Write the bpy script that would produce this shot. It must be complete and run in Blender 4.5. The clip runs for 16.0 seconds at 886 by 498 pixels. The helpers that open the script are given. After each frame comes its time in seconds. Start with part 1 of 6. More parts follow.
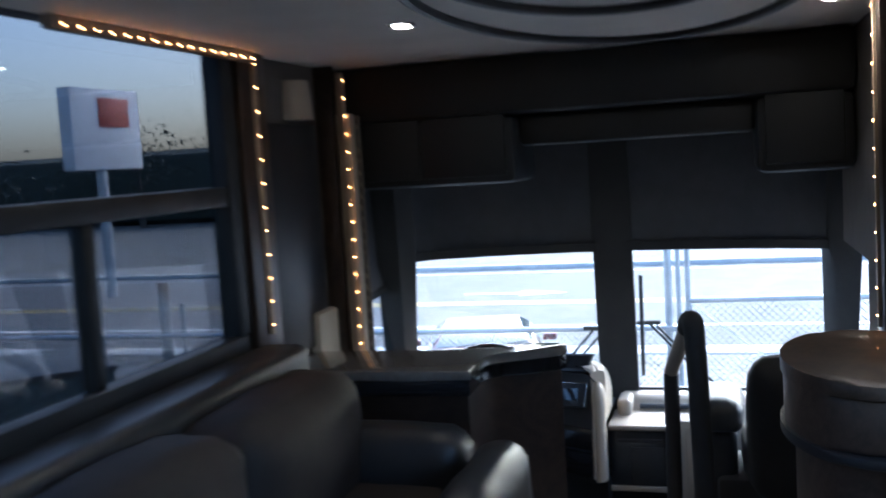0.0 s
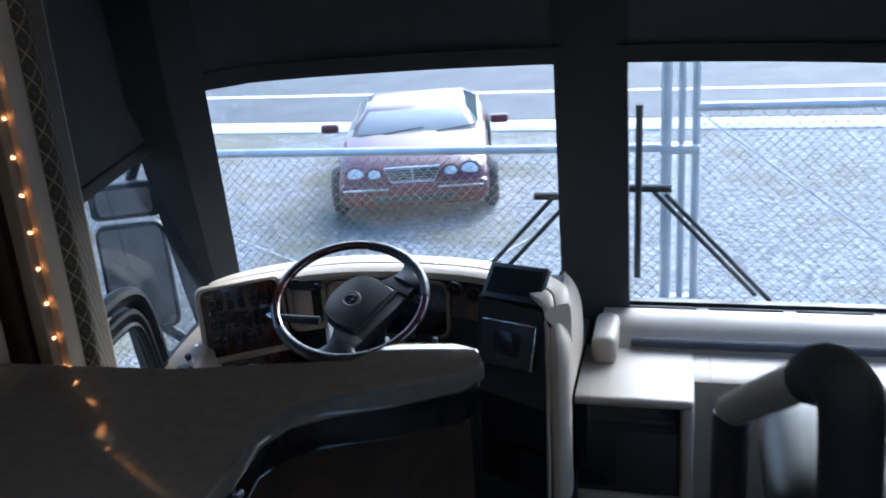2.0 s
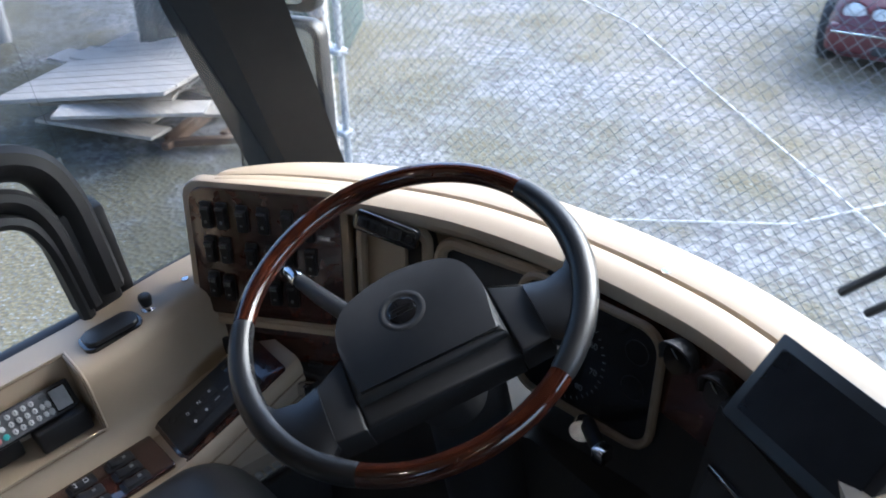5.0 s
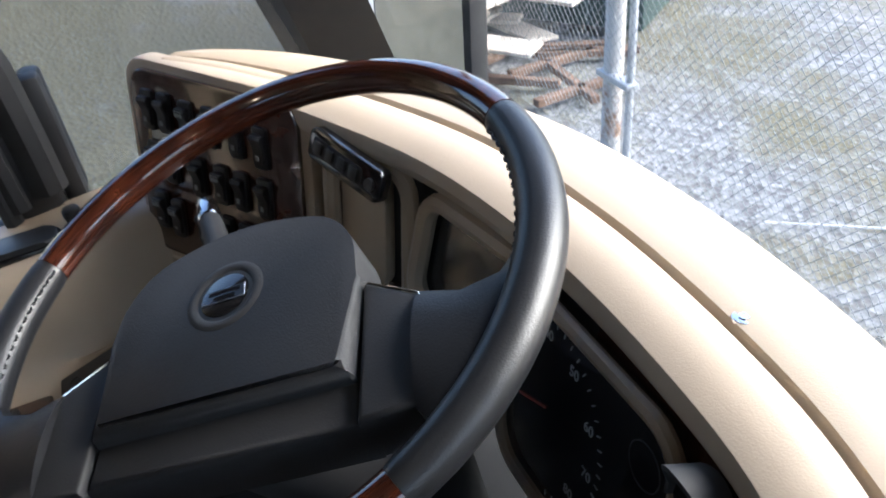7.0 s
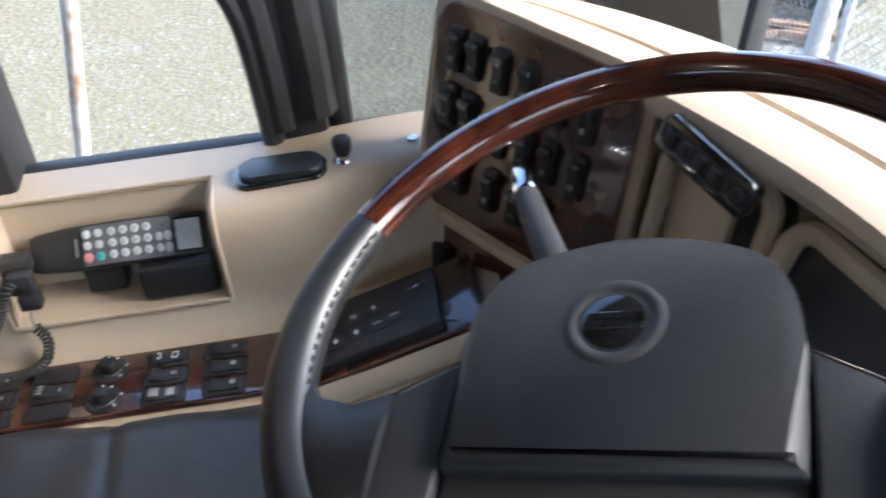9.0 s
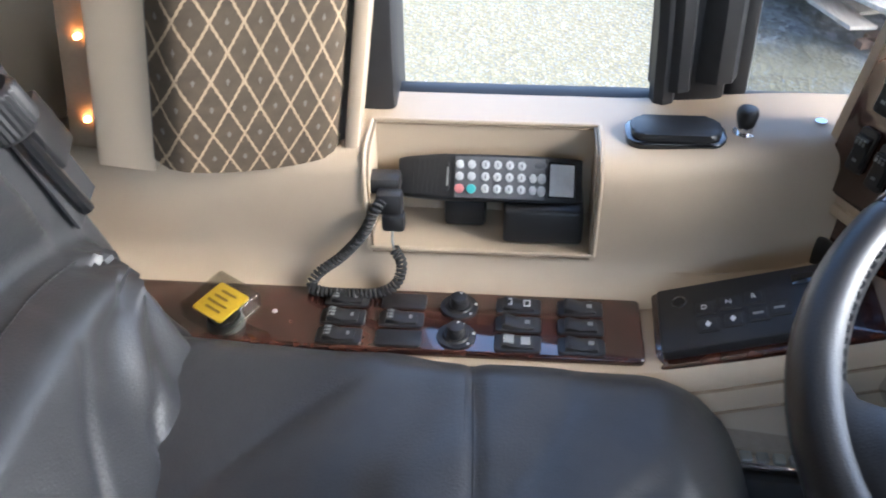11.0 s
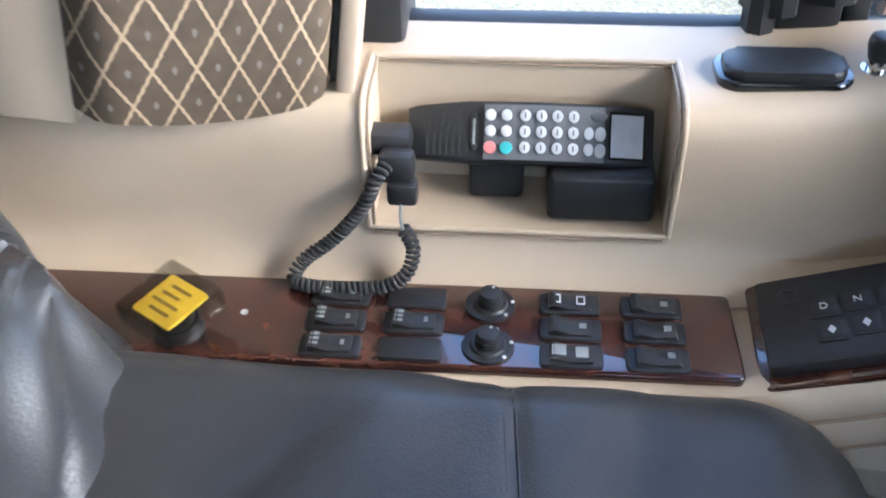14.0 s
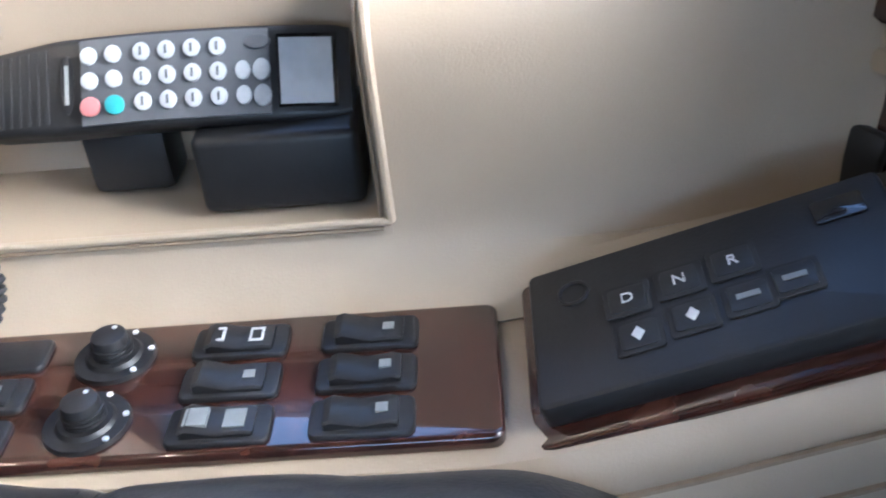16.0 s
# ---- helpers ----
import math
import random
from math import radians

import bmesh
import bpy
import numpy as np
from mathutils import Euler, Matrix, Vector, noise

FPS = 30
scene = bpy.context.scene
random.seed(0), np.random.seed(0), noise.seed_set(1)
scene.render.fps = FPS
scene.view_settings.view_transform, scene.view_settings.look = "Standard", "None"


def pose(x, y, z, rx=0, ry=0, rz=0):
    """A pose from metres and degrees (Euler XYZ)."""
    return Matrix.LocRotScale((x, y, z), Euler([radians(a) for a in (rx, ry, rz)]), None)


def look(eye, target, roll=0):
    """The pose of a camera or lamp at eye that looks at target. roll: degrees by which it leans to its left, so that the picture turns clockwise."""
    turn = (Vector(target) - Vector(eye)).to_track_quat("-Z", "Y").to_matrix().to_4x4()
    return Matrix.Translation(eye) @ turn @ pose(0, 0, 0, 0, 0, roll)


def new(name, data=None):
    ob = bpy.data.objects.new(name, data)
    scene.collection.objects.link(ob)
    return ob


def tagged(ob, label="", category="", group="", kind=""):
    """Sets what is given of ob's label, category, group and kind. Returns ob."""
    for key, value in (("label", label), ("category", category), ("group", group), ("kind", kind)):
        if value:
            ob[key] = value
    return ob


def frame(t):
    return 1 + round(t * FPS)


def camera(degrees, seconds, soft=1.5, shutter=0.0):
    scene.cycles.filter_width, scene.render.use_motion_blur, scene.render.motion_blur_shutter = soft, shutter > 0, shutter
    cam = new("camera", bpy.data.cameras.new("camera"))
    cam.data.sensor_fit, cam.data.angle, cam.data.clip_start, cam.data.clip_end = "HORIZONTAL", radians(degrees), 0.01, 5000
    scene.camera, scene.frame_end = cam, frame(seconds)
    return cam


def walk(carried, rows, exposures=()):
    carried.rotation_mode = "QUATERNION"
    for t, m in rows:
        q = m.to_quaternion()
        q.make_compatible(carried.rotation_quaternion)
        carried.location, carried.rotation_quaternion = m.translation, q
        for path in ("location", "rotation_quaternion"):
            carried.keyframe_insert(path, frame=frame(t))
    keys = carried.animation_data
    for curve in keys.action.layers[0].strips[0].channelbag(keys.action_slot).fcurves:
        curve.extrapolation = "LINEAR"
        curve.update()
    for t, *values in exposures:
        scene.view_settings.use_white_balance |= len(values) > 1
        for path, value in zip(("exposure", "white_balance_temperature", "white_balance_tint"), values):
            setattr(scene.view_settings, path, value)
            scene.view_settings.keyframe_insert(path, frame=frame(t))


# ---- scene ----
cam = camera(48.7, 16.0, 1.8, 0.5)
PATH = [
    (0, (0.675, -0.255, 1.691), (0.120, 1.649, 1.512), -3.50),
    (0.5, (0.553, 0.732, 1.619), (0.119, 2.658, 1.341), -2.73),
    (1, (0.347, 1.649, 1.728), (0.014, 3.553, 1.233), -3.68),
    (1.5, (0.293, 2.055, 1.689), (-0.026, 3.921, 1.044), -4.60),
    (2, (0.325, 2.503, 1.646), (-0.159, 4.314, 0.950), -4.20),
    (2.5, (0.269, 2.943, 1.591), (-0.260, 4.711, 0.819), -3.80),
    (3, (0.203, 3.326, 1.536), (-0.495, 4.987, 0.668), -4.90),
    (3.5, (0.149, 3.629, 1.478), (-0.718, 5.136, 0.489), -1.90),
    (3.7, (0.178, 3.778, 1.437), (-0.753, 5.216, 0.405), -3.00),
    (5.8, (0.070, 4.712, 0.958), (-1.438, 5.621, 0.008), -2.90),
    (6, (0.056, 4.816, 0.905), (-1.520, 5.608, -0.037), -4.40),
    (6.5, (0.027, 4.962, 0.898), (-1.625, 5.540, -0.069), -3.90),
    (7, (-0.057, 4.984, 0.887), (-1.646, 5.593, -0.164), -3.30),
    (7.5, (-0.107, 4.984, 0.871), (-1.646, 5.630, -0.231), -1.80),
    (8, (-0.128, 4.960, 0.875), (-1.681, 5.574, -0.226), -0.00),
    (8.5, (-0.197, 4.903, 0.868), (-1.778, 5.393, -0.255), 2.10),
    (9, (-0.242, 4.841, 0.863), (-1.826, 5.221, -0.297), 3.90),
    (9.5, (-0.276, 4.787, 0.851), (-1.867, 5.064, -0.328), 5.60),
    (10, (-0.306, 4.715, 0.836), (-1.885, 4.886, -0.380), 6.70),
    (10.2, (-0.310, 4.690, 0.827), (-1.889, 4.816, -0.394), 7.20),
    (12.3, (-0.301, 4.523, 0.790), (-1.853, 4.669, -0.462), 10.90),
    (12.5, (-0.300, 4.527, 0.792), (-1.860, 4.679, -0.451), 11.10),
    (13, (-0.316, 4.547, 0.778), (-1.875, 4.682, -0.467), 10.50),
    (13.5, (-0.421, 4.573, 0.715), (-1.963, 4.685, -0.555), 9.20),
    (14, (-0.510, 4.592, 0.642), (-2.047, 4.715, -0.631), 8.90),
    (14.5, (-0.582, 4.621, 0.567), (-2.134, 4.770, -0.686), 8.30),
    (15, (-0.657, 4.680, 0.516), (-2.203, 4.845, -0.742), 7.10),
    (15.5, (-0.708, 4.784, 0.449), (-2.319, 4.855, -0.734), 3.30),
    (16, (-0.704, 4.804, 0.448), (-2.337, 4.956, -0.697), 3.40),
]
EXPOSURES = [(0.0, 2.7, 5000, 7), (0.6, 2.5, 5000, 7), (1.4, 2.15, 4900, 6), (3.6, 2.05, 4900, 6), (5.8, 2.45, 5750, 9), (8.0, 2.45, 5800, 9), (9.0, 3.1, 5800, 9), (10.0, 3.4, 5700, 9), (13.0, 3.5, 5450, 9), (16.0, 3.95, 5250, 9)]
walk(cam, [(t, look(eye, target, roll)) for t, eye, target, roll in PATH], EXPOSURES)
import functools

# ---- light ----
world = bpy.data.worlds.new("sky")
scene.world = world
world.use_nodes = True
_wn = world.node_tree.nodes
_sky = _wn.new("ShaderNodeTexSky")
_sky.sky_type, _sky.sun_disc = "NISHITA", False
_sky.sun_elevation, _sky.sun_rotation = radians(35), radians(15)
_sky.air_density, _sky.dust_density = 1.0, 4.0
world.node_tree.links.new(_sky.outputs[0], _wn["Background"].inputs[0])
_wn["Background"].inputs[1].default_value = 0.15
sun = new("sun", bpy.data.lights.new("sun", "SUN"))
sun.data.energy, sun.data.angle, sun.data.color = 0.85, radians(45), (1.0, 0.985, 0.965)
sun.matrix_basis = look((5, 19, 14), (0, 0, 0))


# ---- materials ----
def mat(name, base, rough=0.5, metal=0.0, dark=None, scale=30.0, mix=(0.35, 0.7), bump=0.0, bscale=None,
        coat=0.0, stretch=(1, 1, 1), emit=0.0, detail=4.0, rvar=0.0, spec=0.5):
    """A surface with two scales of colour variation and a fine bump."""
    m = bpy.data.materials.new(name)
    m.use_nodes = True
    nt = m.node_tree
    n, l = nt.nodes, nt.links
    b = n["Principled BSDF"]
    b.inputs["Base Color"].default_value = (*base, 1)
    b.inputs["Roughness"].default_value = rough
    b.inputs["Metallic"].default_value = metal
    b.inputs["Specular IOR Level"].default_value = spec
    if coat:
        b.inputs["Coat Weight"].default_value, b.inputs["Coat Roughness"].default_value = coat, 0.08
    if emit:
        b.inputs["Emission Color"].default_value = (*base, 1)
        b.inputs["Emission Strength"].default_value = emit
    tc = n.new("ShaderNodeTexCoord")
    mp = n.new("ShaderNodeMapping")
    mp.inputs["Scale"].default_value = stretch
    l.new(tc.outputs["Object"], mp.inputs[0])
    if dark is not None:
        a = n.new("ShaderNodeTexNoise")
        a.inputs["Scale"].default_value, a.inputs["Detail"].default_value = scale, detail
        l.new(mp.outputs[0], a.inputs["Vector"])
        c = n.new("ShaderNodeTexNoise")
        c.inputs["Scale"].default_value, c.inputs["Detail"].default_value = scale * 7.3, 3
        l.new(mp.outputs[0], c.inputs["Vector"])
        ad = n.new("ShaderNodeMath")
        ad.operation = "MULTIPLY_ADD"
        ad.inputs[1].default_value = 0.4
        l.new(c.outputs[0], ad.inputs[0])
        l.new(a.outputs[0], ad.inputs[2])
        r = n.new("ShaderNodeMapRange")
        r.inputs["From Min"].default_value, r.inputs["From Max"].default_value = mix[0] + 0.2, mix[1] + 0.2
        l.new(ad.outputs[0], r.inputs["Value"])
        x = n.new("ShaderNodeMix")
        x.data_type = "RGBA"
        x.inputs["A"].default_value, x.inputs["B"].default_value = (*dark, 1), (*base, 1)
        l.new(r.outputs[0], x.inputs["Factor"])
        l.new(x.outputs["Result"], b.inputs["Base Color"])
        if rvar:
            q = n.new("ShaderNodeMapRange")
            q.inputs["To Min"].default_value, q.inputs["To Max"].default_value = rough - rvar, rough + rvar
            l.new(a.outputs[0], q.inputs["Value"])
            l.new(q.outputs[0], b.inputs["Roughness"])
    if bump:
        t = n.new("ShaderNodeTexNoise")
        t.inputs["Scale"].default_value, t.inputs["Detail"].default_value = bscale or scale * 5, 3
        l.new(mp.outputs[0], t.inputs["Vector"])
        u = n.new("ShaderNodeBump")
        u.inputs["Strength"].default_value, u.inputs["Distance"].default_value = bump, 0.002
        l.new(t.outputs[0], u.inputs["Height"])
        l.new(u.outputs[0], b.inputs["Normal"])
    return m


def glass_mat(name, tint, gloss=0.5):
    m = bpy.data.materials.new(name)
    m.use_nodes = True
    n, l = m.node_tree.nodes, m.node_tree.links
    n.remove(n["Principled BSDF"])
    t, g, w, p, f, x = (n.new(k) for k in ("ShaderNodeBsdfTransparent", "ShaderNodeBsdfGlossy", "ShaderNodeLayerWeight", "ShaderNodeMath", "ShaderNodeMath", "ShaderNodeMixShader"))
    t.inputs[0].default_value = (*tint, 1)
    g.inputs["Roughness"].default_value = 0.0
    w.inputs[0].default_value = 0.5
    p.operation, f.operation = "POWER", "MULTIPLY_ADD"
    p.inputs[1].default_value = 4.0
    f.inputs[1].default_value, f.inputs[2].default_value = gloss, 0.03
    l.new(w.outputs["Facing"], p.inputs[0])
    l.new(p.outputs[0], f.inputs[0])
    l.new(f.outputs[0], x.inputs[0])
    l.new(t.outputs[0], x.inputs[1])
    l.new(g.outputs[0], x.inputs[2])
    l.new(x.outputs[0], n["Material Output"].inputs[0])
    return m


def fabric_mat(name):
    """Brown jacquard with a lattice of twisted gold cords and a small lozenge in each cell."""
    m = bpy.data.materials.new(name)
    m.use_nodes = True
    n, l = m.node_tree.nodes, m.node_tree.links
    b = n["Principled BSDF"]
    b.inputs["Roughness"].default_value = 0.75
    uv = n.new("ShaderNodeUVMap")
    sp = n.new("ShaderNodeSeparateXYZ")
    l.new(uv.outputs[0], sp.inputs[0])

    def op(kind, a, c=None, d=None):
        k = n.new("ShaderNodeMath")
        k.operation = kind
        for i, v in enumerate((a, c, d)):
            if v is None:
                continue
            if isinstance(v, (int, float)):
                k.inputs[i].default_value = v
            else:
                l.new(v, k.inputs[i])
        return k.outputs[0]
    cw, ch = 0.028, 0.058
    su, sv = op("DIVIDE", sp.outputs[0], cw), op("DIVIDE", sp.outputs[1], ch)
    wob = op("MULTIPLY", op("SINE", op("MULTIPLY", sp.outputs[1], 900)), 0.012)
    p, q = op("ADD", op("ADD", su, sv), wob), op("SUBTRACT", op("SUBTRACT", su, sv), wob)
    dp = op("ABSOLUTE", op("SUBTRACT", op("FRACT", p), 0.5))
    dq = op("ABSOLUTE", op("SUBTRACT", op("FRACT", q), 0.5))
    cord = op("GREATER_THAN", op("MAXIMUM", dp, dq), 0.455)
    loz = op("LESS_THAN", op("MAXIMUM", dp, dq), 0.07)
    ns = n.new("ShaderNodeTexNoise")
    ns.inputs["Scale"].default_value = 900
    l.new(uv.outputs[0], ns.inputs["Vector"])
    nb = n.new("ShaderNodeTexNoise")
    nb.inputs["Scale"].default_value = 60
    l.new(uv.outputs[0], nb.inputs["Vector"])

    def mixc(f, a, c):
        x = n.new("ShaderNodeMix")
        x.data_type = "RGBA"
        for k, v in (("Factor", f), ("A", a), ("B", c)):
            if isinstance(v, tuple):
                x.inputs[k].default_value = (*v, 1)
            else:
                l.new(v, x.inputs[k])
        return x.outputs["Result"]
    ground = mixc(nb.outputs[0], (0.035, 0.024, 0.014), (0.085, 0.062, 0.038))
    c1 = mixc(loz, ground, (0.12, 0.115, 0.10))
    gold = mixc(ns.outputs[0], (0.20, 0.145, 0.085), (0.42, 0.33, 0.22))
    c2 = mixc(cord, c1, gold)
    l.new(c2, b.inputs["Base Color"])
    bp = n.new("ShaderNodeBump")
    bp.inputs["Strength"].default_value, bp.inputs["Distance"].default_value = 0.6, 0.002
    l.new(op("ADD", cord, op("MULTIPLY", ns.outputs[0], 0.4)), bp.inputs["Height"])
    l.new(bp.outputs[0], b.inputs["Normal"])
    return m


def ground_mat(name):
    """Pale crushed stone with patches of thin dead grass."""
    m = bpy.data.materials.new(name)
    m.use_nodes = True
    n, l = m.node_tree.nodes, m.node_tree.links
    b = n["Principled BSDF"]
    b.inputs["Roughness"].default_value = 0.9
    tc = n.new("ShaderNodeTexCoord")
    v = n.new("ShaderNodeTexVoronoi")
    v.inputs["Scale"].default_value = 26
    l.new(tc.outputs["Object"], v.inputs["Vector"])
    r = n.new("ShaderNodeValToRGB")
    e = r.color_ramp.elements
    e[0].position, e[0].color = 0.0, (0.085, 0.086, 0.088, 1)
    e[1].position, e[1].color = 1.0, (0.25, 0.255, 0.26, 1)
    sep = n.new("ShaderNodeSeparateColor")
    l.new(v.outputs["Color"], sep.inputs[0])
    l.new(sep.outputs[0], r.inputs[0])
    g = n.new("ShaderNodeTexNoise")
    g.inputs["Scale"].default_value, g.inputs["Detail"].default_value = 0.9, 8
    g.inputs["Roughness"].default_value = 0.72
    l.new(tc.outputs["Object"], g.inputs["Vector"])
    sx = n.new("ShaderNodeSeparateXYZ")
    l.new(tc.outputs["Object"], sx.inputs[0])
    near = n.new("ShaderNodeMapRange")
    near.inputs["From Min"].default_value, near.inputs["From Max"].default_value = -1.0, -2.6
    near.inputs["To Min"].default_value, near.inputs["To Max"].default_value = 0.06, 0.30
    l.new(sx.outputs[0], near.inputs["Value"])
    far = n.new("ShaderNodeMapRange")
    far.inputs["From Min"].default_value, far.inputs["From Max"].default_value = 5.4, 7.6
    far.inputs["To Min"].default_value, far.inputs["To Max"].default_value = 1.0, 0.3
    l.new(sx.outputs[1], far.inputs["Value"])
    pr = n.new("ShaderNodeMath")
    pr.operation = "MULTIPLY"
    l.new(near.outputs[0], pr.inputs[0])
    l.new(far.outputs[0], pr.inputs[1])
    ad = n.new("ShaderNodeMath")
    l.new(g.outputs[0], ad.inputs[0])
    l.new(pr.outputs[0], ad.inputs[1])
    gr = n.new("ShaderNodeMapRange")
    gr.inputs["From Min"].default_value, gr.inputs["From Max"].default_value = 0.52, 0.68
    l.new(ad.outputs[0], gr.inputs["Value"])
    f = n.new("ShaderNodeTexNoise")
    f.inputs["Scale"].default_value, f.inputs["Detail"].default_value = 45, 6
    l.new(tc.outputs["Object"], f.inputs["Vector"])
    gc = n.new("ShaderNodeValToRGB")
    k = gc.color_ramp.elements
    k[0].position, k[0].color = 0.36, (0.035, 0.045, 0.018, 1)
    k[1].position, k[1].color = 0.64, (0.16, 0.135, 0.082, 1)
    l.new(f.outputs[0], gc.inputs[0])
    mask = n.new("ShaderNodeMath")
    mask.operation = "MULTIPLY"
    f2 = n.new("ShaderNodeMapRange")
    f2.inputs["From Min"].default_value, f2.inputs["From Max"].default_value = 0.33, 0.48
    l.new(f.outputs[0], f2.inputs["Value"])
    l.new(gr.outputs[0], mask.inputs[0])
    l.new(f2.outputs[0], mask.inputs[1])
    x = n.new("ShaderNodeMix")
    x.data_type = "RGBA"
    l.new(mask.outputs[0], x.inputs["Factor"])
    l.new(r.outputs[0], x.inputs["A"])
    l.new(gc.outputs[0], x.inputs["B"])
    l.new(x.outputs["Result"], b.inputs["Base Color"])
    bp = n.new("ShaderNodeBump")
    bp.inputs["Strength"].default_value, bp.inputs["Distance"].default_value = 0.45, 0.02
    l.new(v.outputs["Distance"], bp.inputs["Height"])
    l.new(bp.outputs[0], b.inputs["Normal"])
    return m


def wood_mat(name, a, c, rough=0.12, coat=1.0, scale=9.0):
    """Lacquered burl veneer."""
    m = bpy.data.materials.new(name)
    m.use_nodes = True
    n, l = m.node_tree.nodes, m.node_tree.links
    b = n["Principled BSDF"]
    b.inputs["Roughness"].default_value = rough
    b.inputs["Coat Weight"].default_value, b.inputs["Coat Roughness"].default_value = coat, 0.05
    tc = n.new("ShaderNodeTexCoord")
    g = n.new("ShaderNodeTexNoise")
    g.inputs["Scale"].default_value, g.inputs["Detail"].default_value, g.inputs["Distortion"].default_value = scale, 6, 2.5
    l.new(tc.outputs["Object"], g.inputs["Vector"])
    h = n.new("ShaderNodeTexNoise")
    h.inputs["Scale"].default_value, h.inputs["Detail"].default_value, h.inputs["Distortion"].default_value = scale * 9, 4, 1.0
    l.new(tc.outputs["Object"], h.inputs["Vector"])
    k = n.new("ShaderNodeMath")
    k.operation = "MULTIPLY_ADD"
    k.inputs[1].default_value = 0.5
    l.new(h.outputs[0], k.inputs[0])
    l.new(g.outputs[0], k.inputs[2])
    r = n.new("ShaderNodeValToRGB")
    e = r.color_ramp.elements
    e[0].position, e[0].color = 0.55, (*a, 1)
    e[1].position, e[1].color = 0.95, (*c, 1)
    l.new(k.outputs[0], r.inputs[0])
    l.new(r.outputs[0], b.inputs["Base Color"])
    return m


LEATHER = mat("black_leather", (0.034, 0.035, 0.037), 0.38, dark=(0.024, 0.025, 0.027), scale=6, bump=0.2, bscale=420, rvar=0.08, spec=0.45)
LEATHER2 = mat("wheel_leather", (0.017, 0.018, 0.020), 0.34, dark=(0.013, 0.014, 0.016), scale=12, bump=0.16, bscale=700, rvar=0.08, spec=0.5)
SOFT = mat("grey_soft_plastic", (0.040, 0.041, 0.043), 0.5, dark=(0.034, 0.035, 0.037), scale=10, bump=0.18, bscale=700, stretch=(1, 1, 1), spec=0.3)
BLACK = mat("black_plastic", (0.019, 0.019, 0.020), 0.44, dark=(0.014, 0.014, 0.015), scale=20, bump=0.08, bscale=500)
MATT = mat("matt_black", (0.024, 0.024, 0.025), 0.75, dark=(0.030, 0.030, 0.030), scale=8)
RUBBER = mat("black_frame", (0.018, 0.018, 0.019), 0.48, dark=(0.024, 0.024, 0.025), scale=7, rvar=0.08, spec=0.3)
CABBLACK = mat("cabinet_black", (0.008, 0.008, 0.009), 0.55, dark=(0.011, 0.011, 0.012), scale=6)
WIRE = mat("zinc_wire", (0.24, 0.25, 0.27), 0.6, dark=(0.17, 0.18, 0.19), scale=9)
GLOSS = mat("gloss_black", (0.008, 0.008, 0.009), 0.08, coat=0.5, dark=(0.011, 0.011, 0.012), scale=6)
BEIGE = mat("beige_vinyl", (0.46, 0.375, 0.275), 0.5, dark=(0.41, 0.33, 0.24), scale=2.2, mix=(0.2, 0.6), bump=0.12, bscale=700, rvar=0.05)
CREAM = mat("cream_vinyl", (0.38, 0.325, 0.255), 0.5, dark=(0.33, 0.28, 0.22), scale=2.5, mix=(0.2, 0.6), bump=0.1, bscale=650)
PIPING = mat("beige_piping", (0.29, 0.22, 0.15), 0.55, dark=(0.24, 0.18, 0.12), scale=30)
WALNUT = wood_mat("burl_walnut", (0.012, 0.005, 0.004), (0.080, 0.027, 0.017), rough=0.2)
RIMWOOD = wood_mat("burl_rim", (0.010, 0.004, 0.003), (0.062, 0.017, 0.008), scale=16)
CABWOOD = wood_mat("cabinet_veneer", (0.018, 0.011, 0.008), (0.045, 0.027, 0.018), rough=0.4, coat=0.15, scale=5)
CHROME = mat("chrome", (0.75, 0.76, 0.78), 0.12, metal=1.0, dark=(0.6, 0.6, 0.62), scale=15)
STEEL = mat("galvanised_steel", (0.55, 0.57, 0.60), 0.45, metal=0.6, dark=(0.42, 0.44, 0.47), scale=9)
RUST = mat("rusty_steel", (0.45, 0.44, 0.43), 0.7, metal=0.2, dark=(0.26, 0.15, 0.09), scale=5, mix=(0.3, 0.45))
CARPET = mat("dark_carpet", (0.045, 0.044, 0.042), 0.95, dark=(0.028, 0.028, 0.027), scale=60, bump=0.6, bscale=500)
TILEF = mat("floor_tile", (0.30, 0.27, 0.23), 0.25, dark=(0.24, 0.21, 0.18), scale=5)
CEIL = mat("ceiling_vinyl", (0.74, 0.71, 0.66), 0.6, dark=(0.68, 0.65, 0.60), scale=4, bump=0.1)
DARKTRIM = mat("dark_trim", (0.030, 0.028, 0.030), 0.4, dark=(0.022, 0.021, 0.023), scale=9)
TAUPE = mat("taupe_wall_fabric", (0.12, 0.105, 0.09), 0.8, dark=(0.10, 0.087, 0.075), scale=8, bump=0.3, bscale=400)
SHADE = mat("shade_mesh", (0.07, 0.072, 0.078), 0.85, dark=(0.06, 0.062, 0.067), scale=12, bump=0.2, bscale=600)
COUNTER = mat("polished_counter", (0.17, 0.155, 0.14), 0.07, dark=(0.14, 0.125, 0.112), scale=40, coat=0.6)
SOFA = mat("dark_sofa_leather", (0.018, 0.017, 0.016), 0.65, dark=(0.013, 0.012, 0.012), scale=5, bump=0.25, bscale=300)
BROWN = mat("brown_sofa_leather", (0.030, 0.020, 0.016), 0.68, dark=(0.020, 0.014, 0.011), scale=5, bump=0.25, bscale=300)
FABRIC = fabric_mat("lattice_fabric")
DRUMWOOD = wood_mat("drum_wood", (0.05, 0.032, 0.022), (0.10, 0.065, 0.045), rough=0.45, coat=0.1, scale=5)
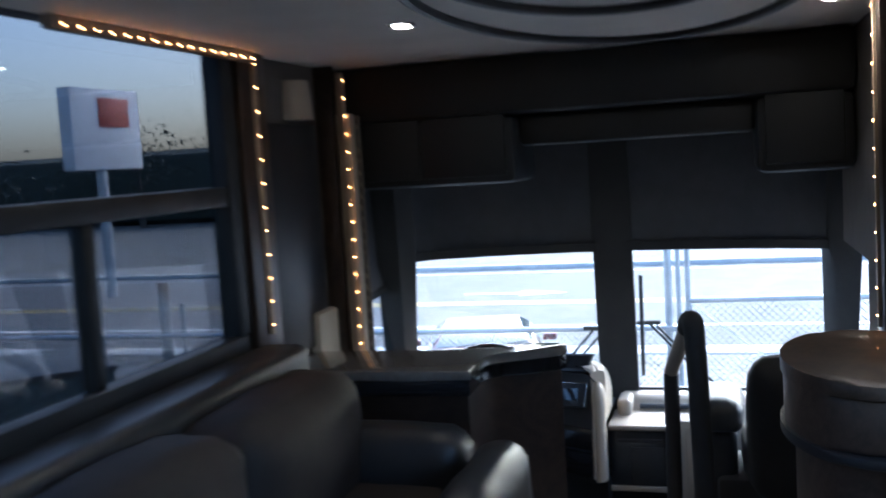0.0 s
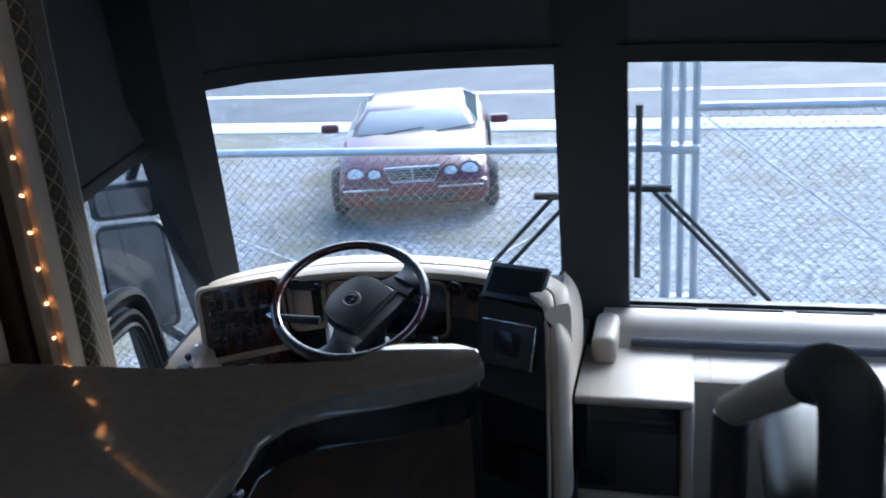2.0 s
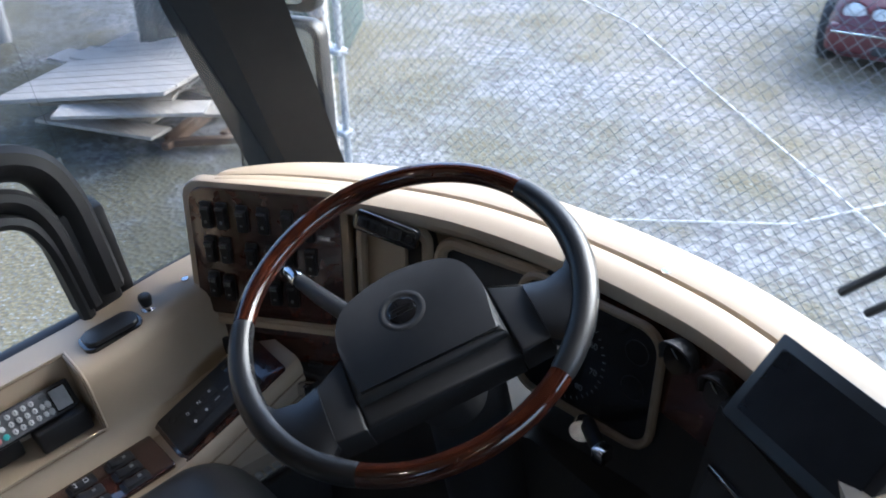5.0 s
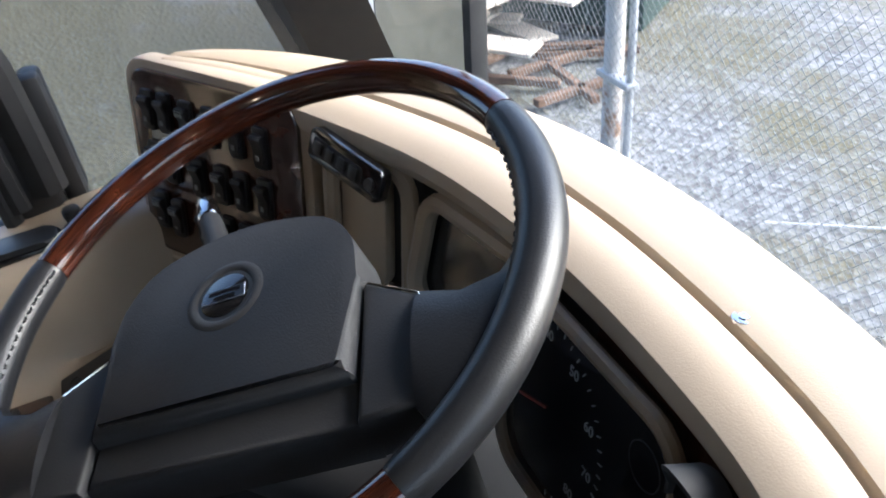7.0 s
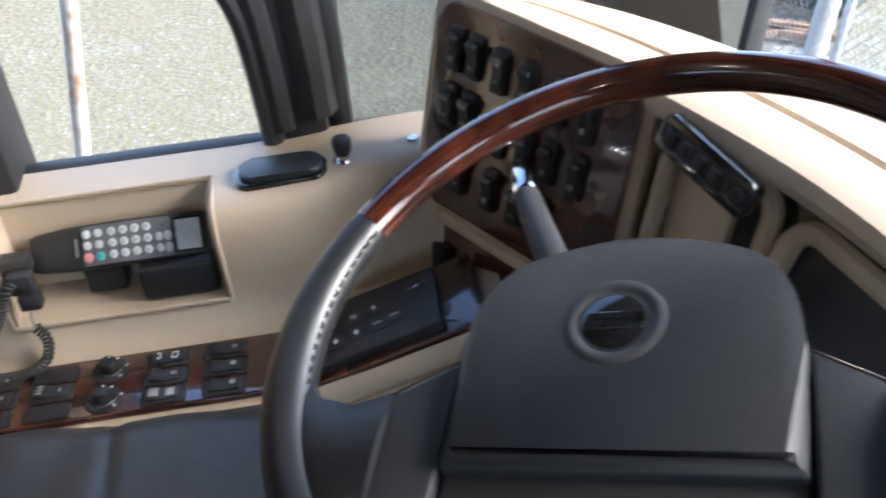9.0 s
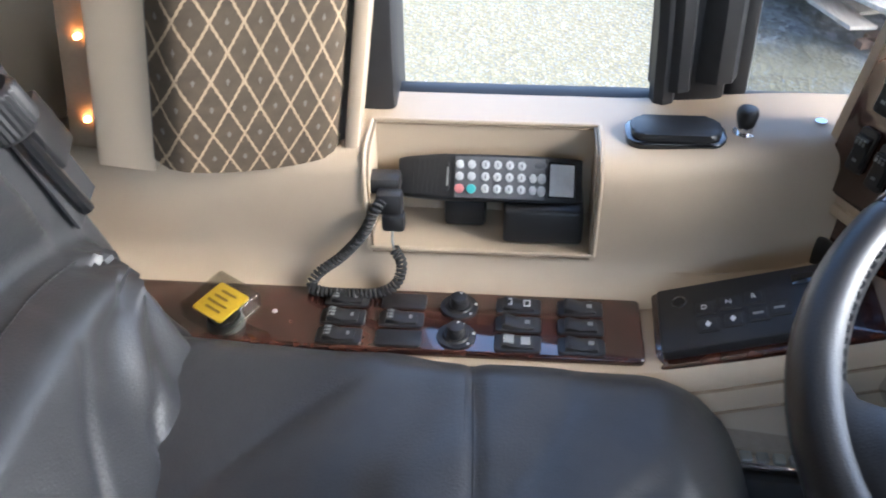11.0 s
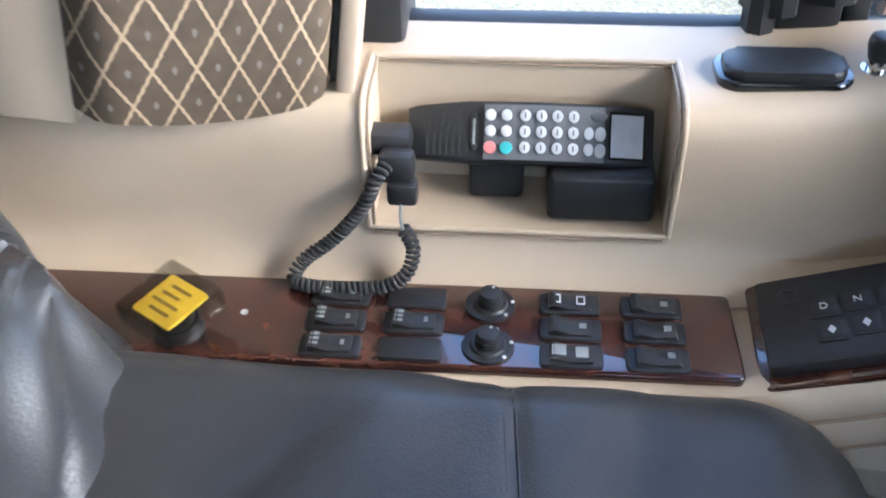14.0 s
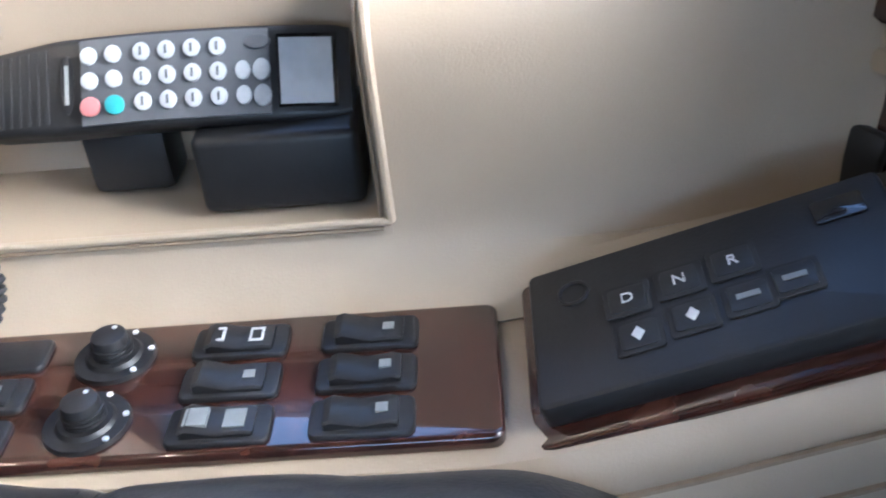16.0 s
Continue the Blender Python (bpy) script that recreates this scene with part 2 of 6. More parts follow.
SCREEN = mat("dark_screen", (0.030, 0.031, 0.034), 0.1, dark=(0.022, 0.023, 0.026), scale=5, coat=0.5)
# the reflection on the phone display is painted in as pale grey
LCD = mat("lcd", (0.60, 0.62, 0.65), 0.3, dark=(0.35, 0.37, 0.40), scale=10)
KEY = mat("key_grey", (0.50, 0.52, 0.54), 0.4, dark=(0.42, 0.44, 0.46), scale=60)
KEYRED = mat("key_red", (0.55, 0.20, 0.20), 0.4, dark=(0.48, 0.17, 0.17), scale=60)
KEYTEAL = mat("key_teal", (0.06, 0.38, 0.40), 0.4, dark=(0.05, 0.33, 0.35), scale=60)
PHONEGREY = mat("phone_grey", (0.11, 0.115, 0.125), 0.42, dark=(0.09, 0.095, 0.105), scale=40)
WHITEMARK = mat("white_marking", (0.70, 0.71, 0.72), 0.5, dark=(0.62, 0.63, 0.64), scale=80)
GREYMARK = mat("grey_marking", (0.26, 0.28, 0.27), 0.5, dark=(0.22, 0.23, 0.23), scale=80)
YELLOW = mat("yellow_card", (0.80, 0.52, 0.03), 0.6, dark=(0.70, 0.45, 0.02), scale=30)
YELLOWMARK = mat("card_print", (0.30, 0.19, 0.03), 0.7, dark=(0.26, 0.16, 0.03), scale=50)
BULB = mat("amber_bulb", (1.0, 0.36, 0.09), 0.4, emit=7.0)
LAMP = mat("ceiling_bulb", (1.0, 0.82, 0.58), 0.4, emit=40.0)
CLEAR = glass_mat("clear_plastic", (0.86, 0.86, 0.84))
PANE = glass_mat("window_glass", (0.96, 0.975, 0.975), 0.3)
TINT = glass_mat("tinted_glass", (0.72, 0.74, 0.76), 0.5)
TINTD = glass_mat("dark_tinted_glass", (0.30, 0.31, 0.33), 0.6)
GROUND = ground_mat("crushed_stone")
ASPHALT = mat("asphalt", (0.085, 0.088, 0.095), 0.85, dark=(0.06, 0.062, 0.068), scale=1.5, bump=0.3, bscale=60)
PAINTW = mat("road_white", (0.75, 0.75, 0.73), 0.7, dark=(0.62, 0.62, 0.60), scale=6)
PAINTY = mat("road_yellow", (0.62, 0.43, 0.10), 0.7, dark=(0.50, 0.35, 0.09), scale=6)
CONCRETE = mat("concrete", (0.48, 0.48, 0.46), 0.9, dark=(0.38, 0.38, 0.37), scale=2, bump=0.3, bscale=40)
CARPAINT = mat("burgundy_paint", (0.11, 0.012, 0.018), 0.35, coat=0.4, dark=(0.07, 0.008, 0.013), scale=3)
CARGLASS = mat("car_glass", (0.10, 0.12, 0.13), 0.08, coat=0.2, dark=(0.08, 0.10, 0.11), scale=2)
LENS = mat("headlight_lens", (0.72, 0.74, 0.76), 0.1, coat=1.0, dark=(0.60, 0.62, 0.65), scale=20)
TYRE = mat("tyre", (0.020, 0.020, 0.021), 0.8, dark=(0.03, 0.03, 0.03), scale=20)
DUMP = mat("dumpster_green", (0.030, 0.060, 0.055), 0.6, dark=(0.022, 0.042, 0.040), scale=3, bump=0.1)
CARD = mat("weathered_boards", (0.55, 0.50, 0.44), 0.9, dark=(0.42, 0.37, 0.31), scale=4, stretch=(1, 12, 1))
DEBRIS = mat("brown_debris", (0.20, 0.12, 0.08), 0.9, dark=(0.10, 0.065, 0.045), scale=8)
LEAF = mat("dark_foliage", (0.050, 0.060, 0.042), 0.8, dark=(0.03, 0.035, 0.026), scale=3)
BARK = mat("bark", (0.10, 0.085, 0.07), 0.9, dark=(0.06, 0.05, 0.042), scale=12)
SIGNW = mat("sign_white", (0.70, 0.71, 0.73), 0.6, dark=(0.6, 0.61, 0.63), scale=2)
SIGNR = mat("sign_red", (0.45, 0.08, 0.06), 0.6, dark=(0.38, 0.07, 0.05), scale=2)
SIDING = mat("pale_siding", (0.55, 0.53, 0.50), 0.8, dark=(0.46, 0.44, 0.42), scale=1.2)
ROPE = mat("white_rope", (0.72, 0.72, 0.70), 0.8, dark=(0.6, 0.6, 0.58), scale=20)


# ---- tools ----
def part(name, bm, material, parent=None, label="", smooth=True, keep=None):
    me = bpy.data.meshes.new(name)
    bmesh.ops.recalc_face_normals(bm, faces=bm.faces) if keep is None else None
    bm.to_mesh(me)
    bm.free()
    me.materials.append(material)
    if smooth:
        me.shade_smooth()
        me.set_sharp_from_angle(angle=radians(35))
    ob = new(name, me)
    if parent is not None:
        ob.parent = parent
    if label:
        ob["label"] = label
    return ob


def thing(name, at, label, category, group="", kind=""):
    ob = new(name)
    ob.empty_display_size = 0.05
    ob.location = at
    return tagged(ob, label, category, group, kind)


def under(ob, parent):
    """Hang ob below parent, leaving it where it is."""
    ob.parent = parent
    ob.matrix_parent_inverse = Matrix.Translation(parent.location).inverted()
    return ob


def add(name, bm, material, parent, label="", smooth=True):
    ob = part(name, bm, material, None, label, smooth)
    root = parent
    off = Vector(root.location)
    while root.parent is not None:
        root = root.parent
        off = off + Vector(root.location)
    ob.parent = parent
    ob.data.transform(Matrix.Translation(-off))
    return ob


def box(lo, hi, bevel=0.0, seg=2, m=None):
    bm = bmesh.new()
    bmesh.ops.create_cube(bm, size=1)
    lo, hi = Vector(lo), Vector(hi)
    for v in bm.verts:
        v.co = Vector([lo[i] + (v.co[i] + 0.5) * (hi[i] - lo[i]) for i in range(3)])
    if bevel:
        bmesh.ops.bevel(bm, geom=bm.edges[:], offset=bevel, segments=seg, affect="EDGES", profile=0.5)
    if m is not None:
        bm.transform(m)
    return bm


def prism(poly, lo, hi, bevel=0.0, m=None, seg=2, top_only=False):
    """A plate of outline poly (x, y) between the heights lo and hi."""
    bm = bmesh.new()
    b = [bm.verts.new((x, y, lo)) for x, y in poly]
    t = [bm.verts.new((x, y, hi)) for x, y in poly]
    bm.faces.new(b[::-1])
    top = bm.faces.new(t)
    k = len(poly)
    for i in range(k):
        bm.faces.new((b[i], b[(i + 1) % k], t[(i + 1) % k], t[i]))
    if bevel:
        es = list(top.edges) if top_only else [e for e in bm.edges if abs(e.verts[0].co.z - e.verts[1].co.z) < 1e-6]
        bmesh.ops.bevel(bm, geom=es, offset=bevel, segments=seg, affect="EDGES", profile=0.5)
    if m is not None:
        bm.transform(m)
    return bm


def rounded(x0, y0, x1, y1, r, k=5):
    out = []
    for cx, cy, a in ((x1 - r, y1 - r, 0), (x0 + r, y1 - r, 90), (x0 + r, y0 + r, 180), (x1 - r, y0 + r, 270)):
        for i in range(k):
            t = radians(a + 90 * i / (k - 1))
            out.append((cx + r * math.cos(t), cy + r * math.sin(t)))
    return out


def cyl(a, b, r0, r1=None, k=20, bevel=0.0):
    a, b = Vector(a), Vector(b)
    d = b - a
    bm = bmesh.new()
    bmesh.ops.create_cone(bm, cap_ends=True, segments=k, radius1=r0, radius2=r0 if r1 is None else r1, depth=d.length)
    if bevel:
        es = [e for e in bm.edges if len([f for f in e.link_faces if len(f.verts) > 4]) == 1]
        bmesh.ops.bevel(bm, geom=es, offset=bevel, segments=2, affect="EDGES", profile=0.5)
    bm.transform(Matrix.Translation((a + b) / 2) @ d.to_track_quat("Z", "Y").to_matrix().to_4x4())
    return bm


def ball(c, r, sub=2, squash=(1, 1, 1)):
    bm = bmesh.new()
    bmesh.ops.create_icosphere(bm, subdivisions=sub, radius=1)
    for v in bm.verts:
        v.co = Vector(c) + Vector([v.co[i] * r * squash[i] for i in range(3)])
    return bm


def join(*bms):
    out = bmesh.new()
    for b in bms:
        me = bpy.data.meshes.new("t")
        b.to_mesh(me)
        out.from_mesh(me)
        b.free()
        bpy.data.meshes.remove(me)
    return out


def smooth_path(pts, n=8, closed=False):
    """Catmull-Rom through the points."""
    p = [Vector(q) for q in pts]
    out = []
    m = len(p)
    for i in range(m if closed else m - 1):
        a, b = p[i], p[(i + 1) % m]
        pa = p[i - 1] if (i > 0 or closed) else a + (a - b)
        pb = p[(i + 2) % m] if (i + 2 < m or closed) else b + (b - a)
        for k in range(n):
            t = k / n
            out.append(0.5 * ((2 * a) + (b - pa) * t + (2 * pa - 5 * a + 4 * b - pb) * t * t + (3 * a - pa - 3 * b + pb) * t ** 3))
    if not closed:
        out.append(p[-1])
    return out


def tube(pts, r, k=10, closed=False, flat=1.0, up=None):
    """A tube along pts; r a number or one per point; flat squashes it along its second axis."""
    pts = [Vector(p) for p in pts]
    n = len(pts)
    rs = list(r) if isinstance(r, (list, tuple)) else [r] * n
    bm = bmesh.new()
    rings = []
    side = None
    for i, p in enumerate(pts):
        a = pts[(i + 1) % n] if (closed or i + 1 < n) else p
        b = pts[i - 1] if (closed or i > 0) else p
        d = (a - b).normalized()
        if up is not None:
            side = d.cross(Vector(up)).normalized()
        elif side is None:
            side = d.orthogonal().normalized()
        else:
            side = (side - d * side.dot(d)).normalized()
        o = d.cross(side)
        rings.append([bm.verts.new(p + rs[i] * (math.cos(2 * math.pi * j / k) * side + flat * math.sin(2 * math.pi * j / k) * o)) for j in range(k)])
    for i in range(n if closed else n - 1):
        r0, r1 = rings[i], rings[(i + 1) % n]
        for j in range(k):
            bm.faces.new((r0[j], r0[(j + 1) % k], r1[(j + 1) % k], r1[j]))
    if not closed:
        bm.faces.new(rings[0][::-1])
        bm.faces.new(rings[-1])
    return bm


def loft(rings, closed=True, caps=True):
    """A skin through rings of equally many points."""
    bm = bmesh.new()
    vs = [[bm.verts.new(p) for p in ring] for ring in rings]
    k = len(rings[0])
    for a, b in zip(vs, vs[1:]):
        for j in range(k if closed else k - 1):
            bm.faces.new((a[j], a[(j + 1) % k], b[(j + 1) % k], b[j]))
    if caps and closed:
        bm.faces.new(vs[0][::-1])
        bm.faces.new(vs[-1])
    return bm


def sheet(f, nu, nv, thick=0.0):
    """A surface f(u, v) over the unit square."""
    bm = bmesh.new()
    g = [[bm.verts.new(f(i / nu, j / nv)) for j in range(nv + 1)] for i in range(nu + 1)]
    for i in range(nu):
        for j in range(nv):
            bm.faces.new((g[i][j], g[i + 1][j], g[i + 1][j + 1], g[i][j + 1]))
    if thick:
        bmesh.ops.solidify(bm, geom=bm.faces[:], thickness=thick)
    return bm


def puff(lo, hi, r=0.06, n=8, bulge=0.02, m=None, wave=0.0, seed=0.0):
    """A stuffed cushion: a rounded box with swollen faces and soft wrinkles."""
    bm = bmesh.new()
    bmesh.ops.create_cube(bm, size=2)
    bmesh.ops.subdivide_edges(bm, edges=bm.edges[:], cuts=n, use_grid_fill=True)
    lo, hi = Vector(lo), Vector(hi)
    c, h = (lo + hi) / 2, (hi - lo) / 2
    for v in bm.verts:
        p = v.co.copy()
        q = Vector([p[i] * h[i] for i in range(3)])
        core = Vector([max(-h[i] + r, min(h[i] - r, q[i])) if h[i] > r else 0 for i in range(3)])
        d = q - core
        if d.length > 1e-6:
            q = core + d.normalized() * min(r, d.length if d.length < r * 0.999 else r)
        s = [1 - p[i] * p[i] for i in range(3)]
        q += Vector((math.copysign(bulge * s[1] * s[2], p.x) * (abs(p.x) > 0.99), math.copysign(bulge * s[0] * s[2], p.y) * (abs(p.y) > 0.99),
                     math.copysign(bulge * s[0] * s[1], p.z) * (abs(p.z) > 0.99)))
        if wave:
            q += Vector(noise.noise_vector((q + c) * 9 + Vector((seed, 0, 0)))) * wave
        v.co = c + q
    if m is not None:
        bm.transform(m)
    return bm


def frame_from(o, x, y):
    """A matrix with origin o, first axis along x, second near y."""
    x = Vector(x).normalized()
    z = x.cross(Vector(y)).normalized()
    y = z.cross(x)
    return Matrix(((x.x, y.x, z.x, o[0]), (x.y, y.y, z.y, o[1]), (x.z, y.z, z.z, o[2]), (0, 0, 0, 1)))


def words(name, text, size, m, material, parent, thick=0.0003):
    cu = bpy.data.curves.new(name, "FONT")
    cu.body, cu.size, cu.align_x, cu.align_y, cu.extrude = text, size, "CENTER", "CENTER", thick
    tmp = bpy.data.objects.new("t", cu)
    me = bpy.data.meshes.new_from_object(tmp)
    bpy.data.objects.remove(tmp)
    bpy.data.curves.remove(cu)
    me.transform(m)
    bm = bmesh.new()
    bm.from_mesh(me)
    bpy.data.meshes.remove(me)
    return add(name, bm, material, parent, smooth=False)


def structure(name, bm, material, label, category, smooth=True):
    return tagged(part(name, bm, material, None, "", smooth), label, category, "", "structure")

# ---- the coach: shell ----
# the driver's side console rises a little towards the dash and runs slightly inwards
CON = Matrix(((0.998, 0.0576, -0.0261, 0.0242), (-0.0606, 0.9893, -0.1325, 4.6376), (0.0182, 0.1339, 0.9908, 0.0288), (0, 0, 0, 1)))

floor = structure("floor", box((-1.32, -2.6, -0.08), (1.32, 4.02, 0.0)), TILEF, "dim tiled floor of the saloon", "floor")
structure("floor_cockpit", join(box((-1.32, 4.02, -0.45), (1.32, 5.72, -0.35)), box((-1.32, 4.0, -0.35), (1.32, 4.02, -0.08))), CARPET,
          "dark carpeted cockpit floor a step below the saloon", "floor")
structure("ceiling", box((-1.32, -2.6, 2.185), (1.32, 5.7, 2.34)),
          CEIL, "pale padded saloon ceiling", "ceiling")
# unseen wall, added to close the shell against outside light
structure("wall_rear", box((-1.32, -2.7, -0.1), (1.32, -2.6, 2.34)), TAUPE, "unseen plain wall closing off the saloon's rear", "wall")
structure("wall_right", join(box((1.26, -2.6, -0.5), (1.34, 4.3, 0.95)), box((1.26, -2.6, 1.9), (1.34, 5.3, 2.34)), box((1.26, 2.4, 0.95), (1.34, 4.3, 1.9)),
          box((1.26, -2.6, 0.95), (1.34, -0.2, 1.9)), box((1.26, 4.3, -0.5), (1.34, 5.72, 0.3)), box((1.26, 4.3, 1.15), (1.34, 5.3, 1.9))), TAUPE, "taupe side wall of the saloon", "wall")
structure("wall_left", join(box((-1.34, -2.6, -0.5), (-1.26, 3.35, 0.95)), box((-1.34, -2.6, 2.24), (-1.26, 5.3, 2.34)), box((-1.34, 3.35, -0.5), (-1.26, 4.4, 2.24)),
          box((-1.34, -2.6, 1.02), (-1.26, 0.2, 2.24)), box((-1.34, 4.4, -0.5), (-1.3, 5.6, 0.22)), box((-1.34, 4.4, 1.35), (-1.26, 5.3, 2.24))), TAUPE,
          "taupe side wall of the saloon", "wall")

# dark oval trim rings on the ceiling
for k, (a, b, cy) in enumerate(((0.60, 1.30, 2.9), (0.45, 0.88, 2.35))):
    ring = [(0.365 + a * math.cos(t), cy + b * math.sin(t), 2.178) for t in (2 * math.pi * i / 72 for i in range(72))]
    tagged(part("ceiling_trim_%d" % (k + 1), tube(ring, 0.022, 8, True), DARKTRIM), "dark oval trim ring on the ceiling", "trim", "", "structure")
# the pair at y -0.9 is unseen, added as fill light for the saloon
for x, y in ((-0.414, 3.13), (1.06, 3.5), (-0.15, -0.9), (0.8, -0.9)):
    spot = thing("ceiling_light", (x, y, 2.18), "small round recessed ceiling light, lit", "ceiling light", "ceiling spots")
    add("rim", tube([(x + 0.045 * math.cos(2 * math.pi * i / 24), y + 0.045 * math.sin(2 * math.pi * i / 24), 2.182) for i in range(24)], 0.008, 6, True), CHROME, spot)
    add("bulb", cyl((x, y, 2.176), (x, y, 2.19), 0.032), LAMP, spot, "glowing warm lens")

# saloon window
win1 = thing("window_1", (-1.3, 1.8, 1.02), "large dark-framed saloon window beside the sofa", "window", "", "structure")
for nm, lo, hi in (("window_frame", (-1.31, 0.2, 0.945), (-1.22, 3.35, 1.03)), ("window_frame", (-1.31, 0.2, 2.18), (-1.22, 3.35, 2.26)),
                   ("window_frame", (-1.31, 0.2, 1.03), (-1.22, 0.28, 2.18)), ("window_frame", (-1.31, 3.27, 1.03), (-1.22, 3.37, 2.18)),
                   ("crossbar", (-1.31, 0.28, 1.56), (-1.23, 3.27, 1.64)), ("mullion", (-1.31, 2.36, 1.03), (-1.25, 2.42, 1.56))):
    add(nm, box(lo, hi, 0.01), RUBBER, win1)
for lo, hi in (((-1.292, 0.28, 1.64), (-1.288, 3.27, 2.18)), ((-1.292, 0.28, 1.03), (-1.288, 2.36, 1.56)), ((-1.292, 2.42, 1.03), (-1.288, 3.27, 1.56))):
    add("pane", box(lo, hi), TINTD, win1, smooth=False).visible_shadow = False
# unseen opening with a clear pane, lets outside light brighten the ceiling
win4 = thing("window_4", (1.3, 1.1, 0.95), "unseen dark-framed window in the door side, lets fill light in", "window", "", "structure")
for lo, hi in (((1.24, -0.2, 0.93), (1.31, 2.4, 1.0)), ((1.24, -0.2, 1.85), (1.31, 2.4, 1.92)), ((1.24, -0.2, 1.0), (1.31, -0.12, 1.85)), ((1.24, 2.32, 1.0), (1.31, 2.4, 1.85))):
    add("window_frame", box(lo, hi, 0.01), RUBBER, win4)
add("pane", box((1.288, -0.12, 1.0), (1.292, 2.32, 1.85)), PANE, win4, smooth=False).visible_shadow = False

# windscreen: two panes, raked and slightly bowed
def ws(x, z):
    """The windscreen's surface: its y at x and z."""
    wrap = 4.0 * max(0.0, -x - 1.0) ** 2  # the driver's pane turns round the corner
    return 5.70 - 0.07 * (z - 0.25) - wrap - 0.24 * (abs(x) / 1.2) ** 2 * max(0.0, min(1.0, (z - 0.25) / 0.85))


def ws_strip(x0, x1, z0, z1, t, n=14, off=0.0, k=6):
    def ring(i):
        x = x0 + (x1 - x0) * i / n
        zs = [z0 + (z1 - z0) * j / k for j in range(k + 1)]
        return [(x, ws(x, z) + off, z) for z in zs] + [(x, ws(x, z) + off + t, z) for z in reversed(zs)]
    return loft([ring(i) for i in range(n + 1)])


wscreen = thing("windscreen", (0, 5.6, 0.25), "wide two-piece coach windscreen with black surrounds", "windscreen", "", "structure")
for x0, x1 in ((-1.25, -0.1), (0.13, 1.2)):
    add("pane", ws_strip(x0, x1, 0.2, 2.26, 0.006), PANE, wscreen, "clear windscreen pane").visible_shadow = False
add("center_post", ws_strip(-0.095, 0.135, 0.0, 2.26, 0.05, 4, -0.06), MATT, wscreen, "wide matt black centre post")
add("lower_seal", ws_strip(0.1, 1.24, 0.215, 0.25, 0.03, 20, -0.03), RUBBER, wscreen)
add("upper_seal", ws_strip(-1.24, 1.26, 2.2, 2.28, 0.05, 20, -0.03), MATT, wscreen)
add("right_post", loft([[(1.2, 5.72, 0.2), (1.34, 5.66, 0.2), (1.34, 5.55, 0.2), (1.24, 5.62, 0.2)], [(1.17, 5.42, 1.12), (1.34, 5.3, 1.12), (1.34, 5.12, 1.12), (1.22, 5.26, 1.12)],
                        [(1.17, 5.34, 2.3), (1.34, 5.24, 2.3), (1.34, 5.1, 2.3), (1.22, 5.2, 2.3)]]), MATT, wscreen, "black corner post")
add("left_post", loft([[(-1.19, 5.48, 0.1), (-1.3, 5.45, 0.1), (-1.34, 5.37, 0.1), (-1.24, 5.40, 0.1)], [(-1.17, 5.37, 0.42), (-1.29, 5.33, 0.42), (-1.33, 5.26, 0.42), (-1.215, 5.28, 0.42)],
                       [(-1.052, 5.1, 1.12), (-1.2, 5.07, 1.12), (-1.25, 4.97, 1.12), (-1.12, 5.0, 1.12)], [(-1.04, 5.04, 2.3), (-1.2, 5.0, 2.3), (-1.26, 4.88, 2.3), (-1.12, 4.93, 2.3)]]), MATT, wscreen, "black raked corner post")
add("cowl", box((-1.3, 5.4, -0.5), (1.3, 5.72, 0.0)), MATT, wscreen)

# roller shades in front of the panes and the bar at their lower edge
for x0, x1, nm in ((-1.21, -0.095, "driver"), (0.135, 1.2, "passenger")):
    sh = thing("roller_shade", ((x0 + x1) / 2, 5.35, 1.1), "dark mesh roller shade half lowered over the windscreen", "shade", "windscreen shades")
    add("cloth", ws_strip(x0, x1, 1.13, 2.2, 0.004, 12, -0.05), SHADE, sh)
    add("hem_bar", ws_strip(x0 - 0.03, x1 + 0.03, 1.095, 1.15, 0.03, 12, -0.07, 3), MATT, sh, "black hem bar")

# overhead cabinets
over = thing("overhead_cabinet", (0, 4.75, 1.55), "black overhead cabinet across the front, lowered at both ends", "cabinet")
for lo, hi, bv in (((-1.25, 4.45, 1.9), (1.25, 5.1, 2.18), 0.03), ((-1.25, 4.5, 1.56), (-0.31, 5.05, 1.897), 0.04), ((0.82, 4.5, 1.54), (1.25, 5.05, 1.897), 0.04), ((-0.308, 4.62, 1.74), (0.818, 5.05, 1.897), 0.02)):
    add("body", box(lo, hi, bv), CABBLACK, over)
for x0, x1, z0 in ((-1.2, -0.8, 1.6), (-0.78, -0.36, 1.6), (0.86, 1.2, 1.58)):
    add("door", box((x0, 4.485, z0), (x1, 4.5, 2.05), 0.006), CABBLACK, over, "black door")
add("rail", box((-0.3, 4.6, 2.02), (0.8, 4.63, 2.035), 0.004), DARKTRIM, over, "thin dark trim rail")

# wall pillars with light strips
def light_strip(x, y, z0, z1, step, facing, label):
    st = thing("light_strip", (x, y, z0), label, "light strip", "light strips")
    add("channel", box((x - 0.03 if facing > 0 else x - 0.006, y - 0.02, z0), (x + 0.006 if facing > 0 else x + 0.03, y + 0.02, z1), 0.003), PIPING, st, "narrow wooden channel")
    z = z0 + step * 0.4
    while z < z1:
        add("bulb", ball((x + 0.008 * facing, y, z), 0.0036, 1), BULB, st, "tiny amber bulb")
        z += step
    return st


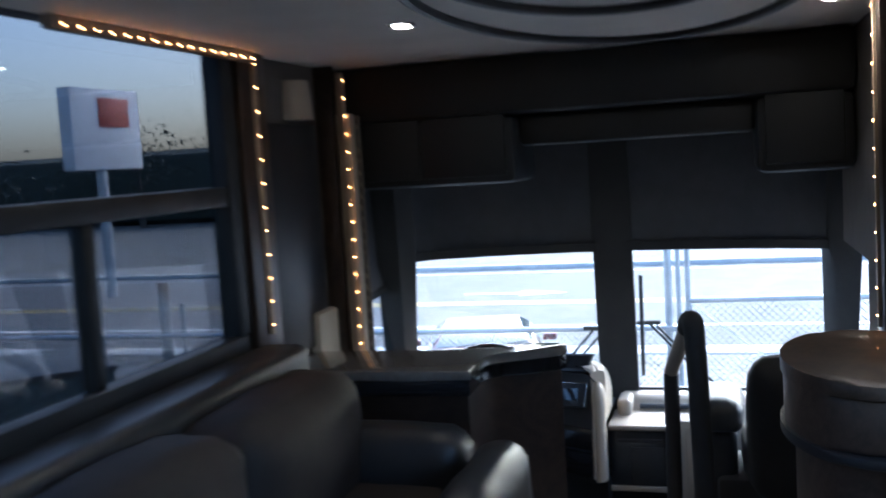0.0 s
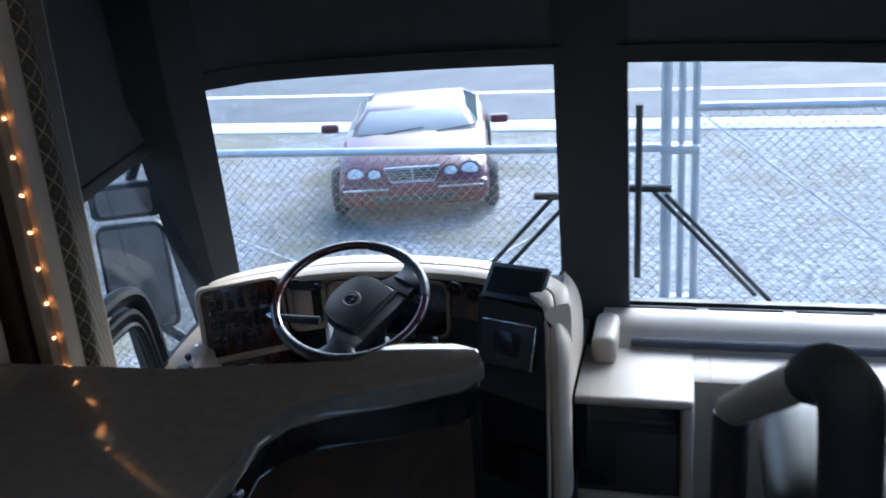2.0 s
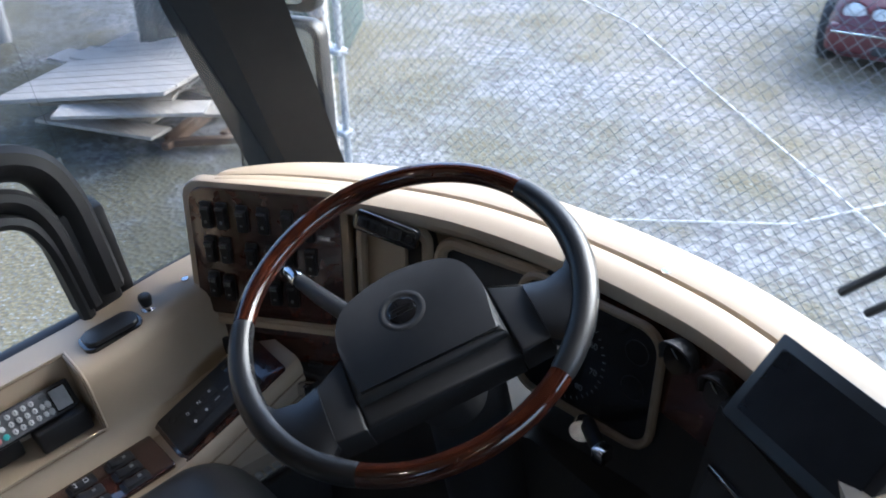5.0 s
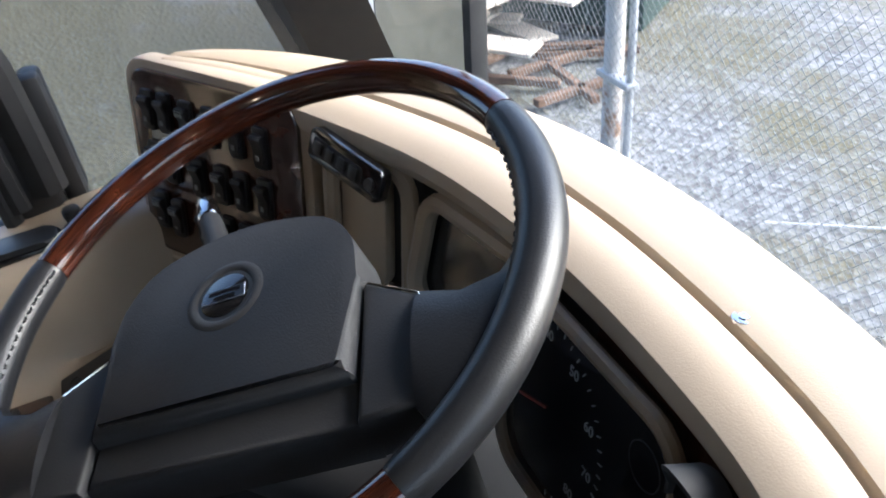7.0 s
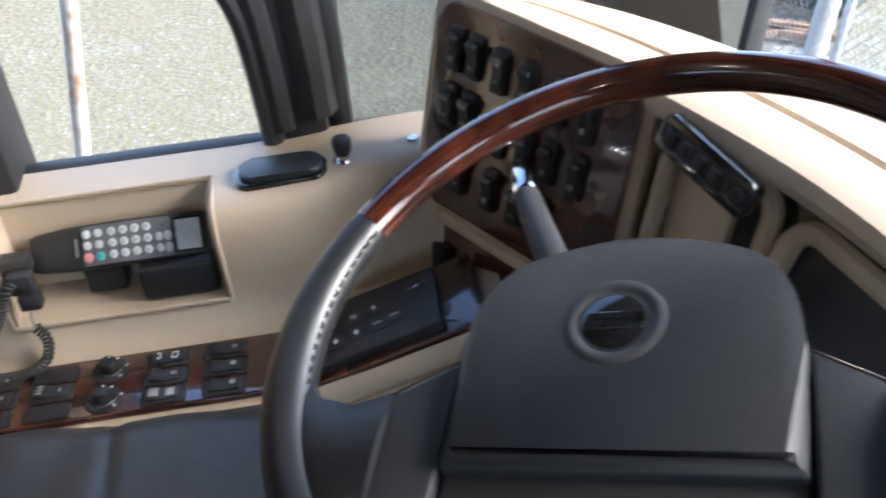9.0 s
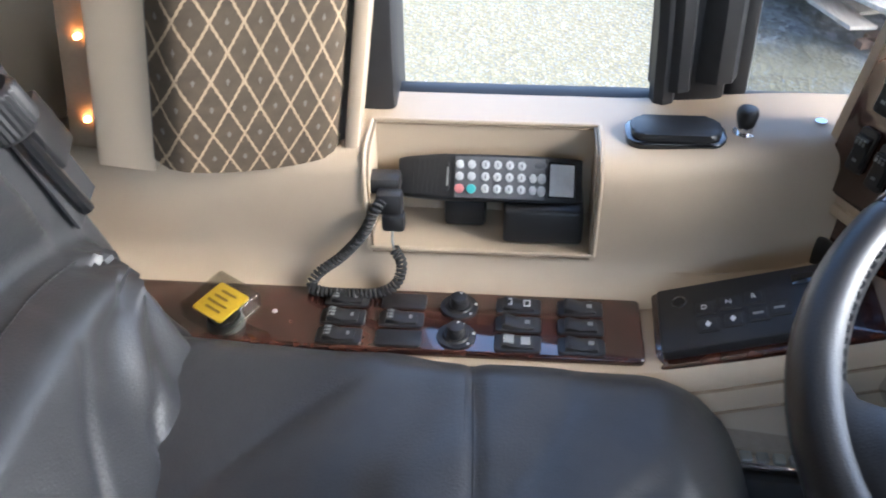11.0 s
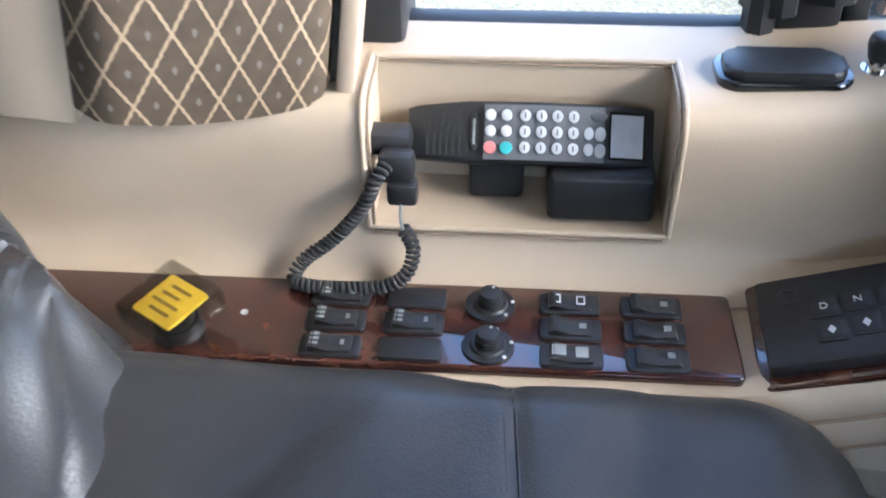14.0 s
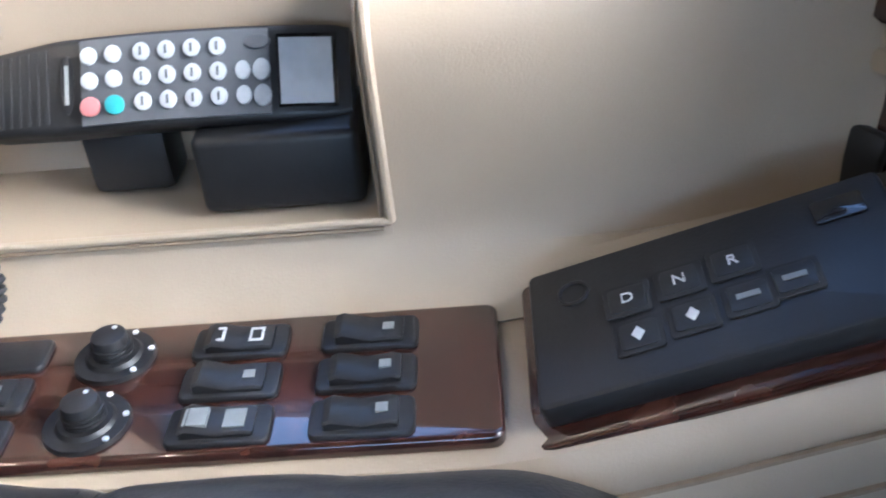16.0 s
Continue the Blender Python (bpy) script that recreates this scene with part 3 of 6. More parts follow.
structure("trim_post_1", box((-1.26, 3.38, 0.8), (-1.2, 3.62, 2.24), 0.015), CABWOOD, "brown wooden window post trim", "trim")
light_strip(-1.195, 3.5, 1.0, 2.2, 0.1, 1, "vertical strip of tiny amber bulbs on a wooden post")
top = thing("light_strip", (-1.19, 3.0, 2.15), "strip of tiny amber bulbs along the top of the window", "light strip", "light strips")
add("channel", box((-1.21, 2.2, 2.14), (-1.17, 3.5, 2.183), 0.004), PIPING, top, "narrow wooden channel")
for i in range(16):
    add("bulb", ball((-1.168, 2.25 + 0.08 * i, 2.155), 0.0042, 1), BULB, top, "tiny amber bulb")
structure("trim_post_2", box((-1.26, 4.272, 0.2), (-1.165, 4.308, 2.24), 0.006), CABWOOD, "wooden edge trim of the cockpit divider", "trim")
light_strip(-1.122, 4.300, 0.24, 2.15, 0.0875, 1, "vertical strip of tiny amber bulbs beside the fabric panel")
structure("trim_post_3", box((1.2, 3.45, 0.8), (1.26, 3.62, 2.24), 0.015), CABWOOD, "brown wooden wall post trim", "trim")
light_strip(1.195, 3.53, 1.0, 2.2, 0.1, -1, "vertical strip of tiny amber bulbs on a wooden post")
scn = thing("wall_sconce", (-1.22, 4.0, 1.95), "small half-round fabric wall light", "wall light")
add("shade", loft([[(-1.26 + r * math.cos(radians(a)), 4.0 + r * math.sin(radians(a)), z) for a in range(-90, 91, 15)] + [(-1.262, 4.0, z)] for z, r in ((1.92, 0.1), (2.1, 0.085))]), CREAM, scn)
structure("wall_panel", box((-1.26, 3.68, 0.84), (-1.235, 4.2, 1.9), 0.01), DARKTRIM, "dark upholstered panel between the posts", "panel")

# driver's window: sliding lower sash, fixed upper glass, front quarter pane
win2 = thing("window_2", (-1.3, 4.9, 0.3), "driver's side window with a black sliding sash", "window", "", "structure")
SA = CON


def sbox(s0, s1, h0, h1, x0=-1.33, x1=-1.255, b=0.008):
    return box((x0, s0, h0), (x1, s1, h1), b, 2, SA)


add("window_frame", sbox(-0.35, 0.64, 0.245, 0.276, -1.298, -1.269), RUBBER, win2, "black lower frame")
add("mullion", sbox(0.205, 0.262, 0.27, 0.46, -1.335, -1.262), RUBBER, win2, "black upright between the panes")
add("mullion", sbox(0.262, 0.29, 0.27, 0.44, -1.335, -1.28), RUBBER, win2)
add("rear_jamb", sbox(-0.14, -0.085, 0.25, 1.1, -1.33, -1.235), RUBBER, win2, "black rear jamb")
sash = [(s, h) for s, h in [(-0.085, 0.525), (0.06, 0.525), (0.13, 0.522), (0.172, 0.502), (0.192, 0.46), (0.2, 0.4), (0.205, 0.29)]]
add("sash", tube([SA @ Vector((-1.275, s, h)) for s, h in [(p.x, p.y) for p in smooth_path([(s, h, 0) for s, h in sash], 5)]], 0.026, 10, False, 0.7), RUBBER, win2, "rounded black sliding sash")
add("sash_inner", tube([SA @ Vector((-1.268, s * 0.97, h - 0.03)) for s, h in [(p.x, p.y) for p in smooth_path([(s, h, 0) for s, h in sash], 5)]], 0.014, 8), BLACK, win2)
add("sash_outer", tube([SA @ Vector((-1.285, p.x, p.y)) for p in smooth_path([(-0.085, 0.578, 0), (0.07, 0.578, 0), (0.155, 0.572, 0), (0.212, 0.542, 0), (0.236, 0.48, 0), (0.242, 0.40, 0), (0.244, 0.30, 0)], 5)], 0.034, 10, False, 0.8), RUBBER, win2, "outer curve of the sash")
add("pane", sbox(-0.14, 0.262, 0.53, 1.1, -1.305, -1.302, 0), TINT, win2, "tinted upper glass", False).visible_shadow = False
add("pane", sbox(0.262, 0.64, 0.265, 1.1, -1.305, -1.302, 0), TINT, win2, "tinted quarter glass", False).visible_shadow = False
vis = thing("window_blind", (-1.27, 4.9, 1.0), "dark pull-down blind over the driver's side window", "blind")
add("cloth", sbox(-0.16, 0.6, 0.93, 1.5, -1.275, -1.262, 0.004), SHADE, vis)
add("hem_bar", sbox(-0.16, 0.6, 0.9, 0.94, -1.285, -1.252), MATT, vis, "black hem bar")

# ---- outside ----
GZ = -1.6
structure("ground", prism([(-400, -300), (400, -300), (400, 600), (-400, 600)], GZ - 0.5, GZ), GROUND, "pale crushed stone yard with thin grass patches", "ground", False)
structure("road", box((-300, 16.2, GZ - 0.1), (300, 27.5, GZ + 0.012)), ASPHALT, "grey two-lane road past the yard", "road", False)
rm = thing("road_markings", (0, 18, GZ), "white edge lines and yellow centre lines on the road", "road markings", "", "structure")
add("edge_line", box((-200, 18.0, GZ + 0.013), (200, 18.16, GZ + 0.018)), PAINTW, rm, "white edge line", False)
add("edge_line", box((-200, 26.6, GZ + 0.013), (200, 26.75, GZ + 0.018)), PAINTW, rm, "white edge line", False)
for y in (20.9, 21.2):
    add("center_line", box((-200, y, GZ + 0.013), (200, y + 0.12, GZ + 0.018)), PAINTY, rm, "yellow centre line", False)
for cx, cy in ((-8.6, 19.8), (-4.3, 22.6)):
    add("arrow", prism([(cx - 1.2, cy - 0.08), (cx + 0.2, cy - 0.08), (cx + 0.2, cy - 0.4), (cx + 1.3, cy), (cx + 0.2, cy + 0.4), (cx + 0.2, cy + 0.08), (cx - 1.2, cy + 0.08)],
                       GZ + 0.014, GZ + 0.019), PAINTW, rm, "white turn arrow", False)
structure("kerb", box((-200, 27.5, GZ - 0.1), (200, 27.75, GZ + 0.14), 0.02), CONCRETE, "concrete kerb beyond the road", "kerb")
structure("pavement", box((-200, 15.5, GZ - 0.1), (200, 16.15, GZ + 0.02), 0.02), CONCRETE, "pale strip along the road edge", "pavement")

# chain-link fence
FA = radians(10)
FM = Matrix.Translation((0, 7.78, GZ)) @ Matrix.Rotation(radians(2), 4, "Z")


def chain(x0, x1, h, m, pitch=0.060, r=0.0017):
    """Woven wire between x0 and x1, from the ground to height h."""
    vs, fs = [], []
    for sgn in (1, -1):
        c = x0 - h if sgn > 0 else x0
        while c < (x1 if sgn > 0 else x1 + h):
            a, b = 0.0, h
            # x = c + sgn * z, kept inside the bay
            lo = max(0.02, (x0 - c) if sgn > 0 else (c - x1))
            hi = min(h, (x1 - c) if sgn > 0 else (c - x0))
            if hi > lo + 0.01:
                p, q = Vector((c + sgn * lo, 0.004 * sgn, lo)), Vector((c + sgn * hi, 0.004 * sgn, hi))
                d = (q - p).normalized()
                s, o = Vector((0, 1, 0)), d.cross(Vector((0, 1, 0)))
                i = len(vs)
                for e in (p, q):
                    for k in range(3):
                        t = 2 * math.pi * k / 3
                        vs.append(m @ (e + r * (math.cos(t) * s + math.sin(t) * o)))
                for k in range(3):
                    fs.append((i + k, i + (k + 1) % 3, i + 3 + (k + 1) % 3, i + 3 + k))
            c += pitch
    me = bpy.data.meshes.new("mesh")
    me.from_pydata(vs, [], fs)
    bm = bmesh.new()
    bm.from_mesh(me)
    bpy.data.meshes.remove(me)
    return bm


fence = thing("chain_link_fence", FM @ Vector((-3, 0, 0)), "galvanised chain-link yard fence with a steel top rail", "fence")
FH = 1.83


def fp(x, z, y=0.0):
    return FM @ Vector((x, y, z))


wire = add("wire_mesh", chain(-9.0, 0.2, FH, FM), WIRE, fence, "woven diamond wire mesh")
wire["kind"] = "stuff"
add("top_rail", cyl(fp(-9, FH), fp(0.2, FH), 0.024), STEEL, fence, "pale steel top rail")
for x in (-4.36, -9.0):
    add("post", cyl(fp(x, 0, 0.05), fp(x, FH + 0.5, 0.05), 0.055, k=16), RUST, fence, "rust-stained steel post")
add("post", cyl(fp(-4.17, 0, 0.03), fp(-4.17, FH + 0.3, 0.03), 0.022, k=14), STEEL, fence)
for z in (0.45, 0.95, 1.45):
    add("bracket", box((-4.43, -0.02, z), (-4.13, 0.06, z + 0.035), 0.006, 2, FM), STEEL, fence)
gate = thing("yard_gate", fp(0.9, 0), "closed chain-link yard gate chained to its posts", "gate")
for x, r in ((0.205, 0.03), (0.285, 0.02), (0.36, 0.022)):
    add("post", cyl(fp(x, 0), fp(x, 2.75 if x < 0.4 else FH + 0.35), r, k=14), STEEL, gate, "upright gate tube")
wire = add("wire_mesh", chain(0.38, 6.5, FH + 0.22, FM), WIRE, gate, "woven diamond wire mesh")
wire["kind"] = "stuff"
add("top_rail", cyl(fp(0.36, FH + 0.22), fp(6.5, FH + 0.22), 0.024), STEEL, gate)
add("post", cyl(fp(6.5, 0), fp(6.5, 2.2), 0.04), STEEL, gate)
add("brace", cyl(fp(0.36, FH + 0.2), fp(2.9, 0.1), 0.005, k=8), STEEL, gate)
add("latch", box((0.17, -0.04, 0.9), (0.38, 0.04, 0.96), 0.01, 2, FM), RUST, gate, "rusty latch")
add("hinge", box((0.17, -0.04, 1.8), (0.38, 0.04, 1.85), 0.01, 2, FM), STEEL, gate)

# rope stays on the gravel
for ps in (((-7.6, 12.6), (-4.95, 11.61), (-1.4, 9.28), (-0.7, 8.8)), ((-3.3, 7.9), (-2.9, 8.5), (-2.06, 9.2), (-1.16, 11.2))):
    tagged(part("rope", tube([(*p, GZ + 0.02) for p in ps], 0.006, 8), ROPE), "white rope lying taut over the gravel", "rope", "ropes")

# burgundy saloon car facing the fence
car = thing("car", (-2.78, 13.35, GZ), "burgundy saloon car with twin round headlights, parked nose to the fence", "car")
car.rotation_euler = (0, 0, radians(13))
car.scale = (0.98, 0.76, 0.80)


def cpart(name, bm, material, label="", parent=None, smooth=True):
    ob = part(name, bm, material, None, label, smooth)
    ob.parent = parent or car
    return ob


def crow(y, w, z0, z1, t=0.82, n=12):
    """One cross-section of the body at length y: half width w, from z0 to z1."""
    pts = [(-w * 0.93, z0), (-w, z0 + 0.16), (-w * 1.0, z0 + (z1 - z0) * 0.62), (-w * 0.95, z1 - 0.05), (-w * t, z1), (-w * t * 0.5, z1 + 0.018), (0, z1 + 0.024)]
    pts = pts + [(-x, z) for x, z in reversed(pts[:-1])]
    return [(x, y, z) for x, z in pts]


cpart("body", loft([crow(-2.16, 0.6, 0.28, 0.52, 0.9), crow(-2.1, 0.74, 0.2, 0.60, 0.86), crow(-1.95, 0.80, 0.2, 0.69, 0.84), crow(-1.5, 0.82, 0.22, 0.80, 0.82), crow(-0.95, 0.83, 0.22, 0.88, 0.82),
                    crow(0, 0.83, 0.22, 0.92, 0.9), crow(1.2, 0.83, 0.22, 0.92, 0.9), crow(1.9, 0.8, 0.26, 0.86, 0.85), crow(2.15, 0.7, 0.34, 0.8, 0.85)]), CARPAINT, "burgundy painted body")
cpart("cabin", loft([[(-0.72, -0.95, 0.86), (0.72, -0.95, 0.86), (0.72, 1.7, 0.86), (-0.72, 1.7, 0.86)], [(-0.56, -0.35, 1.12), (0.56, -0.35, 1.12), (0.56, 0.95, 1.12), (-0.56, 0.95, 1.12)],
                     [(-0.5, -0.2, 1.15), (0.5, -0.2, 1.15), (0.5, 0.8, 1.15), (-0.5, 0.8, 1.15)]]), CARPAINT)
cpart("windscreen", loft([[(-0.66, -0.93, 0.90), (0.66, -0.93, 0.90), (0.66, -0.90, 0.90), (-0.66, -0.90, 0.90)], [(-0.53, -0.4, 1.105), (0.53, -0.4, 1.105), (0.53, -0.37, 1.105), (-0.53, -0.37, 1.105)]]), CARGLASS, "pale reflecting windscreen")
for sx in (-1, 1):
    cpart("side_window", loft([[(sx * 0.735, -0.7, 0.93), (sx * 0.735, 1.3, 0.93), (sx * 0.70, 1.3, 0.93), (sx * 0.70, -0.7, 0.93)], [(sx * 0.59, -0.25, 1.09), (sx * 0.59, 0.9, 1.09), (sx * 0.56, 0.9, 1.09), (sx * 0.56, -0.25, 1.09)]]), CARGLASS)
    cpart("mirror", box((sx * 0.97 - 0.1, -0.72, 0.90), (sx * 0.97 + 0.1, -0.6, 1.02), 0.035, 3), CARPAINT)
    for off, rad in ((0.6, 0.095), (0.4, 0.075)):
        hl = cpart("headlight", ball((sx * off, -2.09 + (0.03 if off > 0.5 else 0.0), 0.63), rad, 3, (1, 0.5, 1.05)), LENS, "round clear headlight")
        cpart("bezel", tube([(sx * off + rad * math.cos(2 * math.pi * i / 24), -2.10 + (0.03 if off > 0.5 else 0.0), 0.63 + rad * 1.05 * math.sin(2 * math.pi * i / 24)) for i in range(24)], 0.013, 6, True), CARPAINT, "", hl)
    cpart("bumper_trim", box((sx * 0.5 - 0.24, -2.2, 0.44), (sx * 0.5 + 0.24, -2.15, 0.47), 0.01), CHROME)
    cpart("fog_light", box((sx * 0.55 - 0.1, -2.17, 0.29), (sx * 0.55 + 0.1, -2.12, 0.37), 0.02), LENS)
    for wy in (-1.55, 1.4):
        wh = cpart("wheel", cyl((sx * 0.68, wy, 0.30), (sx * 0.90, wy, 0.30), 0.19, k=24, bevel=0.02), CHROME, "alloy wheel")
        cpart("tyre", tube([(sx * 0.82, wy + 0.245 * math.cos(2 * math.pi * i / 32), 0.30 + 0.245 * math.sin(2 * math.pi * i / 32)) for i in range(32)], 0.075, 10, True, 1.25), TYRE, "", wh)
cpart("bumper", box((-0.78, -2.19, 0.24), (0.78, -1.95, 0.52), 0.06, 3), CARPAINT)
cpart("air_intake", box((-0.42, -2.205, 0.27), (0.42, -2.15, 0.36), 0.015), MATT)
gr = cpart("grille", prism([(-0.29, 0.72), (0.29, 0.72), (0.22, 0.53), (-0.22, 0.53)], 0, 0.05, 0.008, Matrix.Translation((0, -2.1, 0)) @ Matrix.Rotation(radians(90), 4, "X")), MATT, "chrome-framed grille")
gp = [(-0.29, 0.72), (0.29, 0.72), (0.22, 0.53), (-0.22, 0.53)]
cpart("grille_frame", tube([(x, -2.155, z) for x, z in gp], 0.016, 8, True), CHROME, "", gr)
for i in range(5):
    z = 0.555 + i * 0.034
    w = 0.225 + 0.011 * i * 3 * 0.5
    cpart("grille_bar", box((-w, -2.165, z), (w, -2.15, z + 0.009)), CHROME, "", gr, False)
cpart("grille_bar", box((-0.008, -2.168, 0.53), (0.008, -2.15, 0.72)), CHROME, "", gr, False)
for sx in (-0.35, 0.25):
    cpart("wiper", cyl((sx, -0.96, 0.90), (sx + 0.45, -0.87, 0.945), 0.008, k=6), MATT)

# dumpster, broken boards and wooden scrap beyond the fence
dm = Matrix.Translation((-5.72, 8.75, GZ)) @ Matrix.Rotation(radians(221), 4, "Z")
dump = thing("dumpster", (-6.6, 9.2, GZ), "dark green steel dumpster", "dumpster")
add("body", box((0, -1.6, 0.08), (1.5, -0.02, 1.25), 0.02, 2, dm), DUMP, dump)
for i in range(5):
    add("rib", box((0.1 + i * 0.31, -0.03, 0.12), (0.18 + i * 0.31, 0.03, 1.2), 0.008, 2, dm), DUMP, dump)
add("lid", box((-0.03, -1.63, 1.25), (1.53, 0.02, 1.31), 0.015, 2, dm), BLACK, dump)
for i in range(14):
    random.seed(40 + i)
    x, y, a = -6.2 + random.uniform(-0.75, 0.55), 7.5 + random.uniform(-0.5, 0.6), random.uniform(-25, 25)
    mm = Matrix.Translation((x, y, GZ + 0.1 + 0.022 * i)) @ Matrix.Rotation(radians(35 + a), 4, "Z") @ Matrix.Rotation(radians(random.uniform(-6, 6)), 4, "X")
    tagged(part("board", box((-0.5, -0.11, 0), (0.5, 0.11, 0.025), 0.003, 1, mm), CARD), "weathered pale board on the scrap heap", "board", "scrap boards")
mm = Matrix.Translation((-6.35, 7.55, GZ + 0.42)) @ Matrix.Rotation(radians(25), 4, "Z") @ Matrix.Rotation(radians(-9), 4, "Y")
big = thing("pallet_panel", (-6.35, 7.55, GZ + 0.4), "large weathered wooden panel lying on the scrap heap", "panel")
for i in range(11):
    add("slat", box((-0.75, -0.8 + i * 0.145, 0), (0.75, -0.8 + i * 0.145 + 0.138, 0.03), 0.004, 1, mm), CARD, big)
for i in range(9):
    random.seed(90 + i)
    x, y = -5.5 + random.uniform(-0.5, 0.5), 7.85 + random.uniform(-0.4, 0.5)
    mm = Matrix.Translation((x, y, GZ + 0.04)) @ Matrix.Rotation(random.uniform(0, 3.1), 4, "Z")
    tagged(part("stick", box((-0.35, -0.03, 0), (0.35, 0.03, 0.05), 0.004, 1, mm), DEBRIS), "brown wood scrap on the ground", "wood scrap", "wood scraps")

# shed wall and rail beyond the driver's window
shed = thing("shed", (-12, 4, GZ), "pale metal-sided shed beside the yard", "shed")
for i in range(30):
    add("siding", box((-10.3, -6 + i * 0.42, GZ), (-10.24, -6 + i * 0.42 + 0.405, 1.5), 0.01, 1), SIDING, shed)
add("wall", box((-14, -6, GZ), (-10.32, 6.6, 1.5)), SIDING, shed)
add("roof", box((-14.2, -6.3, 1.5), (-9.9, 6.9, 1.62)), DUMP, shed, "dark roof sheet")
add("downpipe", cyl((-10.15, 5.6, GZ), (-10.15, 5.6, 1.5), 0.05), SIDING, shed)
tagged(part("ground_stake", cyl((-2.55, 4.35, GZ), (-2.35, 4.5, 0.15), 0.018), RUST), "thin rusty steel stake beside the coach", "stake")

# far side of the road and the view through the saloon window
sign = thing("roadside_sign", (-16, 23.9, GZ), "white roadside sign box with a red panel on a post", "sign")
add("box", box((-16.3, 22.2, 2.0), (-15.9, 25.4, 4.25), 0.05), SIGNW, sign)
add("panel", box((-15.9, 23.4, 3.2), (-15.86, 24.8, 4.0), 0.01), SIGNR, sign, "red printed panel")
add("post", cyl((-16.1, 23.6, GZ), (-16.1, 23.6, 2.0), 0.15), STEEL, sign)
for i in range(46):
    random.seed(200 + i)
    a = radians(-150 + 5.6 * i)
    d = random.uniform(55, 75)
    x, y = d * math.cos(a + math.pi), abs(d * math.sin(a + math.pi)) if i % 2 else d * math.sin(a + math.pi)
    h = random.uniform(5, 8)
    tr = thing("tree", (x, y, GZ), "bare dark tree in the distance", "tree", "far trees")
    add("trunk", cyl((x, y, GZ), (x, y, GZ + h * 0.6), 0.25, 0.1, 8), BARK, tr)
    vs, fs = [], []
    for k in range(420):
        c = Vector((x, y, GZ + h * 0.62)) + Vector((random.gauss(0, 1.6), random.gauss(0, 1.6), random.gauss(0, h * 0.15)))
        e = [Vector([random.uniform(-1, 1) for _ in range(3)]) * random.uniform(0.10, 0.30) for _ in range(3)]
        j = len(vs)
        vs += [c + q for q in e]
        fs.append((j, j + 1, j + 2))
    me = bpy.data.meshes.new("t")
    me.from_pydata(vs, [], fs)
    bm = bmesh.new()
    bm.from_mesh(me)
    bpy.data.meshes.remove(me)
    add("crown", bm, LEAF, tr, smooth=False)
util = thing("utility_line", (-30, 13.0, GZ), "pair of utility poles carrying black overhead cables", "utility line")
for x in (-60, 60):
    add("pole", cyl((x, 13.0, GZ), (x, 13.0, 8.2), 0.16, 0.12, 10), BARK, util, "wooden pole")
for z in (7.6, 6.2):
    add("cable", tube([(-60 + 10 * i, 13.0, z - 0.6 + 0.6 * ((i - 6) / 6) ** 2) for i in range(13)], 0.022, 5), MATT, util)
tagged(part("far_bank", prism([(-160, 60), (160, 60), (160, 70), (-160, 70)], GZ, GZ + 5.2, 1.2), LEAF), "dark wooded bank beyond the road", "bank", "", "structure")
tagged(part("far_bank_side", prism([(-90, -80), (-82, -80), (-82, 70), (-90, 70)], GZ, GZ + 5.6, 1.2), LEAF), "dark wooded bank beyond the yard", "bank", "", "structure")

# wiper arms and door mirror outside the glass
def wiper(label, p, q, blade):
    w = thing("wiper", p, label, "wiper", "windscreen wipers")
    for k, o in enumerate(((0, 0, 0), (0.05, 0, -0.02))):
        add("arm", cyl(Vector(p) + Vector(o), Vector(q) + Vector(o), 0.008, k=8), MATT, w)
    add("pivot", cyl(Vector(q) - Vector((0.07, 0, 0)), Vector(q) + Vector((0.07, 0, 0)), 0.014, k=10), MATT, w)
    add("blade", cyl(blade[0], blade[1], 0.012, k=8), MATT, w, "thin rubber blade")


wiper("black double wiper arm at rest on the windscreen", (-0.42, 5.82, 0.27), (-0.13, 5.76, 0.60), ((-0.1, 5.76, 0.2), (-0.07, 5.72, 0.95)))
wiper("black double wiper arm at rest beside the centre post", (0.56, 5.82, 0.22), (0.2, 5.76, 0.63), ((0.155, 5.77, 0.30), (0.165, 5.72, 0.93)))
mir = thing("side_mirror", (-1.72, 5.55, 0.35), "tall black exterior mirror beside the driver's window", "mirror")
MM = frame_from((-1.72, 5.6, 0.33), (0.8, 0.35, 0), (0, 0.0, 1))
add("housing", prism(rounded(-0.13, -0.24, 0.13, 0.2, 0.04), -0.05, 0.0, 0.01, MM), BLACK, mir)
add("glass", prism(rounded(-0.115, -0.225, 0.115, 0.185, 0.03), 0.0, 0.004, 0, MM), CHROME, mir, "mirror glass", False)
add("housing", prism(rounded(-0.13, 0.22, 0.13, 0.36, 0.03), -0.05, 0.0, 0.01, MM), BLACK, mir)
add("glass", prism(rounded(-0.1, 0.24, 0.1, 0.34, 0.02), 0.0, 0.004, 0, MM), CHROME, mir, "small convex glass", False)
add("arm", tube([MM @ Vector((0, 0.3, -0.05)), MM @ Vector((0.1, 0.5, -0.1)), (-1.4, 5.5, 1.0), (-1.32, 5.36, 1.05)], 0.02, 8), BLACK, mir)
add("arm", tube([MM @ Vector((0, -0.2, -0.05)), (-1.5, 5.62, 0.0), (-1.33, 5.45, -0.05)], 0.02, 8), BLACK, mir)

# ---- driver's side console ----
cons = thing("side_console", (-1.2, 4.7, -0.35), "beige padded console along the driver's window with a phone niche", "console")
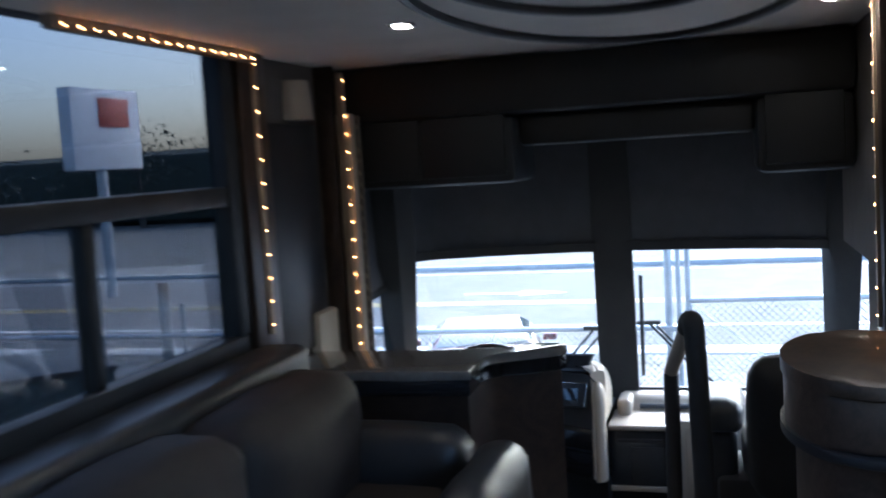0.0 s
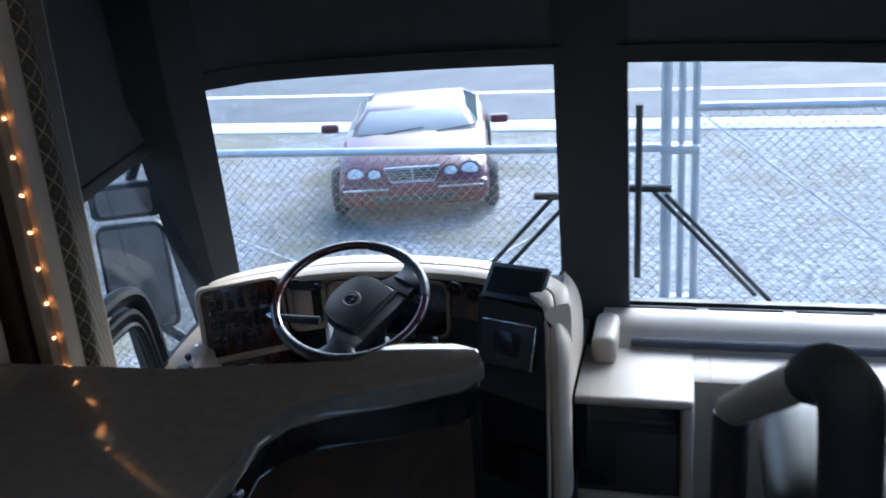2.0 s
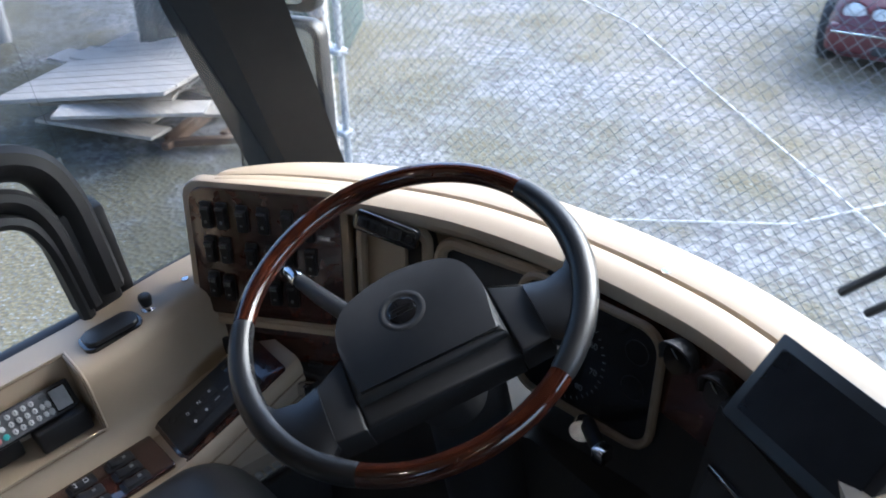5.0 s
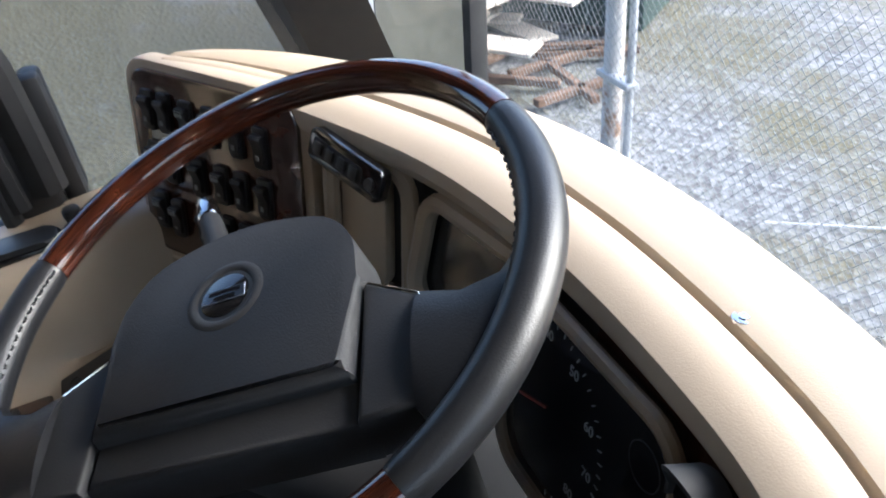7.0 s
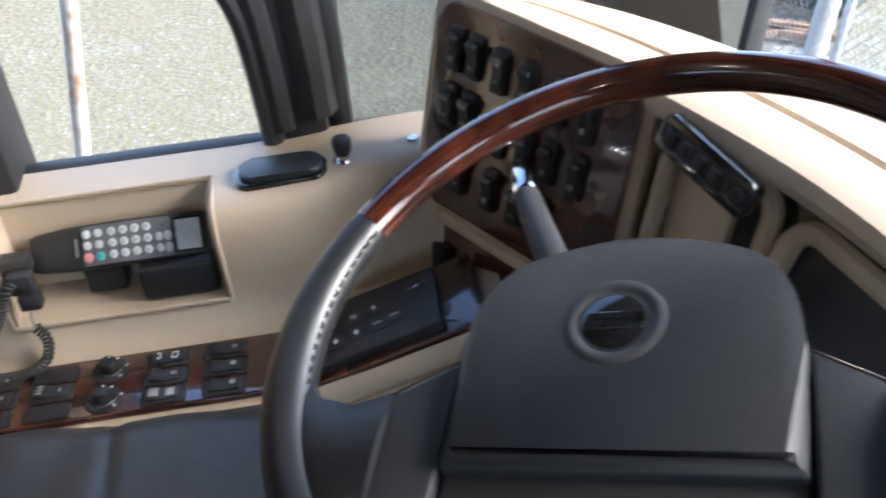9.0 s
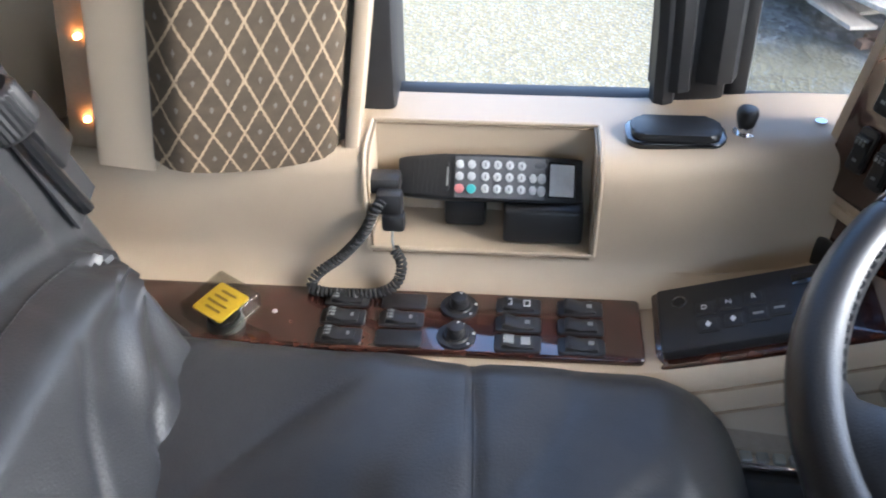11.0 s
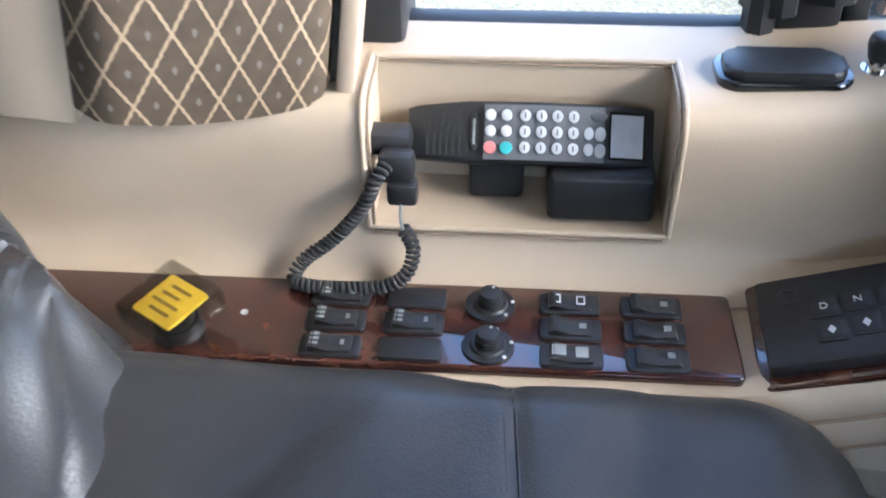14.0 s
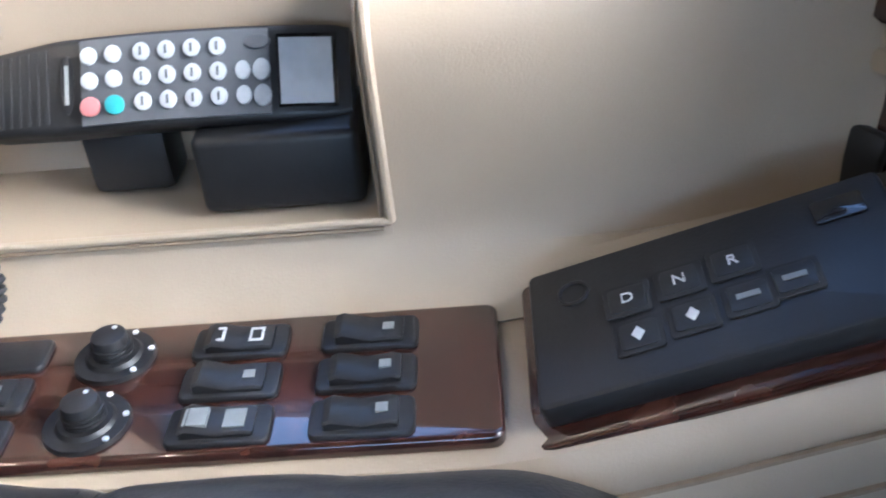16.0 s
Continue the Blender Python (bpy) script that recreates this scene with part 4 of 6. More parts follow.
# a flat sill, a steep padded face and a level shelf for the switches; the phone lies in a notch open to the top
NS0, NS1 = -0.108, 0.130
NB = -1.214


def con_profile(s):
    """Cross-section of the padding at length s: sill, rolled edge, face, cove down to the switch shelf."""
    k = max(0.0, min(1.0, (s - 0.15) / 0.20))
    k = k * k * (3 - 2 * k)
    pts = [(-1.268, 0.275), (-1.24, 0.271), (-1.175, 0.269), (-1.16, 0.2675), (-1.1495, 0.263), (-1.143, 0.255), (-1.1405, 0.243), (-1.141, 0.22), (-1.143, 0.19), (-1.146, 0.165), (-1.1465, 0.15), (-1.144, 0.136), (-1.137, 0.124), (-1.126, 0.115), (-1.112, 0.1085)]
    out = []
    for x, h in pts:
        f = max(0.0, min(1.0, (h - 0.12) / 0.15))
        out.append((x - 0.034 * k * f * (x > -1.2), h + 0.012 * k * (h > 0.24) + 0.03 * k * (h < 0.13)))
    return out


def con_skin(s0, s1, n):
    return [[CON @ Vector((x, s, h)) for x, h in con_profile(s)] for s in (s0 + (s1 - s0) * i / n for i in range(n + 1))]


def padding(rings):
    """A skin 12 mm thick, its back below and behind the visible side."""
    return loft([ring + [p + CON.to_3x3() @ Vector((-0.012 if i > 4 else -0.004, 0, -0.012)) for i, p in reversed(list(enumerate(ring)))] for ring in rings])


for a, b, n in ((-0.50, NS0, 8), (NS1, 0.52, 16)):
    add("padding", padding(con_skin(a, b, n)), BEIGE, cons, "padded beige vinyl face")
# behind and under the notch
for nm, f in (("sill_padding", lambda p: [q for q in p if q[0] < -1.2] + [(NB, 0.2695)]), ("lower_padding", lambda p: [q for q in p if q[1] < 0.155])):
    add(nm, padding([[CON @ Vector((x, s, h)) for x, h in f(con_profile(s))] for s in (NS0, (NS0 + NS1) / 2, NS1)]), BEIGE, cons)
add("niche_back", loft([[CON @ Vector(p) for p in ((NB, s, 0.269), (NB, s, 0.155), (NB - 0.006, s, 0.155), (NB - 0.006, s, 0.268))] for s in (NS0, NS1)]), BEIGE, cons)
add("niche_floor", loft([[CON @ Vector(p) for p in ((-1.1455, s, 0.1525), (NB, s, 0.160), (NB, s, 0.150), (-1.1455, s, 0.1435))] for s in (NS0, NS1)]), BEIGE, cons)
for s in (NS0, NS1):
    add("niche_side", loft([[CON @ Vector((x, q, h)) for x, h in ((-1.1465, 0.15), (-1.146, 0.165), (-1.1405, 0.243), (-1.143, 0.255), (-1.1495, 0.263), (-1.16, 0.2675), (NB, 0.2695), (NB, 0.15))] for q in (s - 0.003, s + 0.003)]), BEIGE, cons)
for s, o in ((NS0, -1), (NS1, 1)):
    edge = [(NB, s, 0.2705), (-1.165, s, 0.2695), (-1.150, s, 0.265), (-1.1415, s, 0.253), (-1.1395, s, 0.238), (-1.142, s, 0.19), (-1.1455, s, 0.153)]
    add("piping", tube([CON @ Vector(p) for p in edge], 0.0024, 8), BEIGE, cons, "raised vinyl piping")
    # darker second piping, which also paints the shadow line along the rim
    add("piping", tube([CON @ Vector((x - 0.001, q - o * 0.0045, h - 0.001)) for x, q, h in edge], 0.0012, 6), PIPING, cons, "thin darker piping with the rim's shadow line painted in")
for x, h in ((NB, 0.2705), (-1.1455, 0.153)):
    add("piping", cyl(CON @ Vector((x, NS0, h)), CON @ Vector((x, NS1, h)), 0.0024, k=10), BEIGE, cons, "raised vinyl piping")
    # same darker piping and painted shadow line, lengthwise
    add("piping", cyl(CON @ Vector((x + 0.001, NS0 + 0.004, h - 0.004)), CON @ Vector((x + 0.001, NS1 - 0.004, h - 0.004)), 0.0011, k=8), PIPING, cons, "thin darker piping with the rim's shadow line painted in")
# shelf under the switch panel and the lower body
low = [(-1.15, 0.1), (-1.126, 0.1065), (-1.03, 0.1065), (-1.022, 0.104), (-1.016, 0.096), (-1.0145, 0.083), (-1.018, 0.072), (-1.0145, 0.062), (-1.018, 0.03), (-1.03, -0.3), (-1.26, -0.3), (-1.26, 0.1)]
rings = []
for s, up in ((-0.5, 0.0), (-0.2, 0.0), (0.1, 0.0), (0.17, 0.0), (0.2, 0.004), (0.26, 0.022), (0.34, 0.046), (0.42, 0.068)):
    rings.append([CON @ Vector((x, s, h + up * (h > -0.1))) for x, h in low])
add("lower_body", loft(rings), BEIGE, cons)
for dh in (0.072, 0.04):
    add("seam", tube([CON @ Vector((-1.0165, s, dh + up)) for s, up in ((-0.5, 0), (0.17, 0), (0.26, 0.022), (0.42, 0.068))], 0.0018, 6), PIPING, cons)
add("rear_body", box((-1.262, -0.62, -0.3), (-1.16, -0.42, 0.26), 0.02, 3, CON), BEIGE, cons)

# ---- walnut switch panel ----
PM = CON @ frame_from((-1.076, 0, 0.1095), (0, 1, 0), (-1, 0, 0))  # x along the console, y towards the window, z up
pan = thing("switch_panel", PM @ Vector((0, 0, 0)), "lacquered burl walnut switch panel on the driver's console", "switch panel")
add("veneer", prism(rounded(-0.42, -0.047, 0.180, 0.047, 0.006), -0.004, 0.005, 0.0028, PM, 4), WALNUT, pan, "glossy burl walnut plate")


def rocker(s, p, kind, parent, m):
    """A rocker switch: bezel, cap and its legend."""
    b = add("switch_bezel", prism(rounded(s - 0.0235, p - 0.0098, s + 0.0235, p + 0.0098, 0.004), 0.002, 0.0085, 0.0022, m, 2), BLACK, parent)
    if kind == "blank":
        b.data.transform(Matrix.Identity(4))
        return b
    up = 0.0045 if kind in ("tilt", "lit") else 0.003
    dn = 0.0 if kind != "flat" else 0.003
    prof = [(-0.0165, 0.008), (-0.0165, 0.0105 + up), (-0.013, 0.0125 + up), (0.0, 0.0112), (0.013, 0.0118 + dn * 0.6), (0.0165, 0.0105 + dn * 0.5), (0.0165, 0.008)]
    ring = [[m @ Vector((s + x, p + q, z)) for x, z in prof] for q in (-0.0072, -0.0064, 0.0064, 0.0072)]
    ring[0] = [m @ Vector((s + x * 0.96, p - 0.0074, z - 0.0012 * (z > 0.009))) for x, z in prof]
    ring[3] = [m @ Vector((s + x * 0.96, p + 0.0074, z - 0.0012 * (z > 0.009))) for x, z in prof]
    cap = add("rocker", loft(ring), BLACK, parent, "black rocker cap")
    if kind == "lit":
        for q in (-0.004, 0.0, 0.004):
            add("legend_bar", box((s - 0.0145, p + q - 0.0012, 0.0158), (s - 0.008, p + q + 0.0012, 0.0167), 0, 2, m), GREYMARK, parent, smooth=False)
        add("legend_bar", box((s + 0.008, p - 0.0022, 0.0118), (s + 0.011, p + 0.0022, 0.0126), 0, 2, m), GREYMARK, parent, smooth=False)
    if kind == "window":
        for x in (-0.0105, 0.0085):
            add("legend_bar", box((s + x - 0.0035, p - 0.0042, 0.0125), (s + x + 0.0035, p + 0.0042, 0.0148 if x < 0 else 0.0128), 0, 2, m), WHITEMARK, parent, smooth=False)
            add("legend_bar", box((s + x - 0.0022, p - 0.0028, 0.0140 if x < 0 else 0.0126), (s + x + 0.0022, p + 0.0024, 0.0151 if x < 0 else 0.0132), 0, 2, m), BLACK, parent, smooth=False)
    if kind in ("tilt", "flat"):
        add("legend_bar", box((s + 0.0065, p - 0.0022, 0.0118), (s + 0.012, p + 0.0022, 0.0126 if kind == "tilt" else 0.0142), 0, 2, m), GREYMARK, parent, smooth=False)
    if kind == "grey":
        add("legend_bar", box((s - 0.0145, p - 0.0045, 0.0125), (s - 0.004, p + 0.0045, 0.0154), 0, 2, m), GREYMARK, parent, smooth=False)
        add("legend_bar", box((s + 0.003, p - 0.0045, 0.0108), (s + 0.0125, p + 0.0045, 0.0128), 0, 2, m), GREYMARK, parent, smooth=False)
    return b


ROWS_P = (0.026, -0.003, -0.032)
for s, kinds in ((-0.1265, ("lit", "lit", "lit")), (-0.066, ("blank", "lit", "blank")), (0.054, ("window", "tilt", "grey")), (0.1175, ("tilt", "flat", "flat"))):
    for p, k in zip(ROWS_P, kinds):
        rocker(0, 0, k, pan, PM @ Matrix.Translation((s, p, 0.002)) @ Matrix.Diagonal((1, 1.22, 0.72, 1)))
for p in (0.0215, -0.0245):
    d = add("dial", join(cyl(PM @ Vector((-0.008, p, 0.003)), PM @ Vector((-0.008, p, 0.0075)), 0.0205, 0.0195, 32), cyl(PM @ Vector((-0.008, p, 0.0075)), PM @ Vector((-0.008, p, 0.0095)), 0.014, 0.0125, 28)), BLACK, pan, "round dimmer dial")
    add("knob", join(*[cyl(PM @ Vector((-0.008, p, 0.0095 + 0.0022 * i)), PM @ Vector((-0.008, p, 0.0112 + 0.0022 * i)), 0.0098, k=24, bevel=0.0004) for i in range(3)],
                     cyl(PM @ Vector((-0.008, p, 0.009)), PM @ Vector((-0.008, p, 0.0205)), 0.0090, 0.0086, 24, 0.0012)), BLACK, pan, "ridged knob")
    for a in (70, 10, -45):
        x, y = -0.008 + 0.0178 * math.cos(radians(a)), p + 0.0178 * math.sin(radians(a))
        add("mark", cyl(PM @ Vector((x, y, 0.0070)), PM @ Vector((x, y, 0.0084)), 0.0015, k=10), WHITEMARK, pan, smooth=False)
    add("mark", cyl(PM @ Vector((-0.006, p + 0.005, 0.0202)), PM @ Vector((-0.006, p + 0.005, 0.0209)), 0.0013, k=10), WHITEMARK, pan, smooth=False)
add("screw", cyl(PM @ Vector((-0.2, 0.002, 0.004)), PM @ Vector((-0.2, 0.002, 0.006)), 0.003, k=12), RUST, pan)

# parking-brake control with its yellow card under a clear guard
YM = CON @ frame_from((-1.052, -0.246, 0.147), (0.52, 0.85, -0.05), (-0.85, 0.52, 0.1))
brk = thing("brake_control", PM @ Vector((-0.246, -0.02, 0)), "yellow parking-brake card under a clear plastic guard", "brake control")
add("card", prism(rounded(-0.020, -0.021, 0.020, 0.021, 0.003), -0.003, 0.0, 0.0008, YM), YELLOW, brk, "yellow printed card")
for y, x0, x1 in ((0.012, -0.010, 0.010), (0.004, -0.012, 0.006), (-0.004, -0.014, 0.012), (-0.012, -0.009, 0.011)):
    add("print_bar", box((x0, y - 0.0014, 0.0), (x1, y + 0.0014, 0.0005), 0, 2, YM), YELLOWMARK, brk, smooth=False)
add("valve", join(cyl(YM @ Vector((0, 0, -0.003)), YM @ Vector((0, 0, -0.02)), 0.019, 0.014, 24), cyl(YM @ Vector((0, 0, -0.02)), YM @ Vector((0, 0, -0.034)), 0.017, 0.02, 24)), BLACK, brk, "black valve knob")
add("guard", prism(rounded(-0.028, -0.029, 0.028, 0.029, 0.004), 0.0045, 0.0065, 0.0008, YM), CLEAR, brk, "clear plastic guard").visible_shadow = False
for a in ((-0.028, -0.029, 0.028, -0.0265), (-0.028, 0.0265, 0.028, 0.029), (-0.028, -0.0265, -0.0255, 0.0265), (0.0255, -0.0265, 0.028, 0.0265)):
    add("guard_side", box((a[0], a[1], -0.014), (a[2], a[3], 0.0045), 0.0006, 1, YM), CLEAR, brk).visible_shadow = False

# ---- gear selector ----
GB = CON @ Vector((-1.037, 0.199, 0.121))
GT, GR = CON @ Vector((-1.1132, 0.185, 0.124)), GB + CON.to_3x3() @ Vector((0.008, 0.148, 0.05))
GM = frame_from(GB, GR - GB, GT - GB)
gl, gw = (GR - GB).length, 0.077
gear = thing("gear_selector", GM @ Vector((gl / 2, gw / 2, -0.01)), "black push-button gear selector pad on a walnut plate", "gear selector")
add("plate", prism(rounded(-0.012, -0.014, gl + 0.045, gw + 0.016, 0.006), -0.016, -0.009, 0.002, GM, 2), WALNUT, gear, "glossy walnut plate")
add("housing", prism(rounded(-0.004, -0.004, gl + 0.004, gw + 0.004, 0.004), -0.010, 0.004, 0.0025, GM, 2), BLACK, gear)
add("emblem", tube([GM @ Vector((0.018 + 0.007 * math.cos(2 * math.pi * i / 20), 0.06 + 0.007 * math.sin(2 * math.pi * i / 20), 0.004)) for i in range(20)], 0.0012, 6, True), BLACK, gear)
keys = (("D", 0.042, 0.045), ("N", 0.066, 0.047), ("R", 0.090, 0.049), ("up", 0.044, 0.022), ("down", 0.068, 0.024), ("mode", 0.092, 0.026), ("none", 0.112, 0.029))
for nm, x, y in keys:
    add("key_well", prism(rounded(x - 0.0108, y - 0.0098, x + 0.0108, y + 0.0098, 0.002), 0.0042, 0.0052, 0.0004, GM), MATT, gear)
    add("key", prism(rounded(x - 0.0085, y - 0.0075, x + 0.0085, y + 0.0075, 0.002), 0.005, 0.0058, 0.0004, GM), BLACK, gear, "square push key")
    tm = GM @ Matrix.Translation((x, y, 0.006))
    if nm in "DNR":
        words("letter", nm, 0.0085, tm, WHITEMARK, gear)
    elif nm in ("up", "down"):
        add("arrow", prism([(0, 0.0042), (-0.003, 0), (0, -0.0042), (0.003, 0)], 0, 0.0004, 0, tm), WHITEMARK, gear, smooth=False)
    else:
        add("legend_bar", box((-0.005, -0.0015, 0), (0.005, 0.0015, 0.0004), 0, 2, tm), GREYMARK, gear, smooth=False)
add("display", prism(rounded(0.128, 0.056, 0.150, 0.070, 0.002), 0.0042, 0.005, 0.0003, GM), SCREEN, gear)

# ---- handset in the niche ----
PH = frame_from(CON @ Vector((-1.177, 0.018, 0.226)), CON.to_3x3() @ Vector((0.0, 1, 0.0)), CON.to_3x3() @ Vector((-0.62, 0, 0.78)))
tel = thing("car_telephone", CON @ Vector((-1.2, 0.0, 0.17)), "black corded car telephone handset lying in a padded niche", "telephone")
PL = 0.097


def bow(x):
    return -0.014 * (x / PL) ** 2


pr = []
for i in range(25):
    x = -PL + 2 * PL * i / 24
    w = 0.0245 - 0.004 * max(0, (-x - 0.05) / 0.05)
    th = 0.020 if x > -0.05 else 0.020 + 0.004 * (-x - 0.05) / 0.05
    r = 0.004 if abs(x) < PL - 0.004 else 0.001
    sec = rounded(-w + (0.0015 if i in (0, 24) else 0), -th, w - (0.0015 if i in (0, 24) else 0), 0, 0.0045, 4)
    pr.append([PH @ Vector((x, a, b + bow(x))) for a, b in sec])
add("handset", loft(pr), BLACK, tel, "curved black handset")


def on_phone(x0, y0, x1, y1, r, z0, z1, n=6):
    """A thin plate that follows the handset's bowed face."""
    sec = []
    for i in range(n + 1):
        x = x0 + (x1 - x0) * i / n
        sec.append([PH @ Vector((x, y, z + bow(x))) for y, z in ((y0, z0), (y1, z0), (y1, z1), (y0, z1))])
    return loft(sec)


add("keypad", on_phone(-0.036, -0.0215, 0.058, 0.0215, 0, -0.001, 0.0012, 10), PHONEGREY, tel, "dark grey keypad plate")
add("screen", on_phone(0.062, -0.0185, 0.0905, 0.0185, 0, -0.001, 0.0012), GLOSS, tel, "glossy display window")
# display plate, pale from the reflection put into its colour
add("display", on_phone(0.063, -0.017, 0.0885, 0.0165, 0, 0.0012, 0.0015), LCD, tel, "liquid-crystal display with its bright reflection painted in")


def keytop(x, y, w, h, material, nm="key"):
    m2 = PH @ Matrix.Translation((x, y, bow(x)))
    bm = prism([(w * math.cos(2 * math.pi * i / 18), h * math.sin(2 * math.pi * i / 18)) for i in range(18)], 0.0008, 0.0034, 0.0008, m2, 2)
    k = add(nm, bm, material, tel)
    return k


for i in range(4):
    for j in range(3):
        x, y = -0.004 + 0.0125 * i, 0.013 - 0.0125 * j
        keytop(x, y, 0.0042, 0.0046, KEY)
        add("legend_bar", box((-0.0006, -0.0022, 0.0034), (0.0006, 0.0022, 0.0037), 0, 2, PH @ Matrix.Translation((x, y, bow(x)))), PHONEGREY, tel, smooth=False)
for i in range(2):
    for j in range(2):
        keytop(-0.031 + 0.0125 * i, 0.013 - 0.0125 * j, 0.0042, 0.0045, KEY)
keytop(-0.031, -0.0125, 0.005, 0.005, KEYRED)
keytop(-0.0185, -0.0125, 0.005, 0.005, KEYTEAL)
keytop(0.0455, 0.0005, 0.0038, 0.0048, KEY)
keytop(0.0455, -0.0120, 0.0038, 0.0048, KEY)
keytop(0.0545, 0.0005, 0.0044, 0.0056, KEY)
keytop(0.0545, -0.0125, 0.0044, 0.0056, KEY)
keytop(0.053, 0.0145, 0.0065, 0.0036, PHONEGREY)
for i in range(6):
    x = -0.082 + i * 0.0052
    add("speaker_slot", on_phone(x, -0.0185, x + 0.002, 0.0185, 0, -0.0005, 0.0004, 2), MATT, tel, smooth=False)
add("badge", prism([(0.0035 * math.cos(2 * math.pi * i / 20), 0.015 * math.sin(2 * math.pi * i / 20)) for i in range(20)], -0.0005, 0.0008, 0.0003, PH @ Matrix.Translation((-0.0435, 0, bow(-0.0435)))), BLACK, tel)
add("badge_bar", box((-0.0012, -0.010, 0.0008), (0.0008, 0.010, 0.0011), 0, 2, PH @ Matrix.Translation((-0.0435, 0, bow(-0.0435)))), GREYMARK, tel, smooth=False)
add("cradle", box((-1.212, 0.034, 0.157), (-1.156, 0.118, 0.2), 0.005, 3, CON), BLACK, tel, "black cradle under the handset")
add("hook", box((-1.212, -0.03, 0.16), (-1.18, 0.015, 0.205), 0.005, 2, CON), BLACK, tel)
add("plug", box((-1.184, -0.110, 0.210), (-1.160, -0.074, 0.230), 0.005, 2, CON), BLACK, tel)
add("clip", join(box((-1.160, -0.098, 0.196), (-1.142, -0.070, 0.222), 0.005, 2, CON), box((-1.156, -0.092, 0.178), (-1.138, -0.068, 0.198), 0.004, 2, CON)), BLACK, tel, "black cord clip")
loop = smooth_path([(-1.15, -0.088, 0.215), (-1.135, -0.098, 0.207), (-1.130, -0.110, 0.182), (-1.128, -0.134, 0.153), (-1.122, -0.160, 0.133), (-1.114, -0.167, 0.121), (-1.108, -0.156, 0.1195), (-1.106, -0.130, 0.1195), (-1.110, -0.094, 0.1195), (-1.117, -0.076, 0.128), (-1.127, -0.071, 0.146), (-1.131, -0.079, 0.163)], 14)
coil = []
acc = 0.0
for i in range(len(loop) * 12 - 12):
    a, b = loop[i // 12], loop[min(i // 12 + 1, len(loop) - 1)]
    p = a.lerp(b, (i % 12) / 12)
    d = (b - a).normalized() if (b - a).length > 1e-7 else Vector((0, 1, 0))
    s1 = d.orthogonal().normalized() if i == 0 else (s1 - d * s1.dot(d)).normalized()
    s2 = d.cross(s1)
    acc += (b - a).length / 12
    t = 2 * math.pi * acc / 0.0046
    coil.append(CON @ (p + 0.0046 * (math.cos(t) * s1 + math.sin(t) * s2)))
add("coiled_cord", tube(coil, 0.0018, 6), MATT, tel, "tightly coiled black cord")
add("wire", tube([CON @ Vector(p) for p in ((-1.131, -0.079, 0.161), (-1.134, -0.081, 0.172), (-1.142, -0.081, 0.184))], 0.0014, 6), GREYMARK, tel)

# ---- sill fittings ----
ash = thing("ashtray", CON @ Vector((-1.226, 0.21, 0.284)), "black flip-lid ashtray set into the window sill", "ashtray")
AM = CON @ frame_from((-1.198, 0.205, 0.272), (0, 1, 0), (-1, 0, 0.0))
add("bezel", prism(rounded(-0.05, -0.026, 0.05, 0.026, 0.016, 7), -0.006, 0.004, 0.002, AM, 3), GLOSS, ash)
add("lid", prism(rounded(-0.045, -0.021, 0.045, 0.021, 0.013, 7), 0.003, 0.011, 0.004, AM, 3), BLACK, ash)
knob = thing("pull_knob", CON @ Vector((-1.206, 0.274, 0.284)), "small black pull knob with a chrome collar on the sill", "knob")
KN = CON @ Matrix.Translation((-1.2, 0.274, 0.0))
add("collar", join(cyl(KN @ Vector((0, 0, 0.268)), KN @ Vector((0, 0, 0.277)), 0.0135, 0.012), cyl(KN @ Vector((0, 0, 0.277)), KN @ Vector((0, 0, 0.284)), 0.008)), CHROME, knob, "chrome collar")
add("cap", join(cyl(KN @ Vector((0, 0, 0.284)), KN @ Vector((0, 0, 0.298)), 0.0085, 0.0115, 20, 0.002), cyl(KN @ Vector((0, 0, 0.297)), KN @ Vector((0, 0, 0.304)), 0.0115, 0.0095, 20, 0.002)), BLACK, knob)
tagged(part("sill_screw", cyl(CON @ Vector((-1.216, 0.352, 0.276)), CON @ Vector((-1.216, 0.352, 0.2835)), 0.006, k=16), CHROME), "chrome screw cap on the window sill", "screw")

# ---- fabric panel beside the window ----
cur = thing("fabric_panel", (-1.19, 4.45, 0.2), "padded brown lattice-pattern fabric panel beside the driver's window", "fabric panel")


def fab(s, z):
    """The panel's swollen front: s across, z up."""
    bulge = 0.030 * (1 - abs(2 * s - 1) ** 10) * (1 - 0.35 * max(0.0, 1 - (z - 0.24) / 0.1) ** 2)
    a, b = Vector((-1.09, 4.37, z)), Vector((-1.158, 4.542, z))
    nrm = Vector((0.93, 0.37, 0))
    return a.lerp(b, s) + nrm * (bulge - 0.005)


bm = bmesh.new()
uvl = bm.loops.layers.uv.new("UVMap")
NU, NV = 16, 60
g = [[bm.verts.new(fab(i / NU, 0.24 + (j / NV) ** 1.6 * 1.7 + 0.012 * (1 - min(1, j / 3)) * (2 * i / NU - 1) ** 2 - 0.02 * (1 - min(1, j / 2)) * 0)) for j in range(NV + 1)] for i in range(NU + 1)]
for i in range(NU):
    for j in range(NV):
        f = bm.faces.new((g[i][j], g[i + 1][j], g[i + 1][j + 1], g[i][j + 1]))
        for lp in f.loops:
            c = lp.vert.co
            lp[uvl].uv = ((c - Vector((-1.09, 4.37, c.z))).length, c.z)
add("cloth", bm, FABRIC, cur, "brown and gold lattice cloth")
add("backing", loft([[(-1.095, 4.367, z), (-1.162, 4.545, z), (-1.255, 4.54, z), (-1.255, 4.365, z)] for z in (0.252, 1.95)]), TAUPE, cur)
